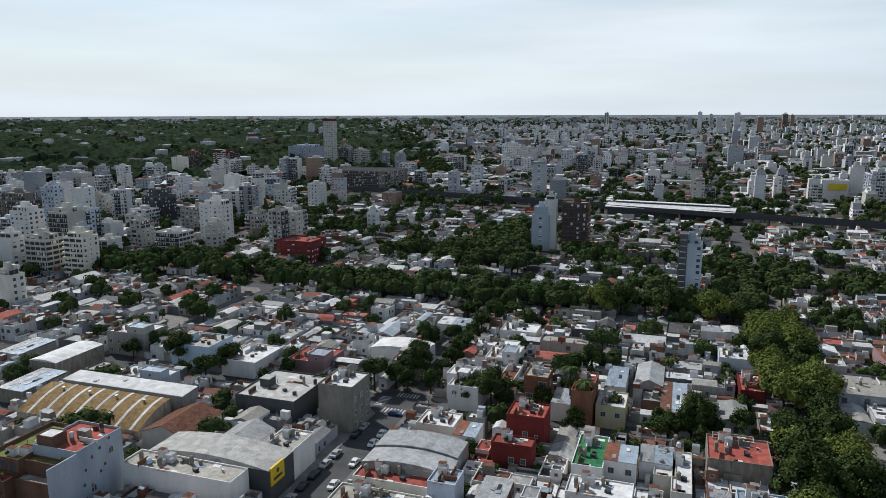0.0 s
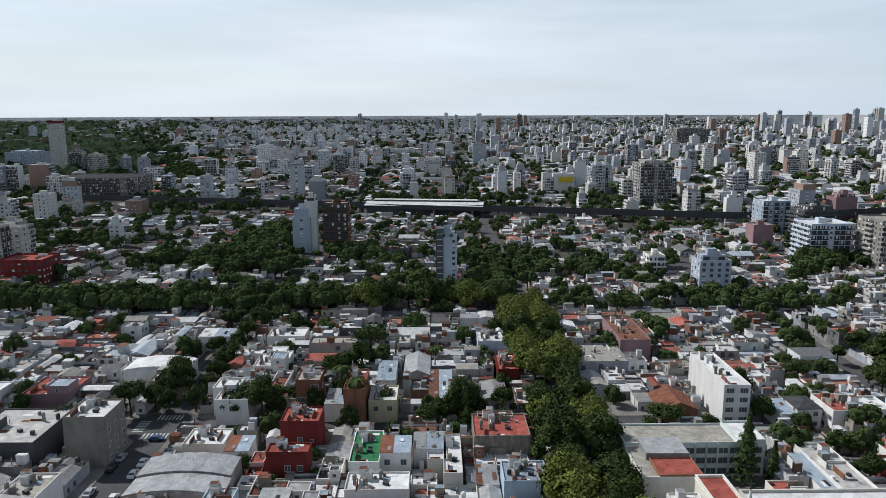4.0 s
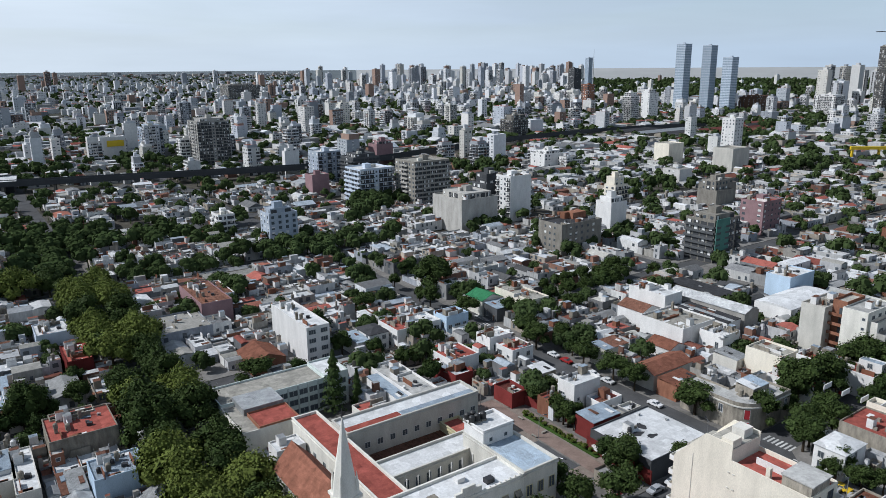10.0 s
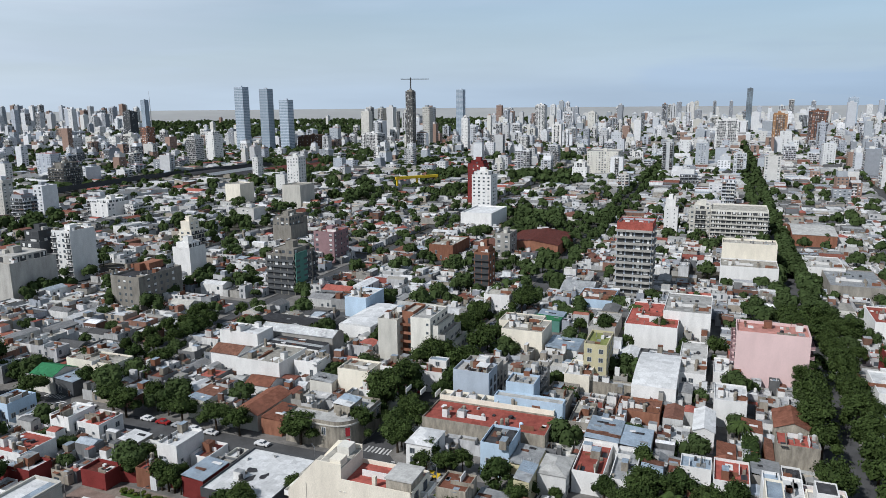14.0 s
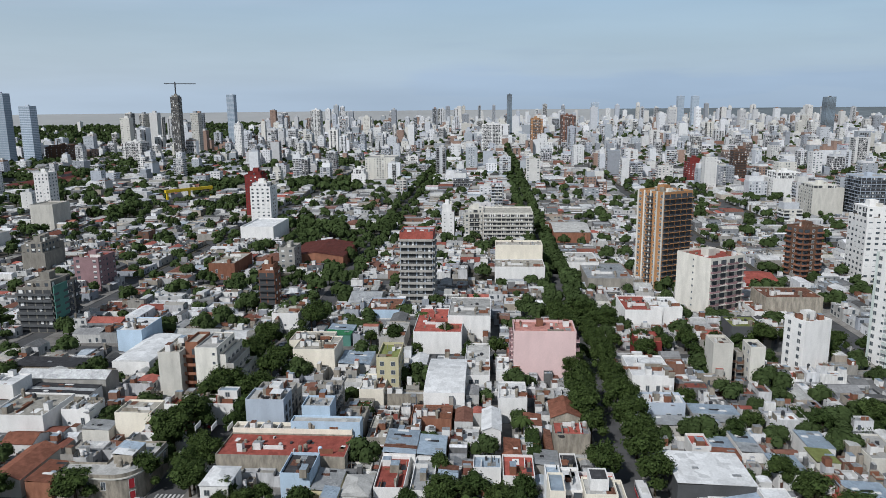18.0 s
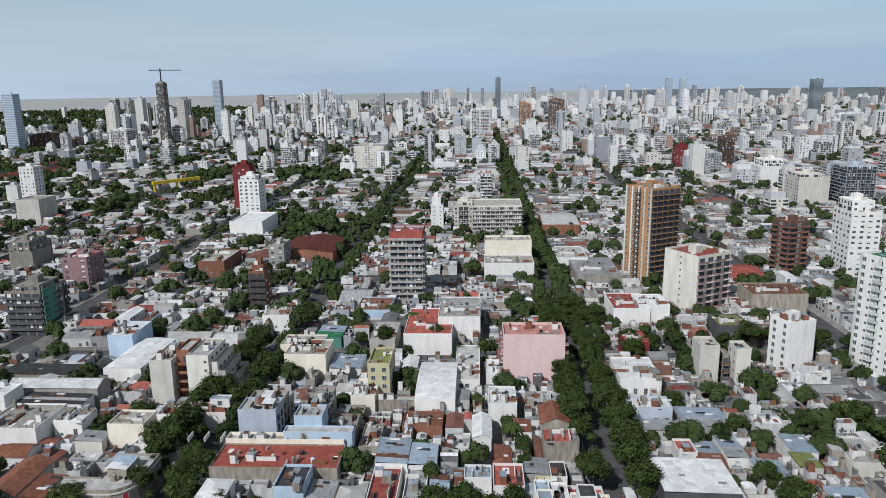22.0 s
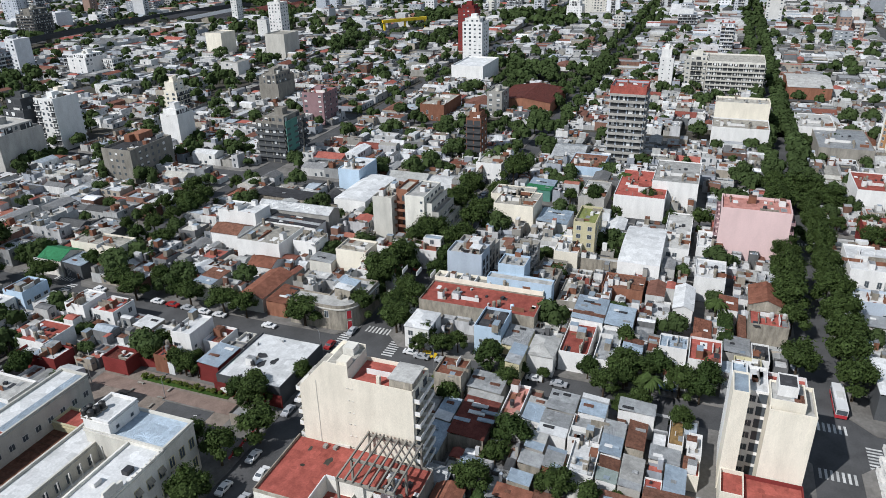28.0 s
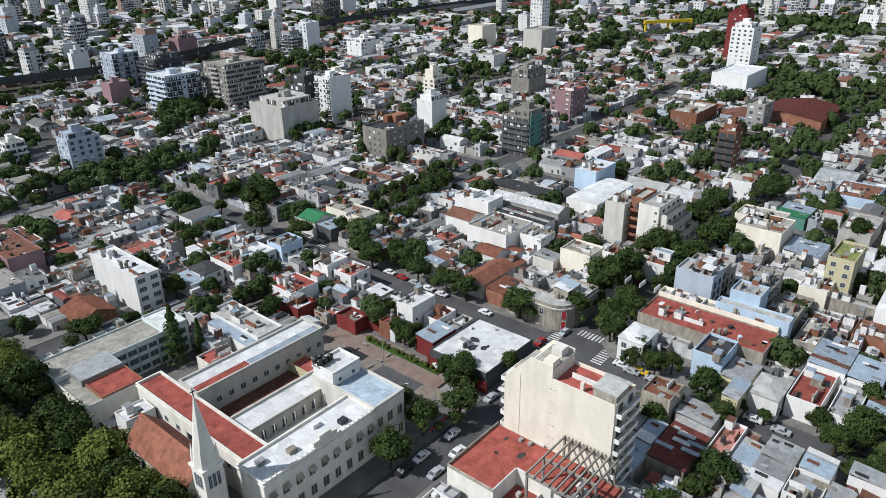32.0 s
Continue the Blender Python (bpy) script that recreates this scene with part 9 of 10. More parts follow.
def block_of(ob, name, u0, v0, u1, v1, z0, z1, wall, roof, origin, parapet=0.6, label=""):
    """One volume of a composed building, in grid coordinates."""
    m = Mesh()
    ou, ov = origin
    m.ring(u0 - ou, v0 - ov, u1 - ou, v1 - ov, z0, z1 + parapet, 0.2)
    vol = part(name, m, [wall], ob, label)
    r = Mesh()
    r.box(u0 - ou + 0.18, v0 - ov + 0.18, z1 - 0.3, u1 - ou - 0.18, v1 - ov - 0.18, z1)
    part("roof", r, [roof], vol)
    return vol


def put(ob, data, name, side, u, v, z, origin):
    """A shared opening on a face of a composed building: side as in on_wall."""
    turn = {0: 180, 1: -90, 2: 0, 3: 90}[side]
    part(name, data, [], ob, at=pose(u - origin[0], v - origin[1], z, 0, 0, turn))


def terraced_block():
    """The apartment house with one tall white party wall, coloured blue-grey as in shade, and planted terraces behind
    it.
    """
    o = (-130, 118)
    ob = empty("apartment_building", "apartment building with a white party wall coloured blue-grey as in shade and brown stepped terraces", "building", "apartment buildings", Matrix.Translation((*xy(*o), 0.12)) @ pose(0, 0, 0, 0, 0, 5.8))
    take(*xy(-134, 116), 23, 22, 5.8)
    # white walls; blue-grey puts their shaded look into the colour
    block_of(ob, "main_wing", -136, 112, -123.4, 125.4, 0, 15.6, "bluegrey", "r_red", o)
    block_of(ob, "stair_hut", -135, 112.4, -130.5, 116.5, 15.6, 18.2, "brown", "r_white", o, 0.2)
    block_of(ob, "terrace", -136, 109.5, -123.5, 112, 0, 13.2, "brown", "r_olive", o, 0.5)
    block_of(ob, "terrace", -136, 106.5, -123.6, 109.5, 0, 10.2, "brown", "r_beige", o, 0.5)
    block_of(ob, "side_wing", -145.5, 108, -136, 126, 0, 13.4, "brown", "r_olive", o, 0.9)
    block_of(ob, "terrace", -145.5, 104, -136, 108, 0, 10.2, "brown", "r_red", o, 0.9)
    block_of(ob, "terrace", -145.5, 100.5, -136, 104, 0, 7.0, "brown", "r_tile", o, 0.9)
    roof_bits(Matrix.Translation((*xy(-128, 120), 0.1)) @ pose(0, 0, 0, 0, 0, 5.8), 7, 9, 15.6, random.Random(9), 2.0)
    roof_bits(Matrix.Translation((*xy(-140.5, 117), 0.1)) @ pose(0, 0, 0, 0, 0, 5.8), 8, 16, 13.4, random.Random(10), 1.6)
    rng = random.Random(8)
    for k in range(13):
        put(ob, rng.choice((WINDOW, WINDOW_SMALL, WINDOW_SMALL)), "window", 1, -123.4, rng.uniform(113, 124.5), 1.5 + k * 1.12, o)
    # same blue-grey standing for shade on the white wall
    party = Mesh()
    party.box(-123.4 - o[0], 104 - o[1], 0, -123.1 - o[0], 112 - o[1], 15.9)
    part("party_wall", party, ["bluegrey"], ob)
    for z in (2.0, 5.0, 8.2, 11.3):
        for u in (-143.5, -140.5, -137.8):
            put(ob, WINDOW_SHADE, "window", 0, u, 108 if z > 10 else 104 if z > 7 else 100.5, z, o)
    for u, v, z in ((-144, 109, 13.4), (-141, 110, 13.4), (-143, 105, 10.2), (-139, 106, 10.2), (-142, 102, 7.0), (-126, 110.6, 13.6)):
        x, y = xy(u, v)
        shrub = tree("shrub", x, y, 0.55, u * 40, "terrace plants")
        shrub.location.z = z + 0.12


terraced_block()


def party_wall_block():
    """The cream-white house by the bus street: two blind fronts with a windowed shaft between them, on a red base."""
    o = (127, -16)
    ob = empty("apartment_building", "cream-white apartment building with blank fronts, light shaft and red base terraces", "building", "apartment buildings", Matrix.Translation((*xy(*o), 0.12)) @ pose(0, 0, 0, 0, 0, 5.8))
    take(*xy(127, -17), 24, 20, 5.8)
    block_of(ob, "slim_wing", 122, -12, 129, -9, 0, 23.6, "cream", "r_bluezinc", o, 0.4)
    block_of(ob, "front_wing", 122.2, -24, 132, -15.8, 0, 20.2, "cream", "r_grey", o, 0.9)
    block_of(ob, "attic", 123.4, -22, 130, -15.8, 20.2, 22.3, "cream", "r_grey", o, 0.4)
    block_of(ob, "lift_room", 125.5, -20.5, 130, -17, 22.3, 24.4, "white", "r_dark", o, 0.2)
    block_of(ob, "rear_wing", 127, -15.8, 136, -12, 0, 20.8, "white", "r_white", o, 0.6)
    block_of(ob, "rear_wing", 129, -12, 136, -9, 0, 21.4, "white", "r_bluezinc", o, 0.5)
    block_of(ob, "rear_wing", 132, -23.5, 138, -15.8, 0, 18.6, "white", "r_red", o, 0.8)
    block_of(ob, "base_terrace", 112, -24.2, 122, -13.5, 0, 4.2, "redwall", "r_red", o, 0.9)
    block_of(ob, "base_terrace", 115, -13.5, 122, -9.2, 0, 4.6, "cream", "r_red", o, 0.9)
    for fl in range(7):
        z = 1.2 + fl * 2.95
        for v in (-14.9, -13.0):
            put(ob, WINDOW_SHADE if v < -14 else WINDOW, "window", 3, 127, v, z, o)
        put(ob, WINDOW_SMALL, "window", 0, 125.5, -12, z, o)
    for fl in range(7):
        z = 0.9 + fl * 2.75
        for u in (124.5, 128.5):
            put(ob, WINDOW_WIDE, "window", 0, u, -24, min(z, 18.4), o)
        put(ob, WINDOW, "window", 2, 133, -9, z, o)
        roof_bits(Matrix.Translation((*xy(133, -13), 0)), 5, 6, 21.1, random.Random(4), 1.6)
    roof_bits(Matrix.Translation((*xy(127, -19), 0)), 5, 5, 22.4, random.Random(5), 1.2)


party_wall_block()
school()
corner_house()
for hu0, hv0, hu1, hv1, hw, hh in ((195.2, -45.5, 195.4, -62, 1.6, 3.2), (208, -83, 203, -99, 2.2, 4.0), (201, -101, 196, -116, 2.4, 4.2), (174, -9.5, 185, -9.5, 3.6, 6.0), (186, 14, 186, 22, 1.6, 3.0), (206, -62, 214, -62, 1.6, 3.0), (176, 8.5, 184, 8.5, 1.4, 2.6), (143, 54, 143, 50, 1.4, 2.2)):
    hedge(hu0, hv0, hu1, hv1, hw, hh)


def rounded_corner():
    """The old two-storey house whose corner is rounded towards the crossing."""
    o = (161, 98)
    ob = empty("house", "old grey corner house with a rounded front and red shutters", "house", "houses of the block", Matrix.Translation((*xy(*o), 0.15)) @ pose(0, 0, 0, 0, 0, 5.8))
    take(*xy(*o), 18, 20, 5.8)
    k = 6.0
    pts = [(152 - o[0] + k - k * math.cos(a * math.pi / 16), 88 - o[1] + k - k * math.sin(a * math.pi / 16)) for a in range(9)]
    pts += [(170 - o[0], 88 - o[1]), (170 - o[0], 98 - o[1]), (158 - o[0], 98 - o[1]), (158 - o[0], 108 - o[1]), (152 - o[0], 108 - o[1])]
    walls, roof, band = Mesh(), Mesh(), Mesh()
    for (xa, ya), (xb, yb) in zip(pts, pts[1:] + pts[:1]):
        walls.face([(xa, ya, 0), (xb, yb, 0), (xb, yb, 7.9), (xa, ya, 7.9)])
        band.face([(xa * 1.02, ya * 1.02, 6.5), (xb * 1.02, yb * 1.02, 6.5), (xb * 1.02, yb * 1.02, 6.85), (xa * 1.02, ya * 1.02, 6.85)])
        band.face([(xa * 1.02, ya * 1.02, 6.85), (xb * 1.02, yb * 1.02, 6.85), (xb, yb, 6.86), (xa, ya, 6.86)])
    roof.face([(a * 0.985, b * 0.985, 7.3) for a, b in pts])
    part("wall", walls, ["old"], ob)
    part("roof", roof, ["r_grey"], ob)
    part("cornice", band, ["ivory"], ob)
    shutter = door_mesh(1.3, 2.5, "signred")
    c = (152 + k - k * math.cos(math.pi / 4), 88 + k - k * math.sin(math.pi / 4))
    for z in (0.3, 3.6):
        part("shutter", shutter, [], ob, at=pose(c[0] - o[0], c[1] - o[1], z, 0, 0, 135))
    for v in (96, 100, 104):
        put(ob, WINDOW_TALL, "window", 3, 152, v, 3.8, o)
    for u in (160, 164, 168):
        put(ob, WINDOW_TALL, "window", 0, u, 88, 3.8, o)
    roof_bits(Matrix.Translation((*xy(160, 92), 0.15)) @ pose(0, 0, 0, 0, 0, 5.8), 8, 6, 7.3, random.Random(6), 2.0)
    x, y = xy(162, 94)
    house(x, y, 5.8, 7, 5, 9.6, "old", "r_white", "shed", label="sheet-roofed upper room on an old corner house")


rounded_corner()

# single trees and shrubs in yards and on corners
NEAR_TREES = (
    (63.6, 187.4, 6.2), (75.4, 185, 3.5), (94, 192.3, 4.7), (102.2, 185, 3.7), (103.9, 171.1, 4.4), (105, 158.7, 4.3), (113.2, 94.3, 4.9), (103.5, 86.5, 5.6),
    (126.1, 88.2, 3.4), (120.7, 131.4, 3.0), (127, 133, 3.6), (149.7, 141.4, 5.5), (149.3, 129.2, 5.9), (153.6, 150, 3.8), (150, 121.9, 4.6), (151.5, 103, 6.4),
    (156.5, 76.5, 5.4), (211.5, 87.5, 8.6), (82.1, 88.3, 5.6), (147.6, 66, 3.0), (149.2, 60, 3.8), (145.4, 45.5, 5.1), (146.5, 38.1, 2.6), (146.4, 32.2, 2.1),
    (113.1, 34.9, 3.6), (151.5, 12.4, 6.6), (145, 17.2, 4.4), (175.4, 90.7, 4.8), (174.2, 80.7, 5.0), (96.2, 215.1, 5.1), (142, 192, 3.6), (150.6, 168.4, 5.9),
    (157.8, 159.2, 4.3), (119, 33.2, 5.2), (107.6, 20.3, 4.5), (107.4, 14, 3.3), (141, 8.4, 3.8), (155.4, 6.2, 5.2), (150.5, 0.1, 5.2), (155, -5.6, 4.6),
    (103.4, 36.6, 4.8), (158.3, -74.4, 5.8), (167.5, -70.5, 4.8), (150.5, -80.8, 5.6), (195.4, -72.5, 4.6), (190, -66, 4.4), (213, -59, 4.3), (195.6, -93, 4.4),
    (199.5, -99.1, 4.4), (203.6, -111, 5.6), (192.4, -112.2, 5.4), (212.9, 190.3, 7.2), (155.9, 231.5, 10), (147, 197, 5.8), (180.5, 177, 5.6), (118.6, 222, 5.8),
    (148.3, 161, 5.6), (190, 86, 4.4), (163.5, 80.1, 5.3), (301, -36, 8.6), (292, -46, 7.4), (309, -38, 6.6), (286, -33, 6.4), (322, -58, 5),
    (262, -62, 4.6), (270, -74, 5.4), (300, -100, 4.4), (286, -96, 5), (236, -74, 4), (250, -98, 4.2), (254, -32, 4.2),
)
for i, (tu, tv, radius) in enumerate(NEAR_TREES):
    key, wide = ("plane_b", 12.5) if radius > 6.4 else ("plane_c", 11.0) if radius > 5.2 else (("street_a", 9.0), ("street_b", 8.0))[i % 2] if radius > 3.4 else ("street_c", 6.0)
    size = 1.9 * radius / wide
    tree(key, *xy(tu, tv), size, i * 53, "single trees", min(0.95, max(0.68, 9.5 / (wide * 1.1 * size))))
    TAKEN.append((tu, tv, radius * 0.45, radius * 0.45, 0.0))
YARD_TREES = ((-192, 246, 'plane_c', 1.1), (-205, 256, 'plane_b', 0.9), (-59, 198, 'street_a', 1.0), (-57, 204, 'street_b', 1.0), (-34, 227, 'plane_c', 0.9), (0, 192, 'street_b', 1.1), (6, 195, 'street_b', 1.0))
for i, (tu, tv, key, sc) in enumerate(YARD_TREES):
    tree(key, *xy(tu, tv), sc, i * 47, "single trees")


def twin_blocks():
    """The grey and the light blue house behind the red terraces: blank fronts, balconies along the sides, roofs stepping down to the rear."""
    o = (193, 57)
    ob = empty("apartment_building", "grey apartment building with blank front and cluttered stepped roofs", "building", "apartment buildings", Matrix.Translation((*xy(*o), 0.12)) @ pose(0, 0, 0, 0, 0, 5.8))
    take(*xy(194, 66), 20, 11.6, 5.8)
    block_of(ob, "front_wing", 184.6, 60.4, 193, 71.4, 0, 13.2, "bluegrey", "r_grey", o, 0.7)
    block_of(ob, "rear_wing", 193, 60.6, 200, 71.2, 0, 12.0, "greywall", "r_grey", o, 1.0)
    block_of(ob, "rear_wing", 200, 60.6, 205, 71.2, 0, 9.6, "greywall", "r_beige", o, 1.0)
    block_of(ob, "stair_hut", 190, 63, 193.6, 66, 13.2, 15.6, "white", "r_white", o, 0.2)
    lid = Mesh()
    lid.box(185.5 - o[0], 61.2 - o[1], 15.2, 189 - o[0], 64.6 - o[1], 15.35, bottom=True)
    part("canopy", lid, ["r_white"], ob, "white sheet canopy")
    for u, v in ((185.7, 61.4), (188.8, 61.4), (185.7, 64.4), (188.8, 64.4)):
        post = Mesh()
        post.box(u - o[0] - 0.08, v - o[1] - 0.08, 13.2, u - o[0] + 0.08, v - o[1] + 0.08, 15.2)
        part("post", post, ["steel"], ob)
    for fl in range(4):
        for u in (187, 190.4, 194.6, 198, 202):
            if u < 200 or fl < 3:
                put(ob, WINDOW_SHADE, "window", 0, u, 60.4 if u < 193 else 60.6, fl * 2.95 + 0.5, o)
                put(ob, WINDOW, "window", 2, u, 71.4 if u < 193 else 71.2, fl * 2.95 + 0.9, o)
    blue = empty("apartment_building", "light blue apartment building with side balconies and stepped roofs", "building", "apartment buildings", Matrix.Translation((*xy(*o), 0.12)) @ pose(0, 0, 0, 0, 0, 5.8))
    take(*xy(194, 50), 27, 9, 5.8)
    take(*xy(179.3, 47), 3, 19.5, 5.8)
    block_of(blue, "front_wing", 181.6, 46.4, 189, 54.4, 0, 13.0, "lightblue", "r_grey", o, 0.6)
    block_of(blue, "middle_wing", 189, 47.6, 198, 54.4, 0, 12.2, "greywall", "r_grey", o, 1.0)
    block_of(blue, "rear_wing", 198, 47.6, 207, 54.4, 0, 10.0, "greywall", "r_beige", o, 1.0)
    block_of(blue, "low_wing", 177.8, 37.4, 181.6, 56.6, 0, 10.2, "lightblue", "r_grey", o, 0.5)
    block_of(blue, "side_terrace", 182, 38, 196, 46.2, 0, 6.4, "concrete", "r_beige", o, 1.0)
    block_of(blue, "side_terrace", 196, 38, 206, 46.2, 0, 4.6, "concrete", "r_grey", o, 1.0)
    rail = balcony_mesh(3.2, "greywall", "steel", True)
    for fl in range(1, 5):
        for u in (190.6, 193.9, 197.2):
            part("balcony", rail, [], blue, at=pose(u - o[0], 47.6 - o[1], fl * 2.9 - 0.2, 0, 0, 180))
            put(blue, WINDOW_SHADE, "window", 0, u, 47.6, fl * 2.9, o)
        for u in (200, 203.4):
            if fl < 4:
                put(blue, WINDOW, "window", 0, u, 47.6, fl * 2.9 + 0.4, o)
    for u, v, w, d, z in ((188.8, 66, 7, 9, 13.2), (196.5, 66, 6, 9, 12.0), (202.5, 66, 4, 9, 9.6), (185, 50.4, 6, 6, 13.0), (193.5, 51, 8, 6, 12.2), (202.5, 51, 8, 6, 10.0), (189, 42, 12, 7, 6.4), (201, 42, 8, 7, 4.6)):
        roof_bits(Matrix.Translation((*xy(u, v), 0.1)) @ pose(0, 0, 0, 0, 0, 5.8), w, d, z, random.Random(int(u + v)), 2.4)


twin_blocks()


def stepped_block():
    """The modern apartment house: a plain wing, a brick core and a wing that steps down in long terraces."""
    o = (220, 97)
    ob = empty("apartment_building", "grey-white modern apartment building with brick core and stepped terraces", "building", "apartment buildings", Matrix.Translation((*xy(*o), 0.12)) @ pose(0, 0, 0, 0, 0, 5.8))
    take(*xy(221, 95), 20, 30, 5.8)
    block_of(ob, "plain_wing", 211.5, 102, 228, 109.3, 0, 17.2, "ivory", "r_beige", o, 0.6)
    block_of(ob, "brick_core", 216, 97.8, 227, 102, 0, 19.0, "brick", "r_beige", o, 0.8)
    block_of(ob, "terraced_wing", 213.5, 90.5, 230, 97.8, 0, 18.4, "ivory", "r_grey", o, 0.4)
    for k, (v0, v1, h) in enumerate(((88, 90.5, 15.2), (85.5, 88, 12.2), (83, 85.5, 9.2), (80.5, 83, 6.2))):
        block_of(ob, "terrace", 214.5, v0, 230, v1, 0, h, "greywall" if k % 2 else "ivory", "r_grey", o, 1.0)
        rail = Mesh()
        rail.box(214.4 - o[0], v0 - 0.04 - o[1], h + 1.0, 230 - o[0], v0 + 0.02 - o[1], h + 1.5, bottom=True)
        part("handrail", rail, ["steel"], ob)
        for u in (217, 221, 225, 228.5):
            put(ob, WINDOW_SHADE, "window", 0, u, v1, h + 0.1, o)
            put(ob, WINDOW_WIDE, "window", 0, u, v0, max(0.6, h - 2.4), o)
    for fl in range(6):
        z = fl * 3.0
        slab = Mesh()
        slab.box(-2.0, -0.05, 0, 2.0, 2.2, 0.16, bottom=True)
        slab.box(-2.0, 2.1, 0.16, 2.0, 2.2, 1.0)
        part("balcony", slab, ["brick"], ob, at=pose(216 - o[0], 99.9 - o[1], z + 0.2, 0, 0, 90))
        put(ob, WINDOW_SHADE, "window", 3, 216, 99, z + 0.5, o)
        put(ob, WINDOW_SMALL, "window", 3, 213.5, 91.6, z + 1.2, o)
        put(ob, WINDOW, "window", 2, 219, 109.3, z + 1.0, o)
    for u, v, z in ((222, 94, 18.4), (217, 105.5, 17.2), (224, 105.5, 17.2)):
        roof_bits(Matrix.Translation((*xy(u, v), 0.1)) @ pose(0, 0, 0, 0, 0, 5.8), 6, 5, z, random.Random(int(u)), 2.0)


stepped_block()

# stains on the market hall's roof and the painted wall along the square
for su, sv, sa, sb in ((124, 99, 2.2, 1.2), (127.5, 101, 1.4, 1.6), (126, 96.5, 1.8, 0.9), (118, 101, 1.0, 0.7)):
    x, y = xy(su, sv)
    ring = [(x + sa * RNG.uniform(0.55, 1.1) * math.cos(k * 0.45), y + sb * RNG.uniform(0.55, 1.1) * math.sin(k * 0.45), 5.285) for k in range(14)]
    BITS.face(ring, 7)

# ---- trees of the gardens and yards ----
GARDEN_a = ((-61, 199, 0.9), (-30, 214, 0.9), (-12, 183, 0.8), (7, 196, 1.0), (-74, 216, 0.8), (-98, 313, 1.2), (-53, 281, 0.8))
GARDEN_b = ((-52, 199, 1.0), (-31, 232, 1.2), (-4, 189, 0.9), (12, 197, 0.9), (-82, 215, 0.9), (-86, 300, 1.1), (-122, 326, 1.2))
GARDEN_c = ((-48, 200, 0.8), (-26, 235, 0.9), (-3, 198, 0.9), (-81, 253, 1.0), (-81, 203, 1.0), (-72, 281, 0.9), (5, 187, 0.7))
for i, (tu, tv, ts) in enumerate(GARDEN_a + GARDEN_b + GARDEN_c):
    tree(("street_b", "street_a", "street_b", "plane_b")[i % 4] if ts > 0.7 else "garden", *xy(tu, tv), ts * 0.95, i * 67, "garden trees")
    TAKEN.append((tu, tv, 2.4 * ts, 2.4 * ts, 0.0))
for k, (tu, tv) in enumerate(((137, 62), (135.5, 59), (132, 61), (129.5, 58.5), (127, 60.5), (133.5, 57.5), (130.5, 62.5), (137.6, 57.4), (126, 57.6))):
    tree(("garden", "shrub", "shrub")[k % 3], *xy(tu, tv), 0.7 + 0.15 * (k % 2), k * 80, "garden trees")

# low partition walls between the cream terraces
for k in range(7):
    x, y = xy(178.7, 56 + k * 4.6 - 0.5)
    BITS.box(-1.9, -0.12, 7.9, 1.9, 0.12, 9.2, 2, turn=(x, y, GRID))
wall = Mesh()
for a, b in (((117.6, 143), (120.4, 128)), ((120.4, 128), (122, 115.4)), ((122, 115.4), (119.4, 108))):
    pa, pb = xy(*a), xy(*b)
    dx, dy = pb[0] - pa[0], pb[1] - pa[1]
    n = math.hypot(dx, dy)
    ox, oy = -dy / n * 0.15, dx / n * 0.15
    q = [(pa[0] + ox, pa[1] + oy), (pb[0] + ox, pb[1] + oy), (pb[0] - ox, pb[1] - oy), (pa[0] - ox, pa[1] - oy)]
    wall.face([(*p, 2.9) for p in q])
    for p, r in zip(q, q[1:] + q[:1]):
        wall.face([(*p, 0.1), (*r, 0.1), (*r, 2.9), (*p, 2.9)])
thing("garden_wall", wall, ["redwall"], "long dark red painted wall along a square", "wall")
painted = Mesh()
painted.box(-0.15, -9.6, 0, 0.15, 9.6, 3.4)
painted = thing("painted_wall", painted, ["redwall"], "dark red wall of a market hall painted with bright shapes", "wall", place=Matrix.Translation((*xy(115.95, 97.9), 0.16)) @ pose(0, 0, 0, 0, 0, 5.8))
for k, (py, pz, pa, pb, mat) in enumerate(((6.5, 1.7, 1.6, 0.9, "white"), (4.4, 1.5, 0.9, 1.0, "marking"), (2.6, 1.8, 0.8, 0.8, "bluegrey"), (-3.5, 1.7, 1.0, 1.1, "r_ochre"), (-5.6, 1.5, 0.7, 0.8, "pink"), (-1.0, 1.6, 0.9, 0.7, "white"), (8.4, 1.5, 0.6, 0.8, "r_maroon"))):
    m, rng = Mesh(), random.Random(k)
    m.face([(-0.16 - k * 0.001, py + pa * rng.uniform(0.6, 1.1) * math.cos(e * 0.57), pz + pb * rng.uniform(0.6, 1.1) * math.sin(e * 0.57)) for e in range(11)])
    part("painted_shape", m, [mat], painted)
# red and white plastic barriers along the dug up kerb
for k in range(9):
    bar = empty("road_barrier", "orange-red plastic barrier along a dug up kerb", "barrier", "road barriers", Matrix.Translation((*xy(97.0 + k * 1.7, 89.6 + 0.15 * (k % 2)), 0.02)) @ pose(0, 0, 0, 0, 0, 5.8))
    m = Mesh()
    m.box(-0.75, -0.04, 0.25, 0.75, 0.04, 0.95, bottom=True)
    part("panel", m, ["signred"], bar)
    for fx in (-0.6, 0.6):
        m = Mesh()
        m.box(fx - 0.06, -0.25, 0, fx + 0.06, 0.25, 0.25)
        part("foot", m, ["marking"], bar)
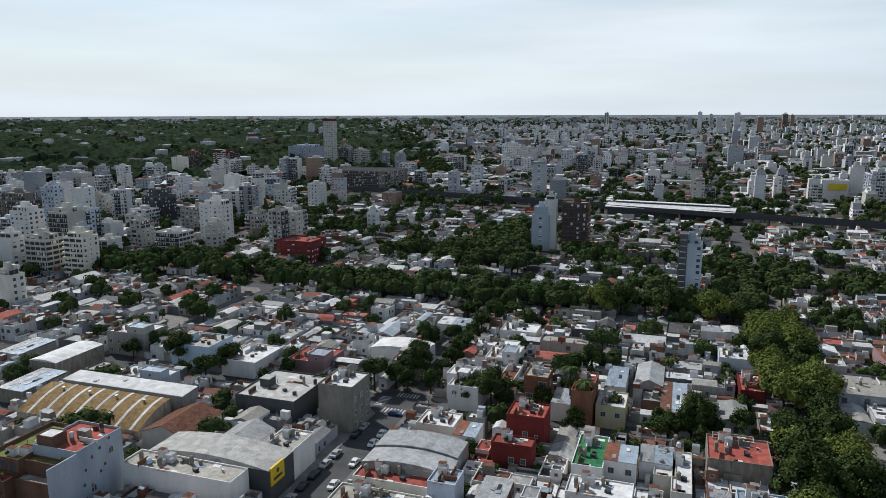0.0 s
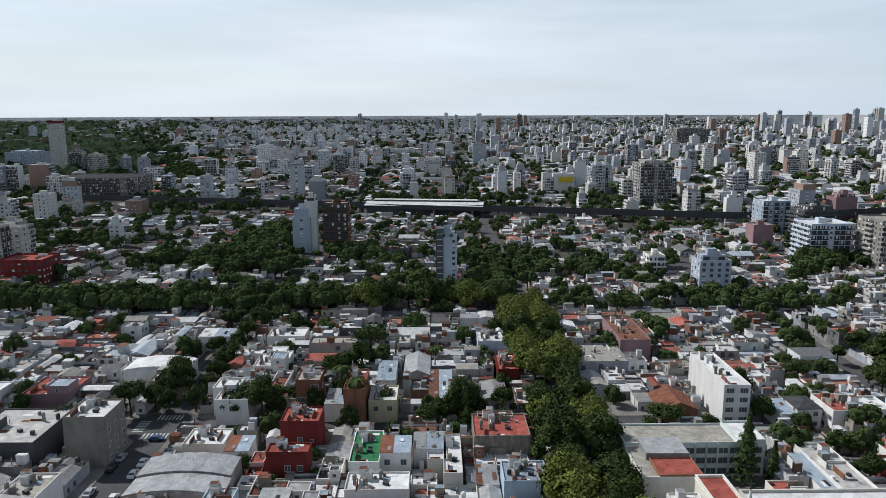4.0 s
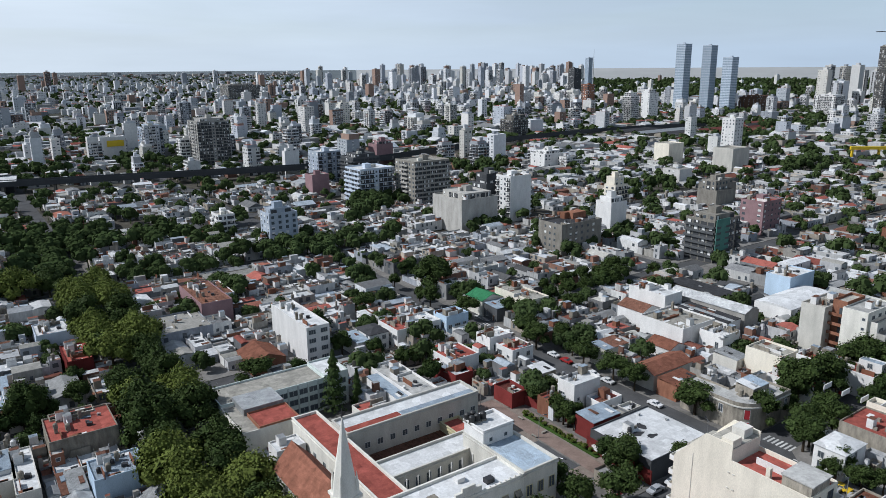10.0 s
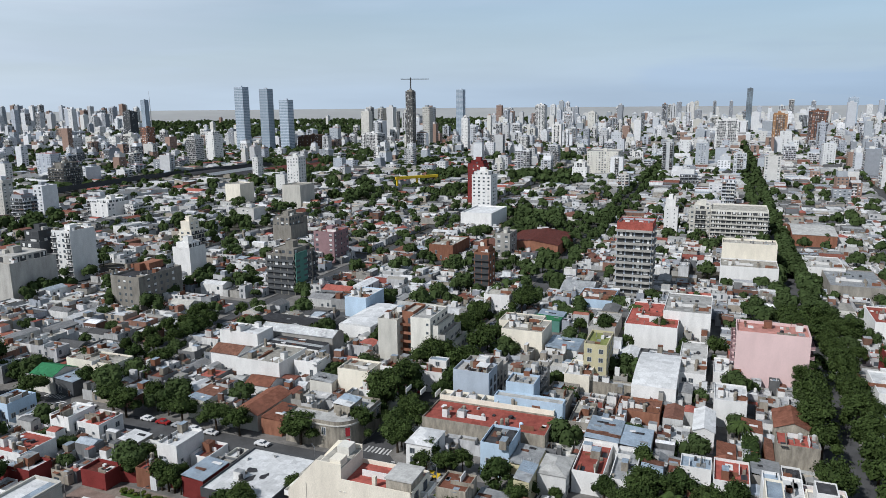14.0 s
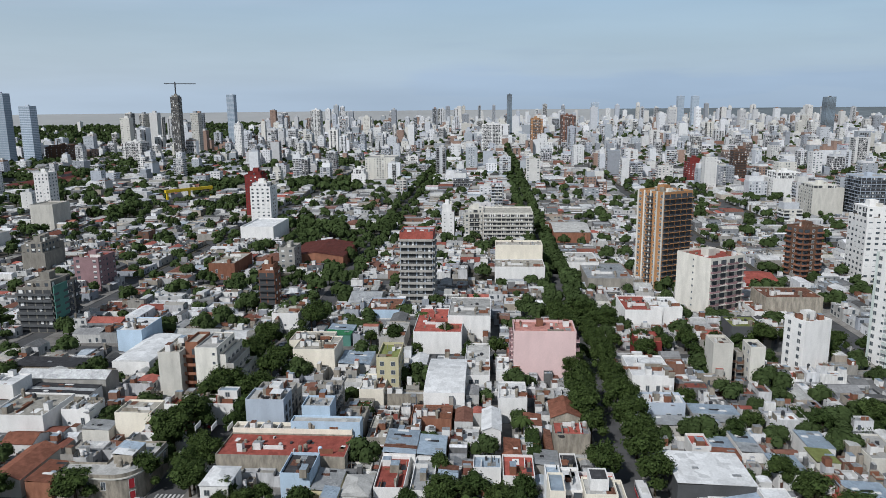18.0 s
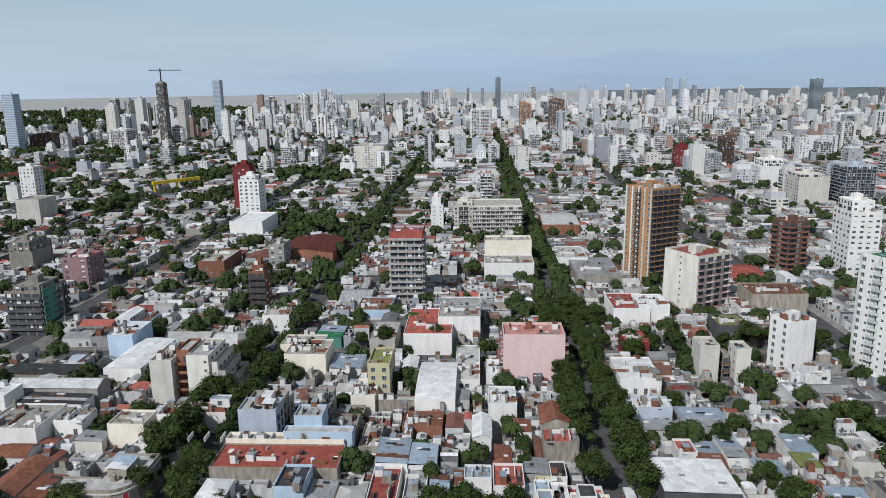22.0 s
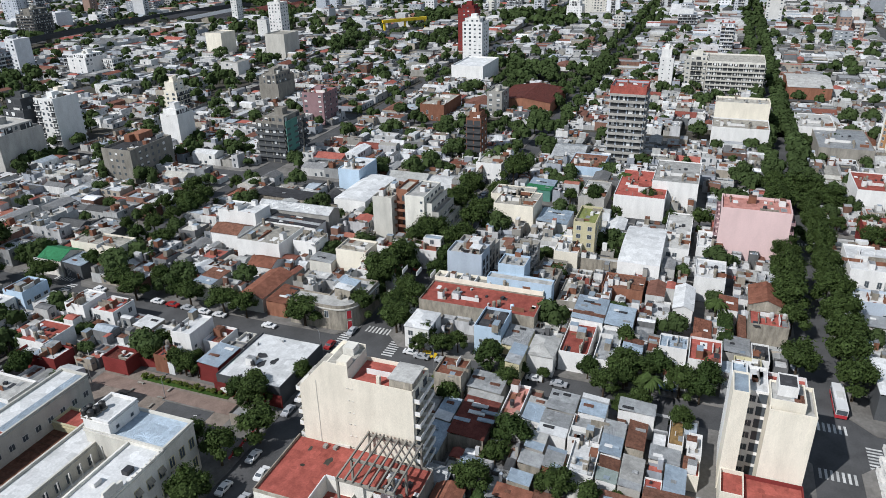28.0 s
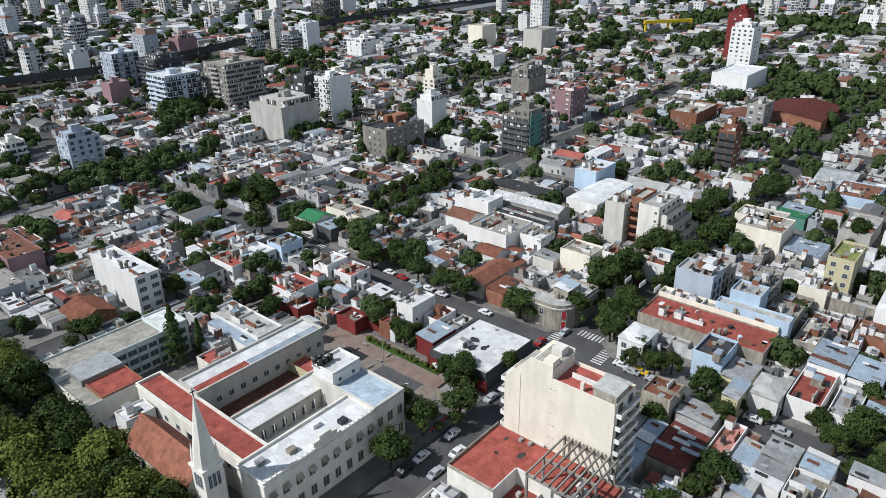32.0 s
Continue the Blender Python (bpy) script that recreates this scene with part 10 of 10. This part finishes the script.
# benches of the square
for k in range(6):
    x, y = xy(106 + (k % 3) * 3.4, 119 + (k // 3) * 9)
    bench = Mesh()
    bench.box(-0.9, -0.25, 0.36, 0.9, 0.25, 0.46, bottom=True)
    bench.box(-0.8, -0.2, 0, -0.6, 0.2, 0.36)
    bench.box(0.6, -0.2, 0, 0.8, 0.2, 0.36)
    thing("bench", bench, ["concrete"], "plain concrete bench on the square", "bench", "benches of the square", place=Matrix.Translation((x, y, 0.2)) @ pose(0, 0, 0, 0, 0, 5.8 + 90 * (k % 2)))
car(121, 86.2, 0, "car_white", True)

# ---- mid-rise houses of the districts further off ----
RIM = 68.0 / 750.0


def far_skyline():
    """Tall houses past the modelled blocks, joined; their openings are small bays."""
    m = Mesh()
    spots = []
    for k in range(5600):
        b = RNG.uniform(-118, 62)
        r = math.sqrt(RNG.uniform(1500 ** 2, 4150 ** 2))
        if r > 1900 and -66 < b < -40 and RNG.random() < 0.9:
            continue
        if RNG.random() < min(0.95, (b - 17) / 15):
            continue
        if b > -20 and RNG.random() < 0.25:
            continue
        if -78 < b < -38 and r > 3300 and RNG.random() < 0.9:
            continue
        lift = 10 if b < -62 else 8 if b < -25 else 6.5
        h = 3.0 * max(2, RNG.gauss(lift, lift * 0.42)) * (0.55 if RNG.random() < 0.45 else 1.0) * (1.35 if RNG.random() < 0.05 else 1)
        spots.append((b, r, RNG.uniform(10, 22), RNG.uniform(10, 24), h))
    # the high houses that stand over the horizon
    for lo, hi, near, far, count in ((-40, -18, 2700, 4100, 85), (-18, 14, 3000, 4100, 14), (-118, -80, 2300, 4000, 75), (-80, -66, 2300, 3600, 24), (-62, -56, 1500, 2300, 16)):
        for k in range(count):
            b, r = RNG.uniform(lo, hi), RNG.uniform(near, far)
            spots.append((b, r, RNG.uniform(15, 24), RNG.uniform(15, 24), RNG.uniform(50, 88) if r < 3300 else RNG.uniform(62, 104)))
    for b, r, w, d, h in spots:
        x, y = -math.sin(radians(b)) * r, math.cos(radians(b)) * r
        if not is_free(*grid_uv(x, y), 12, 12):
            continue
        m.box(-w / 2, -d / 2, -2, w / 2, d / 2, h, 0, 0, turn=(x, y, GRID))
        e = RNG.uniform(-0.2, 0.2)
        m.box(-w / 5 + e * w, -d / 5, h, w / 5 + e * w, d / 5, h + RNG.uniform(2.5, 5), 0, 0, turn=(x, y, GRID))
        if r < 3000 or h > 70:
            place = Matrix.Translation((x, y, 0)) @ pose(0, 0, 0, 0, 0, 5.8)
            for side in (0, 3, 2, 1):
                at = place @ on_wall(side, w, d, 0, 0)
                out = at.to_3x3() @ Vector((0, 1, 0))
                if out.x * x + out.y * y < -0.25 * r and RNG.random() < 0.8:
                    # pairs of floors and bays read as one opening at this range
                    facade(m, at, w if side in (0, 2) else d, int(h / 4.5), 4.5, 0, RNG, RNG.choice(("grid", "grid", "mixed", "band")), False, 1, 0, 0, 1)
    thing("distant_towers", m, ["far_tower", "dark_and_recess_shade"], "pale grey and white apartment towers of the distant city", "buildings", kind="stuff")
    low = Mesh()
    for k in range(17000):
        b = RNG.uniform(-116, 60)
        r = math.sqrt(RNG.uniform(1600 ** 2, 4150 ** 2))
        x, y = -math.sin(radians(b)) * r, math.cos(radians(b)) * r
        woods = (b > 26) or (-80 < b < -22 and 3500 < r) or (-66 < b < -38 and r > 2000)
        if 1250 < r and RNG.random() < min(0.94, (b - 20) / 12):
            continue
        if RNG.random() < (0.88 if woods else 0.35):
            far_tree(x, y, RNG.uniform(12, 22) if woods else RNG.uniform(10, 16))
        else:
            w, d = RNG.uniform(12, 30), RNG.uniform(12, 30)
            low.box(-w / 2, -d / 2, -2, w / 2, d / 2, RNG.uniform(4, 12), 0, 1, turn=(x, y, GRID))
    # the ground climbs a little towards the horizon; the suburbs on it
    for k in range(6400):
        b, r = RNG.uniform(-19, 60), 4160 + 600 * RNG.random() ** 0.9
        x, y, z0 = -math.sin(radians(b)) * r, math.cos(radians(b)) * r, RIM * max(0.0, r - 4200)
        if RNG.random() < (0.55 if b < 18 else 0.7) * min(1.0, max(0.0, (4640 - r) / 200)):
            far_tree(x, y, RNG.uniform(9, 16), z0 - 3)
        else:
            w, d = RNG.uniform(14, 40), RNG.uniform(12, 30)
            low.box(-w / 2, -d / 2, z0 - 4, w / 2, d / 2, z0 + RNG.uniform(1, 5) + (RNG.uniform(4, 14) if RNG.random() < 0.1 else 0), 0, 1, turn=(x, y, GRID))
    # long white halls and low houses in the park's clearings
    for k in range(260):
        b, r = RNG.uniform(22, 60), math.sqrt(RNG.uniform(1150 ** 2, 4000 ** 2))
        x, y = -math.sin(radians(b)) * r, math.cos(radians(b)) * r
        if is_free(*grid_uv(x, y), 12, 12):
            w, d = RNG.uniform(10, 34), RNG.uniform(10, 20)
            low.box(-w / 2, -d / 2, -2, w / 2, d / 2, RNG.choice((7, 9, 12, 14, 17, 22)), 0, 1, turn=(x, y, GRID))
    thing("far_low_houses", low, ["far_wall", "far_roof"], "low roofs of the city near the horizon", "houses", kind="stuff")


def mid_towers():
    kinds = [("white", "band"), ("ivory", "mixed"), ("greywall", "grid"), ("cream", "mixed"), ("white", "grid"), ("bluegrey", "band"), ("brick", "band"), ("greywall", "band"), ("white", "mixed"), ("ivory", "grid")]
    made = {}
    for x, y, w, d, floors in TOWERS:
        key = (RNG.randrange(len(kinds)), min(16, max(4, floors)), round(w / 3), round(d / 3))
        key = (key[0], key[1], min(key[2], 6), min(key[3], 6))
        m = Matrix.Translation((x, y, 0.1)) @ pose(0, 0, 0, 0, 0, 5.8)
        if key in made:
            copy_thing(made[key], m)
            continue
        wall, style = kinds[key[0]]
        made[key] = block_tower(x, y, 5.8, max(7, key[2] * 3), max(7, key[3] * 3), key[1], wall, "r_grey" if key[0] % 2 else "r_beige", style)


def woods():
    """The great park: one uneven canopy of tree tops."""
    m = Mesh()
    nb, rows = 330, []
    r = 1000.0
    while r < 4650:
        rows.append(r)
        r *= 1.0085
    for i, r in enumerate(rows):
        for k in range(nb + 1):
            b = radians(20 + 45 * k / nb)
            x, y = -math.sin(b) * r, math.cos(b) * r
            edge = 1.3 * noise.noise(Vector((x / 330, y / 330, 3.0))) + (math.degrees(b) - 27) / 6 + min(0.0, (r - 1350) / 400)
            # clearings, avenues and lawns break the canopy
            glade = noise.noise(Vector((x / 210, y / 120, 7.0))) + 0.5 * noise.noise(Vector((x / 60, y / 45, 9.0)))
            wide = 8 + r / 260
            z = (10 + 12 * noise.noise(Vector((x / wide, y / wide, 0))) + 6 * noise.noise(Vector((x / 50, y / 50, 1)))) if edge > 0 and glade > -0.30 else -3
            z += RIM * max(0.0, r - 4200)
            m.v.append((x, y, z))
    for i in range(len(rows) - 1):
        for k in range(nb):
            a = i * (nb + 1) + k
            q = (a, a + 1, a + nb + 2, a + nb + 1)
            if max(m.v[j][2] for j in q) > 0:
                m.f.append(q)
                m.m.append(0)
    thing("park_woods", m, ["canopy"], "wide dark green canopy of a distant park", "woods", kind="stuff")

# groves and thick rows of trees between the blocks: u, v, half length, half depth, trees
GROVES = ((530, 154, 26, 16, 16), (520, 118, 28, 16, 18), (540, 88, 24, 14, 12), (978, 424, 40, 22, 20), (828, 318, 34, 22, 20), (1118, 325, 50, 20, 22), (1134, 247, 44, 20, 20), (826, 215, 30, 20, 16), (797, 169, 30, 20, 16), (985, 560, 40, 24, 22), (1150, 585, 60, 26, 28), (900, 625, 36, 24, 18), (1163, 765, 60, 30, 28), (805, 513, 36, 22, 16), (-125, 423, 28, 14, 18), (-109, 486, 26, 16, 16), (-103, 391, 24, 12, 14), (-33, 417, 28, 10, 14), (37, 401, 28, 12, 16), (75, 378, 20, 8, 10), (220, 392, 12, 10, 8), (382, 491, 24, 16, 12), (564, 643, 40, 20, 16), (494, 1051, 60, 26, 24), (0, 356, 22, 8, 10), (-297, 323, 26, 18, 20), (-282, 344, 22, 12, 12), (-226, 331, 26, 14, 16), (-323, 461, 20, 14, 12), (-320, 523, 24, 16, 14), (-256, 482, 30, 18, 20), (-112, 400, 30, 14, 16), (-108, 457, 26, 14, 14), (-116, 527, 22, 14, 10), (-153, 404, 24, 14, 14), (620, 330, 40, 20, 16), (660, 250, 36, 18, 14), (700, 470, 50, 22, 22), (430, 330, 20, 14, 8), (-40, 700, 90, 12, 26), (120, 690, 70, 14, 20), (-210, 640, 50, 14, 16))
for gu, gv, ga, gb, count in GROVES:
    for k in range(int(count * 0.9) if gu < 80 else count):
        tu, tv = gu + RNG.uniform(-ga, ga), gv + RNG.uniform(-gb, gb)
        if is_free(tu, tv, 3, 3):
            far_tree(*xy(tu, tv), RNG.uniform(11, 16))
    TAKEN.append((gu, gv, ga * 0.8, gb * 0.7, 0.0))

# ---- the rest of the city ----
far_skyline()
woods()
fill_city()
far_street_trees()
for tx, ty, size in LATER:
    far_tree(tx, ty, size)
thing("roof_clutter", BITS, ["old", "r_zinc", "white", "r_rust", "darkmetal", "r_bluezinc", "brick", "r_dark"], "vents, pipes, ledges and boards lying on the flat roofs", "roof clutter", kind="stuff")
thing("distant_houses", FAR_HOUSES, ["far_wall", "far_roof", "glass"], "crowded low white, grey and red roofed houses of the city", "houses", kind="stuff")
thing("distant_trees", FAR_TREES, ["far_leaf"], "dark green street and garden trees among distant houses", "trees", kind="stuff")
mid_towers()
thing("distant_apartments", FAR_TOWERS, ["far_tower", "glass", "far_roof", "shutter", "dark_and_recess_shade"], "pale apartment houses among the roofs of the further districts", "buildings", kind="stuff")
